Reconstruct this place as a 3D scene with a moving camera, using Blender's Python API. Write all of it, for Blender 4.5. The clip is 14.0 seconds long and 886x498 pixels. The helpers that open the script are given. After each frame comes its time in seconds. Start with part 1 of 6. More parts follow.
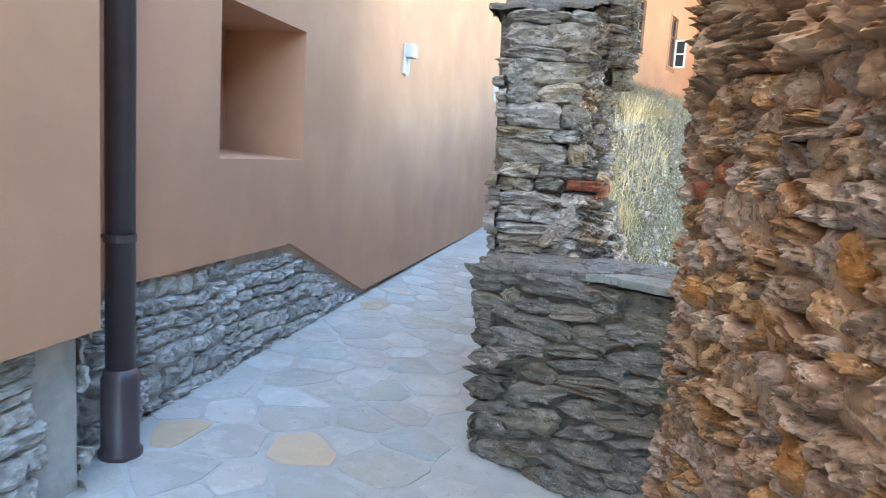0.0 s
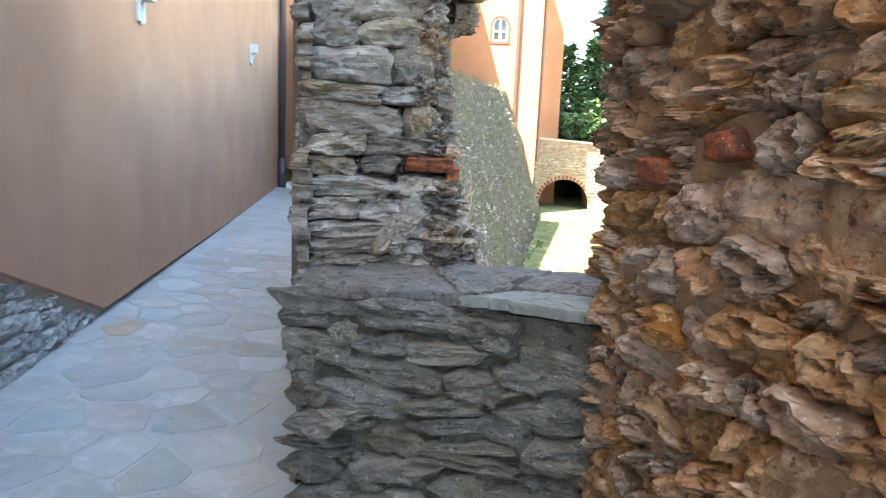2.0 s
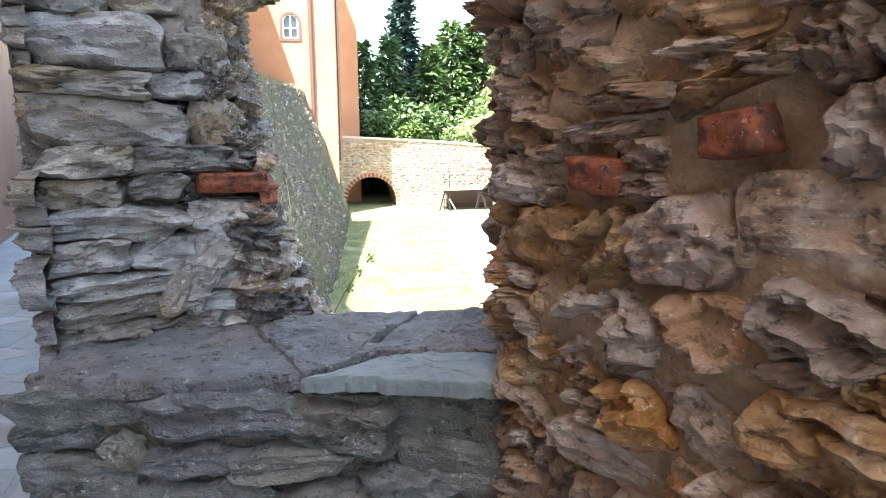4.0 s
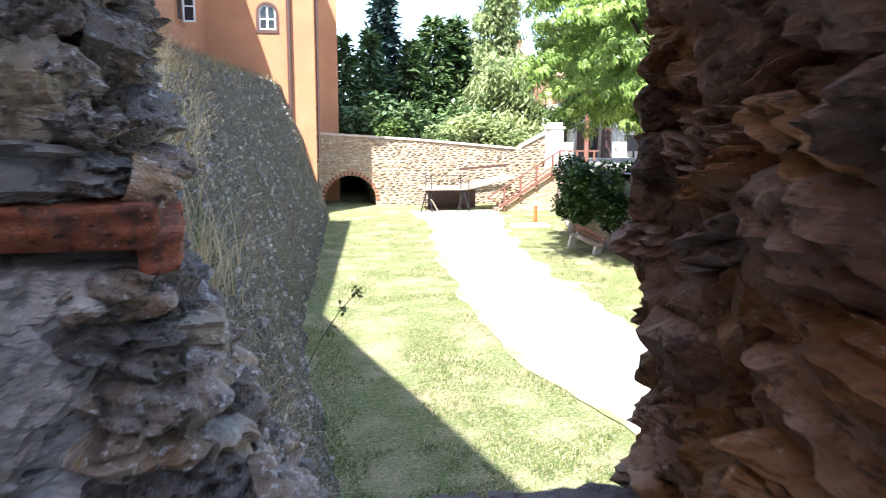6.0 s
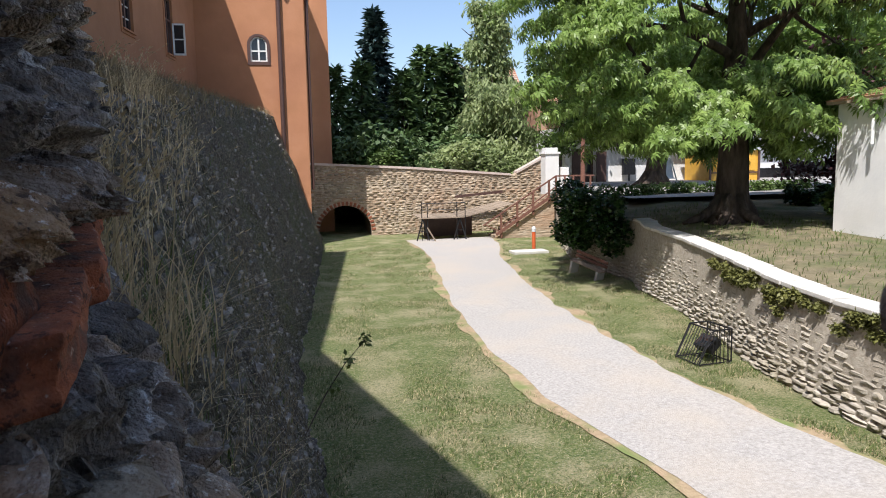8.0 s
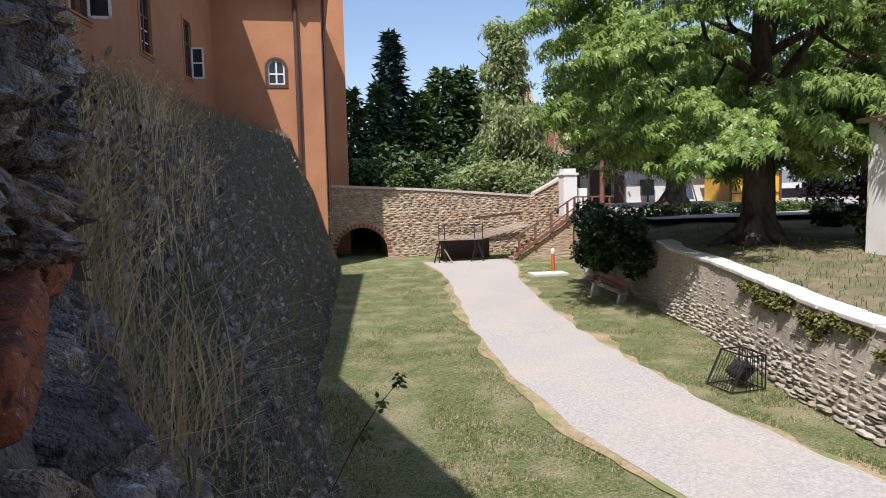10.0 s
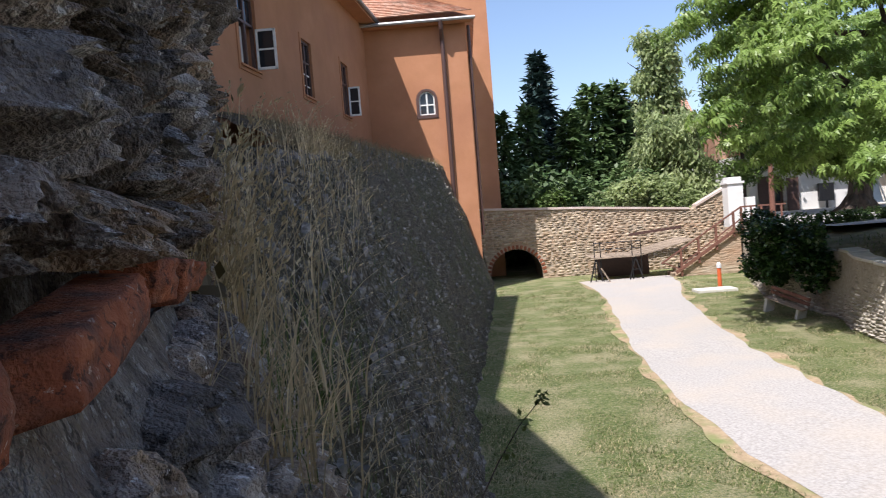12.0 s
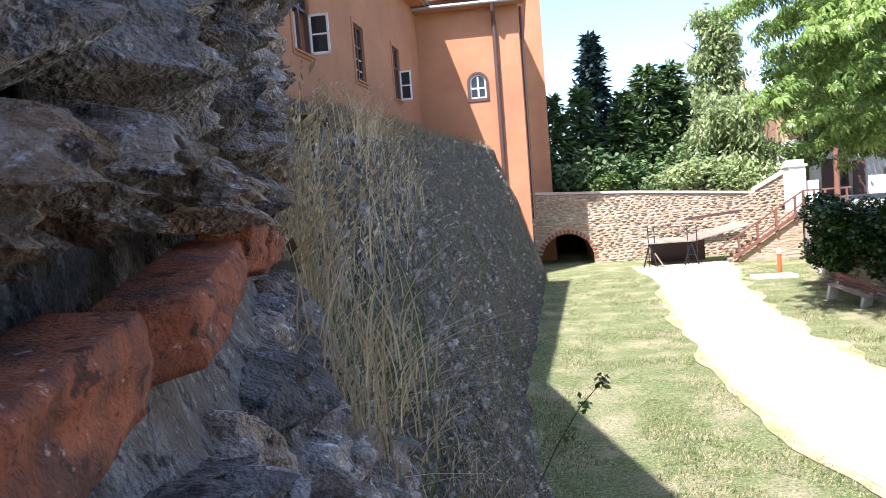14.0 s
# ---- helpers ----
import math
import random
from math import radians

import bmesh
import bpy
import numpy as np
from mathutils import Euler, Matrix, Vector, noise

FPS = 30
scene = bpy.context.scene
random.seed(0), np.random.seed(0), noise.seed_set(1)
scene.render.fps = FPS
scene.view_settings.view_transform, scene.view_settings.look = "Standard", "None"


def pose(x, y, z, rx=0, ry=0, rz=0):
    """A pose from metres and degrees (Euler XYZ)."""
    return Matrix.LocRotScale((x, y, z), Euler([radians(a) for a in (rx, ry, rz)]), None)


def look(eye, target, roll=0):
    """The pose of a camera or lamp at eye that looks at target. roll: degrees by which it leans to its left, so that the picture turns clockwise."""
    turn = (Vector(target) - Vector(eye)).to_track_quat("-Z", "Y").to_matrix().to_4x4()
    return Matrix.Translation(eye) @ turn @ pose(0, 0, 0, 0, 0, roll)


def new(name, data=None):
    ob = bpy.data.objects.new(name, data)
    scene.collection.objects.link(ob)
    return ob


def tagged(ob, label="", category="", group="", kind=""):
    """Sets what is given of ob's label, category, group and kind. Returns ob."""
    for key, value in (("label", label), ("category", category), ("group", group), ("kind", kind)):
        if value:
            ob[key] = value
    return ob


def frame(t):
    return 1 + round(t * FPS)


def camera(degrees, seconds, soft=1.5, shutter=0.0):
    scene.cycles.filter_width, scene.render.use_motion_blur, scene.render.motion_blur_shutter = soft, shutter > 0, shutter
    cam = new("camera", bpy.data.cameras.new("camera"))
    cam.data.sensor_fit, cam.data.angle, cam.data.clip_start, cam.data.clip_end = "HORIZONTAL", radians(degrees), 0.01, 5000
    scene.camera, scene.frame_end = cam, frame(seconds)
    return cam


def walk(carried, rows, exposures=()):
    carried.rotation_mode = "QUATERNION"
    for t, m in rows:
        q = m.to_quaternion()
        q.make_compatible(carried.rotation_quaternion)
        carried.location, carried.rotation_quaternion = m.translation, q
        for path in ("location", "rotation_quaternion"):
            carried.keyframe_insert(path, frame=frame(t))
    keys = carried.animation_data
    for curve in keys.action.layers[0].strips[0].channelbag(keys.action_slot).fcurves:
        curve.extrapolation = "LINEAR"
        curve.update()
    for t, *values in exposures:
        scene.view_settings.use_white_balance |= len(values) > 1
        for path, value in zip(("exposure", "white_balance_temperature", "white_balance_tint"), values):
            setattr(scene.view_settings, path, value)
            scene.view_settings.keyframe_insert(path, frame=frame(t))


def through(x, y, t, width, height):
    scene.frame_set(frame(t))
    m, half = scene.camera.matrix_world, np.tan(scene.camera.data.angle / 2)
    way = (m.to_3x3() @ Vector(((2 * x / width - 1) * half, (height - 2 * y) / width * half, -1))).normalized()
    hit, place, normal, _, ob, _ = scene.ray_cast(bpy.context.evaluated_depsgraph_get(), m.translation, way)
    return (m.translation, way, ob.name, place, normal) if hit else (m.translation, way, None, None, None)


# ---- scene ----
cam = camera(65.2, 14.0, soft=1.0, shutter=0.3)

PATH = [  # seconds, x, y, z, rx, ry, rz
    (0, 0.117, -0.472, 4.037, 82.186, -3.613, 26.626),
    (0.5, -0.106, -0.226, 4.053, 81.662, -3.995, 23.561),
    (1, -0.327, 0.121, 4.043, 81.466, -3.526, 23.25),
    (1.5, -0.479, 0.396, 4.017, 80.613, -3.649, 14.89),
    (2, -0.588, 0.674, 4.022, 80.799, -2.434, 6.692),
    (2.5, -0.637, 0.968, 4.027, 81.525, -1.405, 1.26),
    (2.7, -0.661, 1.075, 4.024, 81.58, -1.132, -2.017),
    (4.8, -0.761, 1.812, 4.027, 80.395, 0.194, -10.381),
    (5, -0.779, 1.952, 4.025, 80.32, -0.037, -10.531),
    (5.5, -0.707, 2.321, 4.021, 80.405, -0.112, -8.858),
    (6, -0.689, 2.667, 4.022, 80.808, -0.237, -11.265),
    (6.5, -0.745, 2.9, 3.99, 82.14, -0.396, -14.88),
    (7, -0.74, 3.08, 4.01, 82.07, 0.426, -14.081),
    (7.5, -0.7, 3.13, 4, 82.488, 0.994, -12.694),
    (10, -0.751, 3.581, 3.985, 84.905, 1.321, -10.649),
    (10.5, -0.743, 3.581, 3.985, 85.148, 1.742, -9.078),
    (11, -0.734, 3.596, 3.981, 85.555, 2.278, -6.219),
    (11.5, -0.704, 3.565, 3.976, 86.163, 3.172, -2.629),
    (12, -0.671, 3.569, 3.957, 87.37, 4.528, 1.993),
    (12.5, -0.663, 3.576, 3.948, 88.016, 5.265, 5.278),
    (13, -0.659, 3.577, 3.943, 88.102, 5.676, 7.378),
    (13.5, -0.678, 3.577, 3.947, 87.153, 5.042, 7.129),
    (14, -0.715, 3.576, 3.945, 86.4, 4.494, 6.105),
]
EXPOSURES = [(0.0, 3.75, 6850, 0), (2.7, 3.4, 6850, 1), (5.0, 3.05, 6200, 8), (5.6, 2.65, 6100, 11), (6.2, 1.95, 6100, 13), (6.6, 1.35, 6100, 13), (7.0, 0.95, 6100, 13), (7.5, 0.66, 6150, 13),
             (10.0, 0.42, 6250, 16), (11.5, 0.46, 6200, 16), (12.2, 0.8, 6150, 16), (13.0, 1.25, 5950, 18), (14.0, 1.65, 5900, 18)]
walk(cam, [(t, pose(*p)) for t, *p in PATH], EXPOSURES)

# ---- world and sun ----
SUN = Vector((-0.362, -0.51, 1.0)).normalized()   # towards the sun
world = bpy.data.worlds.new("sky")
scene.world = world
world.use_nodes = True
wn, wl = world.node_tree.nodes, world.node_tree.links
sky = wn.new("ShaderNodeTexSky")
sky.sky_type = "NISHITA"
sky.sun_disc = False
sky.sun_elevation = math.asin(SUN.z)
sky.sun_rotation = math.atan2(SUN.x, SUN.y)
sky.air_density, sky.dust_density, sky.ozone_density = 1.0, 1.3, 1.0
wl.new(sky.outputs["Color"], wn["Background"].inputs["Color"])
wn["Background"].inputs["Strength"].default_value = 0.125
sun_data = bpy.data.lights.new("sun", "SUN")
sun_data.energy, sun_data.angle, sun_data.color = 4.6, radians(0.53), (1.0, 0.95, 0.86)
sun = new("sun", sun_data)
sun.matrix_world = look((0, 0, 60), Vector((0, 0, 60)) - SUN)
tagged(sun, "summer midday sun", "sun", kind="structure")

# ---- materials ----
def material(name, stops, scale=6.0, detail=6.0, rough=0.85, bump=0.3, bump_scale=None, fine=0.0, fine_scale=120.0, stain=None,
             stain_scale=0.8, stain_amount=0.5, vary=0.0, stretch=(1, 1, 1), metallic=0.0, island=False, distance=0.02, hue=0.0, world_space=False, fleck=()):
    """Noise-driven colour between stops, a large stain, per-piece variation and two scales of relief."""
    m = bpy.data.materials.new(name)
    m.use_nodes = True
    n, l = m.node_tree.nodes, m.node_tree.links
    b = n["Principled BSDF"]
    co = n.new("ShaderNodeTexCoord")
    mp = n.new("ShaderNodeMapping")
    mp.inputs["Scale"].default_value = stretch
    if world_space:
        geo = n.new("ShaderNodeNewGeometry")
        l.new(geo.outputs["Position"], mp.inputs["Vector"])
    else:
        l.new(co.outputs["Object"], mp.inputs["Vector"])
    v = mp.outputs["Vector"]
    if vary and not island:
        info = n.new("ShaderNodeObjectInfo")
        rnd = info.outputs["Random"]
        add = n.new("ShaderNodeVectorMath")
        add.operation = "MULTIPLY_ADD"
        l.new(rnd, add.inputs[0])
        add.inputs[1].default_value = (37, 91, 53)
        l.new(v, add.inputs[2])
        v = add.outputs[0]
    elif vary:
        rnd = n.new("ShaderNodeNewGeometry").outputs["Random Per Island"]
    tx = n.new("ShaderNodeTexNoise")
    tx.inputs["Scale"].default_value, tx.inputs["Detail"].default_value, tx.inputs["Roughness"].default_value = scale, detail, 0.62
    l.new(v, tx.inputs["Vector"])
    ramp = n.new("ShaderNodeValToRGB")
    el = ramp.color_ramp.elements
    while len(el) < len(stops):
        el.new(0.5)
    for e, (p, c) in zip(el, stops):
        e.position, e.color = p, (*c, 1)
    l.new(tx.outputs["Fac"], ramp.inputs["Fac"])
    col = ramp.outputs["Color"]
    if stain:
        sx = n.new("ShaderNodeTexNoise")
        sx.inputs["Scale"].default_value, sx.inputs["Detail"].default_value = stain_scale, 5
        l.new(v, sx.inputs["Vector"])
        sr = n.new("ShaderNodeMapRange")
        sr.inputs["From Min"].default_value, sr.inputs["From Max"].default_value, sr.inputs["To Max"].default_value = 0.45, 0.68, stain_amount
        l.new(sx.outputs["Fac"], sr.inputs["Value"])
        mx = n.new("ShaderNodeMix")
        mx.data_type = "RGBA"
        l.new(sr.outputs["Result"], mx.inputs["Factor"])
        l.new(col, mx.inputs["A"])
        mx.inputs["B"].default_value = (*stain, 1)
        col = mx.outputs["Result"]
    for colour, f_scale, f_lo, f_hi, amount in fleck:
        sx = n.new("ShaderNodeTexNoise")
        sx.inputs["Scale"].default_value, sx.inputs["Detail"].default_value, sx.inputs["Roughness"].default_value = f_scale, 6, 0.7
        l.new(v, sx.inputs["Vector"])
        sr = n.new("ShaderNodeMapRange")
        sr.inputs["From Min"].default_value, sr.inputs["From Max"].default_value, sr.inputs["To Max"].default_value = f_lo, f_hi, amount
        l.new(sx.outputs["Fac"], sr.inputs["Value"])
        mx = n.new("ShaderNodeMix")
        mx.data_type = "RGBA"
        l.new(sr.outputs["Result"], mx.inputs["Factor"])
        l.new(col, mx.inputs["A"])
        mx.inputs["B"].default_value = (*colour, 1)
        col = mx.outputs["Result"]
    if vary:
        hs = n.new("ShaderNodeHueSaturation")
        mr = n.new("ShaderNodeMapRange")
        mr.inputs["To Min"].default_value, mr.inputs["To Max"].default_value = 1 - vary, 1 + vary
        l.new(rnd, mr.inputs["Value"])
        l.new(mr.outputs["Result"], hs.inputs["Value"])
        if hue:
            m1 = n.new("ShaderNodeMath")
            m1.operation = "MULTIPLY"
            m1.inputs[1].default_value = 7.13
            fr = n.new("ShaderNodeMath")
            fr.operation = "FRACT"
            l.new(rnd, m1.inputs[0])
            l.new(m1.outputs[0], fr.inputs[0])
            mh = n.new("ShaderNodeMapRange")
            mh.inputs["To Min"].default_value, mh.inputs["To Max"].default_value = 1 - hue, 1 + hue
            l.new(fr.outputs[0], mh.inputs["Value"])
            l.new(mh.outputs["Result"], hs.inputs["Saturation"])
        l.new(col, hs.inputs["Color"])
        col = hs.outputs["Color"]
    l.new(col, b.inputs["Base Color"])
    b.inputs["Roughness"].default_value, b.inputs["Metallic"].default_value = rough, metallic
    if bump:
        bx = n.new("ShaderNodeTexNoise")
        bx.inputs["Scale"].default_value, bx.inputs["Detail"].default_value = bump_scale or scale * 3, 8
        l.new(v, bx.inputs["Vector"])
        h = bx.outputs["Fac"]
        if fine:
            fx = n.new("ShaderNodeTexNoise")
            fx.inputs["Scale"].default_value, fx.inputs["Detail"].default_value = fine_scale, 4
            l.new(v, fx.inputs["Vector"])
            ma = n.new("ShaderNodeMath")
            ma.operation = "MULTIPLY_ADD"
            l.new(fx.outputs["Fac"], ma.inputs[0])
            ma.inputs[1].default_value = fine
            l.new(h, ma.inputs[2])
            h = ma.outputs[0]
        bp = n.new("ShaderNodeBump")
        bp.inputs["Strength"].default_value, bp.inputs["Distance"].default_value = bump, distance
        l.new(h, bp.inputs["Height"])
        l.new(bp.outputs["Normal"], b.inputs["Normal"])
    return m


def leaf_material(name, dark, light, rough=0.55, through=0.35, scale=0.5):
    m = material(name, [(0.3, dark), (0.7, light)], scale=scale, bump=0, rough=rough, vary=0.35, island=True)
    n, l = m.node_tree.nodes, m.node_tree.links
    b = n["Principled BSDF"]
    t = n.new("ShaderNodeBsdfTranslucent")
    l.new(b.inputs["Base Color"].links[0].from_socket, t.inputs["Color"])
    mix = n.new("ShaderNodeMixShader")
    mix.inputs["Fac"].default_value = through
    l.new(b.outputs["BSDF"], mix.inputs[1])
    l.new(t.outputs["BSDF"], mix.inputs[2])
    l.new(mix.outputs["Shader"], n["Material Output"].inputs["Surface"])
    return m


def glass_material(name):
    m = bpy.data.materials.new(name)
    m.use_nodes = True
    b = m.node_tree.nodes["Principled BSDF"]
    b.inputs["Base Color"].default_value = (0.02, 0.025, 0.03, 1)
    b.inputs["Roughness"].default_value = 0.05
    b.inputs["Specular IOR Level"].default_value = 0.6
    return m


PLASTER = material("terracotta_plaster", [(0.25, (0.50, 0.28, 0.17)), (0.55, (0.56, 0.32, 0.20)), (0.8, (0.62, 0.37, 0.24))], scale=1.3, bump=0.25,
                   bump_scale=14, fine=0.5, fine_scale=160, stain=(0.40, 0.225, 0.16), stain_scale=0.7, stain_amount=0.45, rough=0.9, distance=0.01)
FACADE = material("orange_facade_plaster", [(0.25, (0.38, 0.175, 0.085)), (0.55, (0.44, 0.205, 0.105)), (0.8, (0.48, 0.235, 0.13))], scale=0.8, bump=0.2,
                  bump_scale=10, stain=(0.33, 0.14, 0.08), stain_scale=0.35, stain_amount=0.5, rough=0.9)
SLATE = material("grey_slate", [(0.27, (0.14, 0.13, 0.115)), (0.42, (0.28, 0.265, 0.24)), (0.56, (0.40, 0.38, 0.345)), (0.72, (0.60, 0.57, 0.52))], scale=11, bump=0.75,
                 bump_scale=34, fine=0.5, fine_scale=140, stain=(0.33, 0.25, 0.15), stain_scale=2.6, stain_amount=0.6, vary=0.34, hue=0.5, stretch=(1, 1, 1.8), rough=0.75, distance=0.02, world_space=True, fleck=(((0.64, 0.62, 0.57), 30, 0.58, 0.64, 0.6), ((0.05, 0.047, 0.04), 24, 0.57, 0.64, 0.75)))
SILL_SLATE = material("dark_green_grey_slate", [(0.27, (0.06, 0.061, 0.05)), (0.42, (0.145, 0.146, 0.124)), (0.56, (0.22, 0.22, 0.19)), (0.72, (0.37, 0.36, 0.325))], scale=11, bump=0.9,
                      bump_scale=30, fine=0.6, fine_scale=140, stain=(0.25, 0.19, 0.125), stain_scale=2.6, stain_amount=0.55, vary=0.3, hue=0.5, stretch=(1, 1, 1.5), rough=0.7, distance=0.02, world_space=True, fleck=(((0.035, 0.033, 0.028), 22, 0.56, 0.64, 0.8), ((0.52, 0.51, 0.47), 40, 0.60, 0.65, 0.7)))
PLINTH_STONE = material("pale_plinth_slate", [(0.27, (0.20, 0.21, 0.21)), (0.42, (0.36, 0.375, 0.375)), (0.56, (0.50, 0.51, 0.505)), (0.72, (0.66, 0.66, 0.64))], scale=11, bump=0.7, bump_scale=34, fine=0.5,
                        fine_scale=140, stain=(0.30, 0.27, 0.21), stain_scale=2.6, stain_amount=0.4, vary=0.22, hue=0.4, stretch=(1, 1, 1.6), rough=0.75, distance=0.02, world_space=True)
BROWN = material("brown_rubble", [(0.27, (0.13, 0.078, 0.048)), (0.42, (0.27, 0.175, 0.105)), (0.56, (0.38, 0.27, 0.18)), (0.72, (0.55, 0.45, 0.35))], scale=11, bump=0.8,
                 bump_scale=24, fine=0.4, fine_scale=80, stain=(0.24, 0.115, 0.055), stain_scale=3.0, stain_amount=0.75, vary=0.3, hue=0.35, stretch=(1, 1, 1.5), rough=0.85, distance=0.02, world_space=True, fleck=(((0.06, 0.035, 0.022), 26, 0.54, 0.63, 0.8), ((0.62, 0.54, 0.44), 42, 0.60, 0.66, 0.6)))
DARKSTONE = material("weathered_dark_stone", [(0.28, (0.12, 0.098, 0.085)), (0.42, (0.28, 0.235, 0.20)), (0.56, (0.44, 0.38, 0.32)), (0.70, (0.68, 0.64, 0.59))], scale=20, bump=1.0,
                     bump_scale=48, fine=0.9, fine_scale=210, stain=(0.36, 0.235, 0.13), stain_scale=7, stain_amount=0.6, vary=0.5, hue=0.5, rough=0.8, distance=0.016, world_space=True, fleck=(((0.05, 0.04, 0.036), 30, 0.56, 0.62, 0.85), ((0.78, 0.77, 0.74), 52, 0.57, 0.62, 0.8), ((0.38, 0.29, 0.11), 17, 0.60, 0.68, 0.6)))
CHIP = material("talus_slate_chips", [(0.3, (0.06, 0.055, 0.045)), (0.5, (0.16, 0.145, 0.12)), (0.7, (0.36, 0.34, 0.30))], scale=14, bump=0.7, bump_scale=40, vary=0.4, island=True, rough=0.85, distance=0.02, world_space=True)
MORTAR = material("lime_mortar", [(0.3, (0.30, 0.26, 0.205)), (0.7, (0.48, 0.43, 0.36))], scale=9, bump=0.7, bump_scale=30, fine=0.5, rough=0.95, distance=0.02)
MORTAR_BROWN = material("earthy_mortar", [(0.3, (0.27, 0.175, 0.10)), (0.7, (0.46, 0.33, 0.215))], scale=9, bump=0.8, bump_scale=26, fine=0.5, rough=0.95, distance=0.025)
MORTAR_GREY = material("grey_cement", [(0.3, (0.33, 0.33, 0.315)), (0.7, (0.52, 0.515, 0.49))], scale=6, bump=0.5, bump_scale=26, fine=0.5, rough=0.9, distance=0.015)
BRICK = material("red_brick", [(0.2, (0.12, 0.035, 0.018)), (0.5, (0.36, 0.105, 0.045)), (0.8, (0.50, 0.18, 0.085))], scale=40, bump=0.8, bump_scale=110, fine=0.6, fine_scale=400,
                 stain=(0.09, 0.055, 0.045), stain_scale=28, stain_amount=0.85, vary=0.15, rough=0.9, distance=0.006, world_space=True, fleck=(((0.06, 0.025, 0.018), 60, 0.56, 0.62, 0.85), ((0.60, 0.46, 0.38), 95, 0.62, 0.66, 0.7)))
FLAG = material("flagstone", [(0.25, (0.32, 0.365, 0.38)), (0.55, (0.41, 0.455, 0.465)), (0.8, (0.48, 0.515, 0.51))], scale=3, bump=0.4, bump_scale=18, fine=0.4, stain=(0.40, 0.34, 0.26),
                stain_scale=1.6, stain_amount=0.5, vary=0.14, hue=0.6, rough=0.8, fleck=(((0.50, 0.53, 0.53), 7, 0.52, 0.64, 0.6), ((0.22, 0.21, 0.19), 16, 0.60, 0.68, 0.5)))
FLAG_OCHRE = material("ochre_flagstone", [(0.3, (0.44, 0.36, 0.25)), (0.7, (0.54, 0.46, 0.36))], scale=4, bump=0.3, bump_scale=18, vary=0.15, rough=0.8)
FLOOR_MORTAR = material("pale_paving_mortar", [(0.3, (0.36, 0.40, 0.415)), (0.7, (0.47, 0.51, 0.52))], scale=2.5, bump=0.45, bump_scale=26, fine=0.5, stain=(0.33, 0.31, 0.28),
                        stain_scale=0.9, stain_amount=0.6, rough=0.85, fleck=(((0.30, 0.28, 0.25), 9, 0.57, 0.66, 0.5),))
GRASS = material("mown_dry_lawn", [(0.3, (0.07, 0.125, 0.022)), (0.45, (0.17, 0.225, 0.06)), (0.57, (0.29, 0.30, 0.12)), (0.72, (0.52, 0.46, 0.29))], scale=16, detail=12, bump=1.0,
                 bump_scale=30, fine=0.9, fine_scale=110, stain=(0.54, 0.46, 0.28), stain_scale=0.9, stain_amount=0.85, rough=0.95, distance=0.06, world_space=True, fleck=(((0.06, 0.13, 0.02), 26, 0.50, 0.60, 0.75), ((0.68, 0.61, 0.43), 44, 0.56, 0.62, 0.75)))
GRAVEL = material("pale_gravel", [(0.3, (0.28, 0.265, 0.245)), (0.5, (0.39, 0.37, 0.35)), (0.7, (0.50, 0.475, 0.45))], scale=20, detail=10, bump=0.6, bump_scale=60, stain=(0.46, 0.40, 0.33),
                  stain_scale=0.5, stain_amount=0.6, rough=0.95, distance=0.02, world_space=True)
DIRT = material("dry_earth_verge", [(0.3, (0.27, 0.195, 0.115)), (0.7, (0.43, 0.33, 0.21))], scale=9, bump=0.6, bump_scale=30, stain=(0.17, 0.21, 0.07), stain_scale=1.6, stain_amount=1.0, rough=0.95, world_space=True)
TALUS = material("overgrown_talus", [(0.30, (0.022, 0.017, 0.010)), (0.46, (0.07, 0.055, 0.034)), (0.57, (0.14, 0.115, 0.08)), (0.70, (0.38, 0.35, 0.29))], scale=16, detail=12, bump=1.0,
                 bump_scale=14, fine=0.7, fine_scale=60, stain=(0.085, 0.10, 0.028), stain_scale=0.35, stain_amount=0.55, rough=0.95, distance=0.12, world_space=True, fleck=(((0.012, 0.011, 0.008), 12, 0.52, 0.61, 0.85), ((0.58, 0.55, 0.48), 34, 0.57, 0.62, 0.85)))
BANK = material("shrubby_bank", [(0.3, (0.10, 0.09, 0.05)), (0.7, (0.26, 0.21, 0.13))], scale=1.6, bump=0.8, bump_scale=9, stain=(0.06, 0.09, 0.02), stain_scale=0.7, stain_amount=0.8, rough=0.95, distance=0.06, world_space=True)
ASPHALT = material("pale_asphalt", [(0.3, (0.30, 0.29, 0.28)), (0.7, (0.40, 0.38, 0.36))], scale=2, bump=0.2, rough=0.9, world_space=True)
TILE = material("clay_roof_tile", [(0.25, (0.33, 0.15, 0.09)), (0.55, (0.48, 0.26, 0.17)), (0.8, (0.60, 0.42, 0.32))], scale=3.5, bump=0.4, bump_scale=14, stain=(0.36, 0.30, 0.24),
                stain_scale=1.2, stain_amount=0.5, vary=0.18, island=True, rough=0.9)
WHITEWASH = material("whitewash", [(0.3, (0.70, 0.70, 0.70)), (0.7, (0.80, 0.79, 0.77))], scale=1.2, bump=0.25, bump_scale=14, stain=(0.60, 0.58, 0.54), stain_scale=0.5, stain_amount=0.4, rough=0.9)
WHITE_PAINT = material("white_window_paint", [(0.3, (0.72, 0.72, 0.70)), (0.7, (0.80, 0.80, 0.78))], scale=8, bump=0.1, rough=0.5)
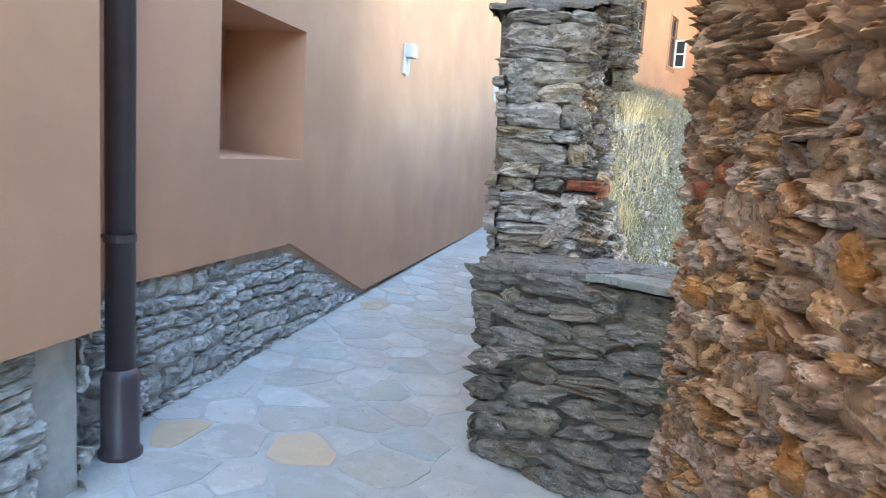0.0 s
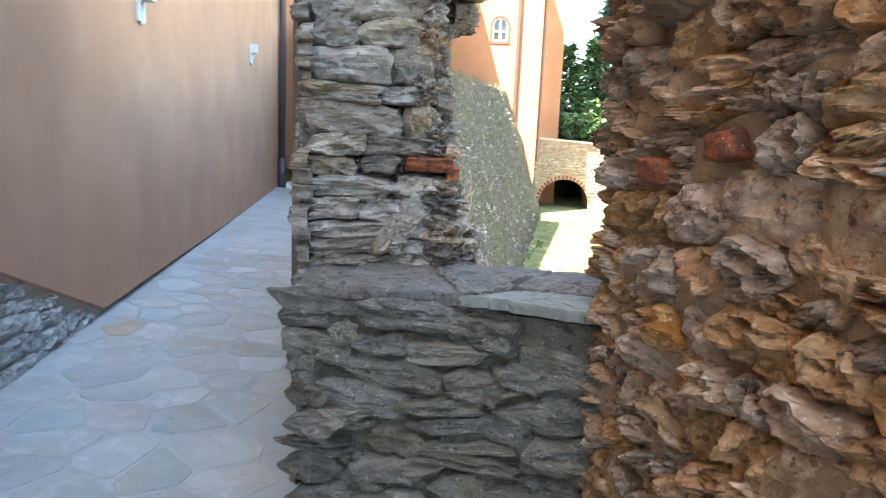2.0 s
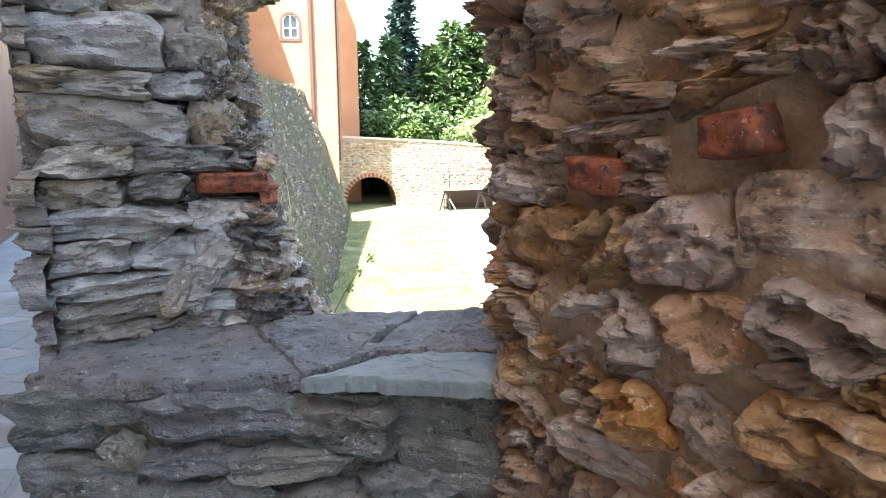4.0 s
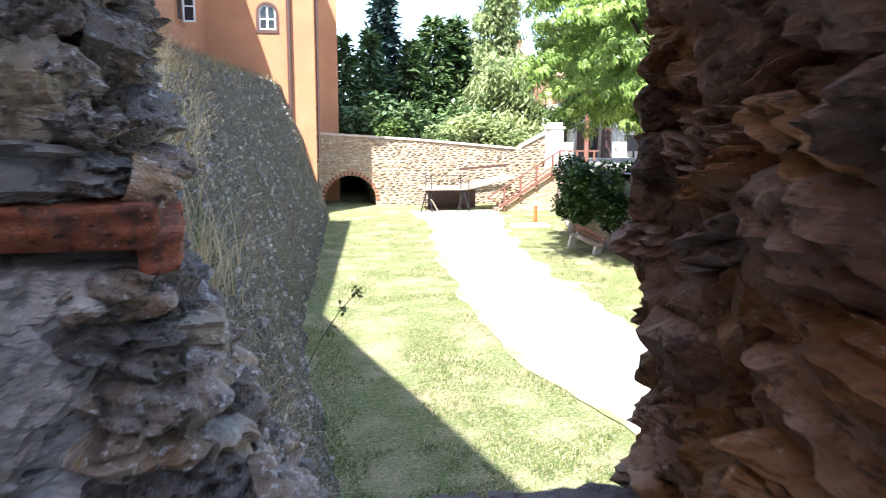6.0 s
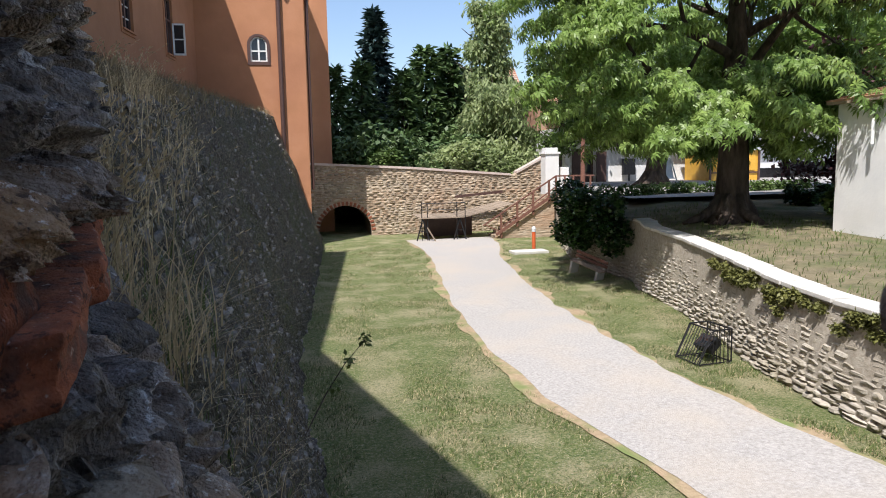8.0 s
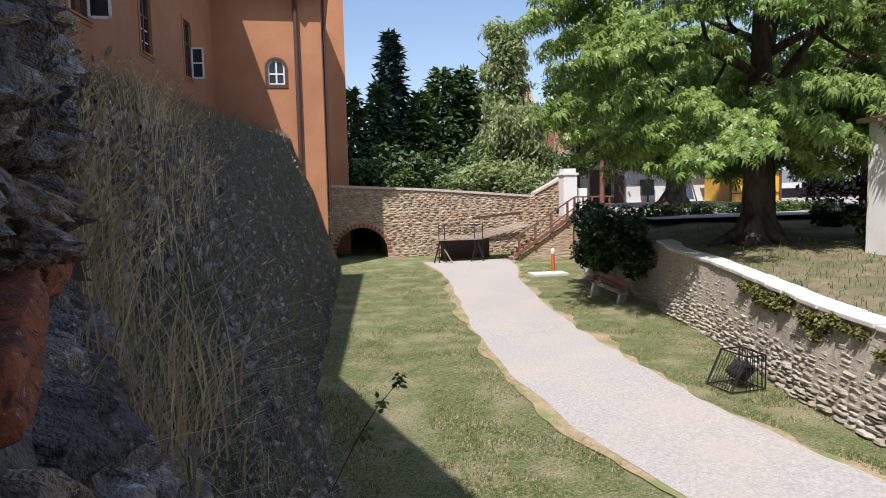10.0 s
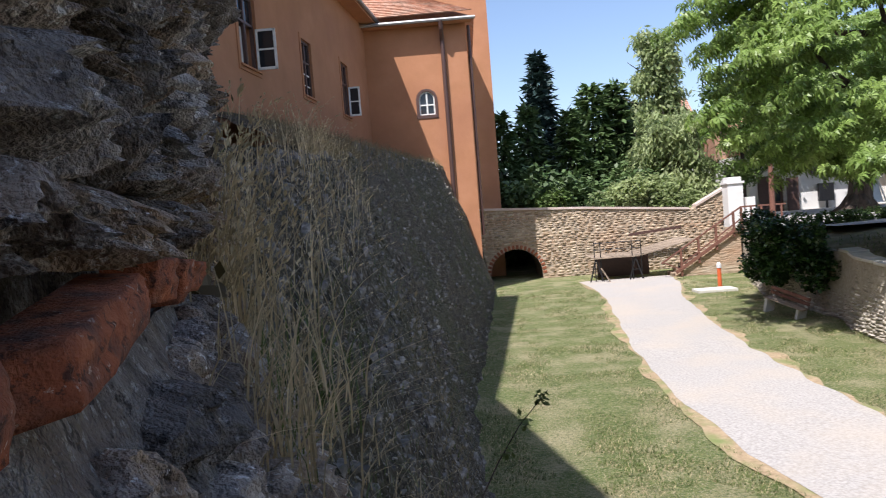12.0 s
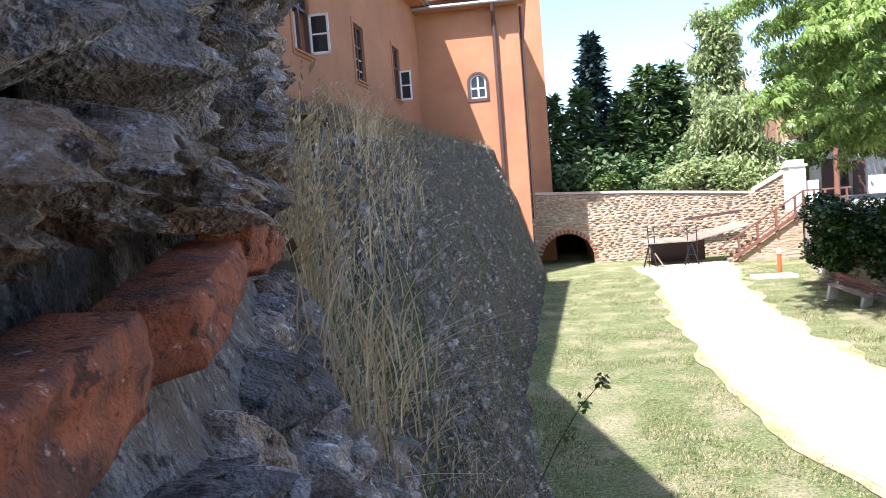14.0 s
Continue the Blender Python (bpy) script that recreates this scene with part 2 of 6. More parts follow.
BROWN_PAINT = material("dark_brown_paint", [(0.3, (0.07, 0.035, 0.03)), (0.7, (0.10, 0.055, 0.045))], scale=8, bump=0.15, rough=0.5)
PIPE = material("brown_violet_pipe_paint", [(0.3, (0.055, 0.045, 0.055)), (0.7, (0.085, 0.07, 0.08))], scale=3, bump=0.08, bump_scale=40, rough=0.38)
ZINC = material("zinc_gutter", [(0.3, (0.30, 0.31, 0.32)), (0.7, (0.42, 0.43, 0.44))], scale=6, bump=0.1, rough=0.5, metallic=0.6)
WOOD = material("weathered_wood", [(0.3, (0.19, 0.14, 0.10)), (0.7, (0.36, 0.29, 0.22))], scale=5, bump=0.4, bump_scale=18, stretch=(1, 8, 8), vary=0.2, rough=0.85)
WOOD_RED = material("red_brown_wood", [(0.3, (0.12, 0.05, 0.035)), (0.7, (0.22, 0.10, 0.07))], scale=6, bump=0.3, stretch=(1, 1, 5), vary=0.15, rough=0.7)
BARK = material("chestnut_bark", [(0.35, (0.03, 0.022, 0.018)), (0.65, (0.11, 0.082, 0.064))], scale=5, bump=1.0, bump_scale=9, stretch=(1, 1, 0.25), rough=0.95, distance=0.08)
IRON = material("dark_iron", [(0.3, (0.02, 0.02, 0.022)), (0.7, (0.05, 0.05, 0.055))], scale=12, bump=0.15, rough=0.5, metallic=0.7)
ORANGE = material("orange_red_paint", [(0.3, (0.50, 0.085, 0.02)), (0.7, (0.60, 0.13, 0.04))], scale=8, bump=0.1, rough=0.5)
YELLOW = material("yellow_booth_paint", [(0.3, (0.62, 0.33, 0.03)), (0.7, (0.72, 0.42, 0.06))], scale=4, bump=0.1, rough=0.5)
CONCRETE = material("pale_concrete", [(0.3, (0.50, 0.48, 0.44)), (0.7, (0.64, 0.62, 0.58))], scale=5, bump=0.3, rough=0.9)
DARK = material("dark_interior", [(0.3, (0.012, 0.012, 0.014)), (0.7, (0.03, 0.03, 0.032))], scale=2, bump=0.1, rough=0.9)
PLASTIC_GREY = material("grey_plastic", [(0.3, (0.50, 0.52, 0.54)), (0.7, (0.62, 0.64, 0.66))], scale=5, bump=0.05, rough=0.45)
GLASS = glass_material("window_glass")
DULL_STRAW = leaf_material("weathered_grass", (0.14, 0.11, 0.06), (0.34, 0.28, 0.16), rough=0.8, through=0.25, scale=3)
STRAW = leaf_material("dry_straw", (0.42, 0.32, 0.17), (0.78, 0.66, 0.42), rough=0.7, through=0.3, scale=3)
GREEN_BLADE = leaf_material("green_blade", (0.06, 0.10, 0.02), (0.17, 0.22, 0.06), through=0.35, scale=3)
CHESTNUT = leaf_material("chestnut_leaves", (0.11, 0.20, 0.04), (0.31, 0.42, 0.115), rough=0.42, through=0.42)
CONIFER = leaf_material("conifer_needles", (0.045, 0.09, 0.03), (0.14, 0.21, 0.075), through=0.2)
SPRUCE = leaf_material("blue_spruce_needles", (0.018, 0.042, 0.04), (0.05, 0.09, 0.085), through=0.1)
BIRCH = leaf_material("birch_leaves", (0.22, 0.29, 0.12), (0.42, 0.48, 0.23), through=0.5)
SHRUB = leaf_material("shrub_leaves", (0.05, 0.10, 0.02), (0.13, 0.19, 0.05), through=0.3)
IVY = leaf_material("ivy_leaves", (0.012, 0.04, 0.008), (0.05, 0.11, 0.02), rough=0.35, through=0.15)
MOSS = leaf_material("wall_moss_leaves", (0.09, 0.10, 0.02), (0.20, 0.20, 0.06), through=0.3)
DEADLEAF = leaf_material("reddish_dock_leaves", (0.10, 0.055, 0.025), (0.20, 0.15, 0.05), through=0.3)
PURPLE_LEAF = leaf_material("purple_leaves", (0.04, 0.015, 0.018), (0.09, 0.035, 0.035), through=0.3)


# ---- mesh helpers ----
def mesh_of(name, verts, faces, mat, smooth=False):
    me = bpy.data.meshes.new(name)
    me.from_pydata([tuple(v) for v in verts], [], faces)
    me.materials.append(mat)
    if smooth:
        me.polygons.foreach_set("use_smooth", [True] * len(me.polygons))
    me.update()
    return me


def finish(bm, name, mat, smooth=False):
    me = bpy.data.meshes.new(name)
    bmesh.ops.recalc_face_normals(bm, faces=bm.faces)
    bm.to_mesh(me)
    bm.free()
    me.materials.append(mat)
    if smooth:
        me.polygons.foreach_set("use_smooth", [True] * len(me.polygons))
    return me


def part(name, bm, mat, parent=None, label="", smooth=False):
    me = finish(bm, name, mat, smooth) if isinstance(bm, bmesh.types.BMesh) else bm
    ob = new(name, me)
    if parent:
        ob.parent = parent
    if label:
        ob["label"] = label
    return ob


def thing(name, label, category, m=None, group="", kind=""):
    ob = new(name)
    ob.empty_display_size = 0.1
    if m is not None:
        ob.matrix_world = m
    return tagged(ob, label, category, group, kind)


def box(bm, x0, x1, y0, y1, z0, z1, m=None, bevel=0.0):
    vs = [bm.verts.new(Vector(p) if m is None else m @ Vector(p)) for p in
          ((x0, y0, z0), (x1, y0, z0), (x1, y1, z0), (x0, y1, z0), (x0, y0, z1), (x1, y0, z1), (x1, y1, z1), (x0, y1, z1))]
    fs = [bm.faces.new([vs[i] for i in f]) for f in ((3, 2, 1, 0), (4, 5, 6, 7), (0, 1, 5, 4), (1, 2, 6, 5), (2, 3, 7, 6), (3, 0, 4, 7))]
    if bevel:
        es = list({e for f in fs for e in f.edges})
        bmesh.ops.bevel(bm, geom=es, offset=bevel, segments=2, affect="EDGES", profile=0.7)
    return bm


def bx(*a, **k):
    return box(bmesh.new(), *a, **k)


def beam(p, q, w, h=None, bevel=0.0):
    """A squared bar from p to q."""
    p, q = Vector(p), Vector(q)
    h = h or w
    m = Matrix.Translation(p) @ (q - p).to_track_quat("X", "Z").to_matrix().to_4x4()
    return box(bmesh.new(), 0, (q - p).length, -w / 2, w / 2, -h / 2, h / 2, m, bevel)


def tube(points, radii, seg=10, bm=None, cap=True):
    """A round tube through the points."""
    bm = bm or bmesh.new()
    pts = [Vector(p) for p in points]
    rings = []
    for i, p in enumerate(pts):
        d = (pts[min(i + 1, len(pts) - 1)] - pts[max(i - 1, 0)]).normalized()
        a = d.orthogonal().normalized() if abs(d.z) > 0.9 else d.cross(Vector((0, 0, 1))).normalized()
        if abs(d.z) > 0.9:
            a = (Vector((1, 0, 0)) - d * d.x).normalized()
        b = d.cross(a)
        r = radii[i] if hasattr(radii, "__len__") else radii
        rings.append([bm.verts.new(p + (a * math.cos(k * math.tau / seg) + b * math.sin(k * math.tau / seg)) * r) for k in range(seg)])
    for r0, r1 in zip(rings, rings[1:]):
        for k in range(seg):
            bm.faces.new((r0[k], r0[(k + 1) % seg], r1[(k + 1) % seg], r1[k]))
    if cap:
        bm.faces.new(rings[0])
        bm.faces.new(rings[-1])
    return bm


def wall_frame(origin, yaw):
    """x along the wall, y out of it to its right-hand side turned, z up."""
    return Matrix.Translation(origin) @ Matrix.Rotation(yaw, 4, "Z")


# ---- rubble ----
def stone_mesh(name, mat, nu, nv, seed, rough=0.25, edge=0.16, flat=0.5, beds=1.0, warp=0.3, smooth=False):
    """A stone 1 x 1 x 1 (x along, z up, its face to -y), broken and split along its bedding."""
    rng = random.Random(seed)
    off = Vector((rng.uniform(0, 90), rng.uniform(0, 90), rng.uniform(0, 90)))
    tilt, lean = rng.uniform(-0.35, 0.35), rng.uniform(-0.35, 0.35)
    slant = rng.uniform(-0.5, 0.5)
    verts, faces = [], []
    for j in range(nv + 1):
        for i in range(nu + 1):
            u, v = 2 * i / nu - 1, 2 * j / nv - 1
            a = noise.noise(off + Vector((u * 1.1, v * 1.1, 0)))
            b = noise.noise(off + Vector((u * 1.1, v * 1.1, 9)))
            r = max(abs(u), abs(v))
            su = u * (1 - edge * v * v * 0.6) + a * warp * r
            sv = v * (1 - edge * u * u * 0.6) + b * warp * r + warp * 0.33 * noise.noise(off + Vector((u * 4, 0, 4))) * abs(v)
            d = ((1 - abs(u) ** 6) * (1 - abs(v) ** 5)) ** flat
            n1 = noise.noise(off + Vector((u * 1.5, v * 1.5, 3))) * rough + noise.noise(off + Vector((u * 4, v * 4, 5))) * rough * 0.5
            w = v * 4 + slant * u + a * 0.9
            n1 += beds * (0.10 * noise.noise(off + Vector((u * 1.2, w * 2.2, 7))) + 0.07 * (math.floor(w) - w * 0.6) + 0.05 * noise.noise(off + Vector((u * 9, w * 6, 2))))
            y = -(d * (0.75 + n1 + tilt * u * 0.4 + lean * v * 0.4))
            verts.append((su / 2, y if r < 0.999 else 0.3, sv / 2))
    for j in range(nv):
        for i in range(nu):
            k = j * (nu + 1) + i
            faces.append((k, k + 1, k + nu + 2, k + nu + 1))
    return mesh_of(name, verts, faces, mat, smooth)


def rubble_layout(width, height, rng, row=(0.06, 0.16), length=(0.12, 0.42), wave=0.03, skip=None):
    """Rows of stones: (x, z, width, height, turn) in the plane of a wall."""
    out, z, ph = [], 0.0, rng.uniform(0, 9)
    while z < height:
        h = rng.uniform(*row)
        x = -rng.uniform(0, 0.1)
        while x < width:
            w = rng.uniform(*length) * (0.75 + 2.0 * h)
            hh = h * rng.choice((1, 1, 1, 0.92, 1.05))
            if rng.random() < 0.22 and h > row[0] * 1.3:
                for s in (0.27, 0.76):
                    out.append((x + w / 2, z + h * s, w, h * 0.48, rng.uniform(-4, 4)))
            else:
                out.append((x + w / 2, z + h / 2, w, hh, rng.uniform(-5, 5)))
            x += w + rng.uniform(0.0, 0.012)
        z += h + rng.uniform(0.0, 0.01)
    out = [(x, zz + wave * math.sin(x * 2.3 + ph) + wave * 0.5 * math.sin(x * 6 + zz * 3), w, h, t) for x, zz, w, h, t in out]
    return [s for s in out if 0 <= s[0] <= width and (skip is None or not skip(s[0], s[1]))]


def lay(parent, meshes, layout, frame_m, rng, depth=(0.04, 0.09), name="stone", grow=1.06, bend=None, tilt=5):
    """Lays stones as objects of their own on the wall plane frame_m."""
    for x, z, w, h, t in layout:
        d = rng.uniform(*depth)
        p = Vector((x, bend(x, z) if bend else 0.0, z))
        m = frame_m @ Matrix.Translation(p) @ Euler((radians(rng.uniform(-tilt, tilt)), radians(t), radians(rng.uniform(-tilt, tilt)))).to_matrix().to_4x4()
        ob = new(name, rng.choice(meshes))
        ob.matrix_world = m @ Matrix.Diagonal((w * grow, d * 1.2, h * grow, 1))
        ob.parent = parent


def lay_joined(name, meshes, layout, frame_m, rng, mat, depth=(0.04, 0.09), grow=1.04, bend=None, tilt=5):
    """The same as one mesh."""
    verts, faces = [], []
    for x, z, w, h, t in layout:
        me = rng.choice(meshes)
        d = rng.uniform(*depth)
        m = (frame_m @ Matrix.Translation((x, bend(x, z) if bend else 0, z)) @ Euler((radians(rng.uniform(-tilt, tilt)), radians(t), radians(rng.uniform(-tilt, tilt)))).to_matrix().to_4x4()
             @ Matrix.Diagonal((w * grow, d * 1.2, h * grow, 1)))
        k = len(verts)
        verts += [m @ v.co for v in me.vertices]
        faces += [tuple(i + k for i in p.vertices) for p in me.polygons]
    return mesh_of(name, verts, faces, mat)


def rough_sheet(name, mat, width, height, nx, nz, frame_m, amp=0.02, freq=5.0, bend=None, thick=0.0):
    """An uneven wall skin in the plane of frame_m, facing -y."""
    verts, faces = [], []
    for j in range(nz + 1):
        for i in range(nx + 1):
            x, z = width * i / nx, height * j / nz
            y = (bend(x, z) if bend else 0) + amp * noise.noise(Vector((x * freq, z * freq, width)))
            verts.append(frame_m @ Vector((x, y, z)))
    for j in range(nz):
        for i in range(nx):
            k = j * (nx + 1) + i
            faces.append((k, k + 1, k + nx + 2, k + nx + 1))
    return mesh_of(name, verts, faces, mat)


# ---- leaves and grasses ----
def leaves_mesh(name, mat, blobs, count, size, rng, droop=0.3, long=1.6, shell=0.55, clump=1, spread=0.25):
    """Leaf blades filling blobs (x, y, z, rx, ry, rz), thickest near their outside, in clumps."""
    total = sum(b[3] * b[4] * b[5] for b in blobs) ** 1.0
    verts, faces = [], []
    for b in blobs:
        n = max(1, int(count * b[3] * b[4] * b[5] / total / clump))
        for _ in range(n):
            v = Vector((rng.gauss(0, 1), rng.gauss(0, 1), rng.gauss(0, 1))).normalized()
            r = shell + (1 - shell) * rng.random() ** 0.6
            r *= 0.82 + 0.3 * noise.noise(Vector((v.x * 2 + b[0], v.y * 2 + b[1], v.z * 2)))
            c0 = Vector((b[0] + v.x * b[3] * r, b[1] + v.y * b[4] * r, b[2] + v.z * b[5] * r))
            for _k in range(clump):
                c = c0 + Vector((rng.gauss(0, spread), rng.gauss(0, spread), rng.gauss(0, spread * 0.7))) if clump > 1 else c0
                s = size * rng.uniform(0.6, 1.3)
                d = Vector((rng.gauss(0, 1), rng.gauss(0, 1), rng.gauss(-droop, 0.6))).normalized()
                a = d.cross(Vector((rng.gauss(0, 0.5), rng.gauss(0, 0.5), 1))).normalized()
                k = len(verts)
                verts += [c, c + d * s * long * 0.5 + a * s * 0.5, c + d * s * long, c + d * s * long * 0.5 - a * s * 0.5]
                faces.append((k, k + 1, k + 2, k + 3))
    return mesh_of(name, verts, faces, mat)


def blades_mesh(name, mat, roots, rng, height, width, lean=0.35, seg=4, head=0.0, wind=(0.3, 0.0)):
    """Bent grass blades, each a narrow ribbon; head: size of a drooping seed head."""
    verts, faces = [], []
    for p in roots:
        h = height * rng.uniform(0.5, 1.25)
        az = rng.uniform(0, math.tau)
        bend = Vector((math.cos(az) * lean + wind[0] * lean, math.sin(az) * lean + wind[1] * lean, 0)) * rng.uniform(0.3, 1.6)
        side = Vector((-math.sin(az), math.cos(az), 0)) * width * rng.uniform(0.7, 1.3) * 0.5
        k = len(verts)
        pts = []
        for i in range(seg + 1):
            t = i / seg
            q = Vector(p) + Vector((0, 0, 1)) * h * (t - 0.25 * t * t * min(1.2, bend.length)) + bend * h * t ** 2.2
            pts.append(q)
            wdt = (1 - t * 0.75)
            verts += [q - side * wdt, q + side * wdt]
        for i in range(seg):
            faces.append((k + 2 * i, k + 2 * i + 1, k + 2 * i + 3, k + 2 * i + 2))
        if head:
            d = (pts[-1] - pts[-2]).normalized()
            for _ in range(7):
                b0 = pts[-1] - d * head * rng.uniform(-0.5, 1.6)
                o = (d + Vector((rng.gauss(0, 0.45), rng.gauss(0, 0.45), rng.gauss(0, 0.35) - 0.1))).normalized() * head * rng.uniform(0.25, 0.5)
                s2 = o.cross(Vector((0.3, 0.2, 1))).normalized() * head * 0.06
                k = len(verts)
                verts += [b0, b0 + o * 0.5 + s2, b0 + o, b0 + o * 0.5 - s2]
                faces.append((k, k + 1, k + 2, k + 3))
    return mesh_of(name, verts, faces, mat)

# ---- ground, path, terrace ----
def lerp_table(rows, y):
    """Linear reading of rows (y, a, b, ...) at y."""
    if y <= rows[0][0]:
        return rows[0][1:]
    for r0, r1 in zip(rows, rows[1:]):
        if y <= r1[0]:
            t = (y - r0[0]) / (r1[0] - r0[0])
            return tuple(a + (b - a) * t for a, b in zip(r0[1:], r1[1:]))
    return rows[-1][1:]


def sheet(name, mat, xs, ys, f):
    verts = [(x, y, f(x, y)) for y in ys for x in xs]
    n = len(xs)
    faces = [(j * n + i, j * n + i + 1, (j + 1) * n + i + 1, (j + 1) * n + i) for j in range(len(ys) - 1) for i in range(n - 1)]
    return mesh_of(name, verts, faces, mat, True)


gx = [-900, -200, -60, -20] + [-8 + 0.6 * i for i in range(34)] + [20, 60, 200, 900]
gy = [-900, -200, -40, -10] + [0.7 * i for i in range(64)] + [60, 200, 900]
ground = tagged(part("ground", sheet("ground", GRASS, gx, gy, lambda x, y: 0.05 * noise.noise(Vector((x * 0.3, y * 0.3, 0))) if 0 < y < 44 and -8 < x < 12 else 0.0), None),
                "mown lawn, green with dry yellow patches", "lawn", kind="structure")

# gravel way: y, left edge, right edge
WAY = [(-6, 5.4, 6.2), (4, 4.6, 6.5), (10, 3.9, 6.6), (14, 3.3, 6.1), (18, 3.25, 6.1), (22, 3.5, 6.36), (26, 4.0, 6.8), (32, 4.8, 7.8), (36, 5.0, 9.0), (40, 4.9, 9.6)]


def way_mesh(name, mat, rows, z, jitter, seed, out=0.0, step=0.35, cols=8):
    verts, faces = [], []
    ys = np.arange(rows[0][0], rows[-1][0], step)
    for y in ys:
        a, b = lerp_table(rows, float(y))
        a -= out + jitter * noise.noise(Vector((y * 0.5, seed, 0))) + jitter * 0.2 * noise.noise(Vector((y * 2.1, seed, 3)))
        b += out + jitter * noise.noise(Vector((y * 1.1, seed, 7))) + jitter * 0.2 * noise.noise(Vector((y * 2.4, seed, 5)))
        for i in range(cols + 1):
            x = a + (b - a) * i / cols
            verts.append((x, float(y), 0.05 * noise.noise(Vector((x * 0.3, y * 0.3, 0))) * (1 if 0 < y < 44 else 0) + z - (0.012 if i in (0, cols) else 0)))
    n = cols + 1
    for j in range(len(ys) - 1):
        for i in range(cols):
            faces.append((j * n + i, j * n + i + 1, (j + 1) * n + i + 1, (j + 1) * n + i))
    return mesh_of(name, verts, faces, mat, True)


tagged(part("verge", way_mesh("verge", DIRT, WAY, 0.034, 0.45, 3.3, out=0.16, step=0.2), None), "strip of bare dry earth beside the gravel way", "verge", kind="structure")
tagged(part("road", way_mesh("road", GRAVEL, WAY, 0.046, 0.12, 8.1, step=0.2), None), "pale grey gravel way across the lawn", "path", kind="structure")

# terrace above the retaining wall; wall line: y, x at foot, x at top, top height
RETAIN = [(-25, 6.3, 6.55, 1.55), (4, 6.9, 7.15, 1.55), (12.7, 7.45, 7.7, 1.65), (14.4, 7.72, 7.97, 1.70), (17.1, 8.46, 8.7, 1.77), (20.1, 9.2, 9.45, 1.84), (22.9, 9.65, 9.9, 1.9), (24.2, 10.1, 10.3, 2.0), (30, 10.3, 10.5, 2.2),
          (34, 11.5, 11.6, 2.25), (38.6, 13.0, 13.1, 2.25), (43.4, 13.6, 13.7, 2.25)]
ty = [-60, -25] + [float(v) for v in np.arange(-20, 43, 1.0)] + [43.45, 60, 200, 600]
DX = (0.0, 0.6, 1.6, 3, 5, 8, 12, 20, 40, 120, 700)
verts = []
for y in ty:
    f, t, z = lerp_table(RETAIN, y)
    for dx in DX:
        verts.append((t + 0.15 + dx, y, z + min(dx, 3) * 0.08 + 0.05 * noise.noise(Vector((t + dx, y, 2)))))
n = len(DX)
faces = [(j * n + i, j * n + i + 1, (j + 1) * n + i + 1, (j + 1) * n + i) for j in range(len(ty) - 1) for i in range(n - 1)]
tagged(part("terrace", mesh_of("terrace", verts, faces, BANK, True), None), "raised terrace of dry soil with low weeds under the tree", "terrace", kind="structure")
tagged(part("garden_ground", sheet("garden_ground", BANK, [-300, -60, 3.6, 8, 14, 20], [48.0, 52, 60, 90, 300], lambda x, y: 2.42), None), "shaded garden ground behind the bridge", "ground", kind="structure")
verts, faces = [], []
for j, y in enumerate(np.arange(28, 60, 1.5)):
    for x in (11.5 if y < 33 else 13.6, 60):
        verts.append((x + (0.5 if y < 31 else 0), float(y), 2.66 if y > 43 else 2.58))
for j in range(len(verts) // 2 - 1):
    faces.append((2 * j, 2 * j + 1, 2 * j + 3, 2 * j + 2))
tagged(part("pavement", mesh_of("pavement", [Vector(v) for v in verts], faces, ASPHALT), None), "sunlit pale asphalt yard in front of the white building", "yard", kind="structure")

# ---- stone kinds ----
far_stones = [stone_mesh("far_stone", SLATE, 3, 3, 400 + i) for i in range(8)]
slate_stones = [stone_mesh("slate_stone", SLATE, 16, 12, 100 + i, rough=0.5, edge=0.2, flat=0.35, beds=0.4) for i in range(12)]
sill_stones = [stone_mesh("sill_stone", SILL_SLATE, 18, 12, 130 + i, rough=0.55, edge=0.35, flat=0.4, beds=0.35, warp=0.5) for i in range(14)]
plinth_stones = [stone_mesh("plinth_stone", PLINTH_STONE, 16, 12, 150 + i, rough=0.45, flat=0.4, beds=0.6) for i in range(10)]
brown_stones = [stone_mesh("brown_stone", BROWN, 18, 13, 200 + i, rough=0.6, edge=0.3, flat=0.5, beds=1.0) for i in range(16)]
dark_stones = [stone_mesh("dark_stone", DARKSTONE, 24, 18, 300 + i, rough=0.7, edge=0.45, flat=0.5, beds=0.3, warp=0.4) for i in range(16)]
brick_meshes = [stone_mesh("brick", BRICK, 16, 12, 500 + i, rough=0.14, edge=0.05, flat=0.18, beds=0.25, warp=0.06, smooth=True) for i in range(4)]

# ---- retaining wall ----
verts, faces = [], []
ys = [float(v) for v in np.arange(-24, 43.5, 0.4)]
for y in ys:
    f, t, z = lerp_table(RETAIN, y)
    zt = z + 0.05 * noise.noise(Vector((y * 0.9, 3, 1)))
    for xx, zz in ((f, -0.2), (f + (t - f) * 0.5, zt * 0.5), (t, zt), (t + 0.42, zt + 0.01), (t + 0.42, -0.2)):
        verts.append((xx + 0.03 * noise.noise(Vector((y * 3, zz * 4, 0))), y, zz))
n = 5
faces = [(j * n + i, j * n + i + 1, (j + 1) * n + i + 1, (j + 1) * n + i) for j in range(len(ys) - 1) for i in range(n - 1)]
faces += [(0, 1, 2, 3, 4), tuple(len(verts) - 5 + i for i in range(5))]
retaining_wall = tagged(part("retaining_wall", mesh_of("retaining_wall", verts, faces, MORTAR), None), "low retaining wall of pale rubble stone with a flat coping", "wall", kind="structure")


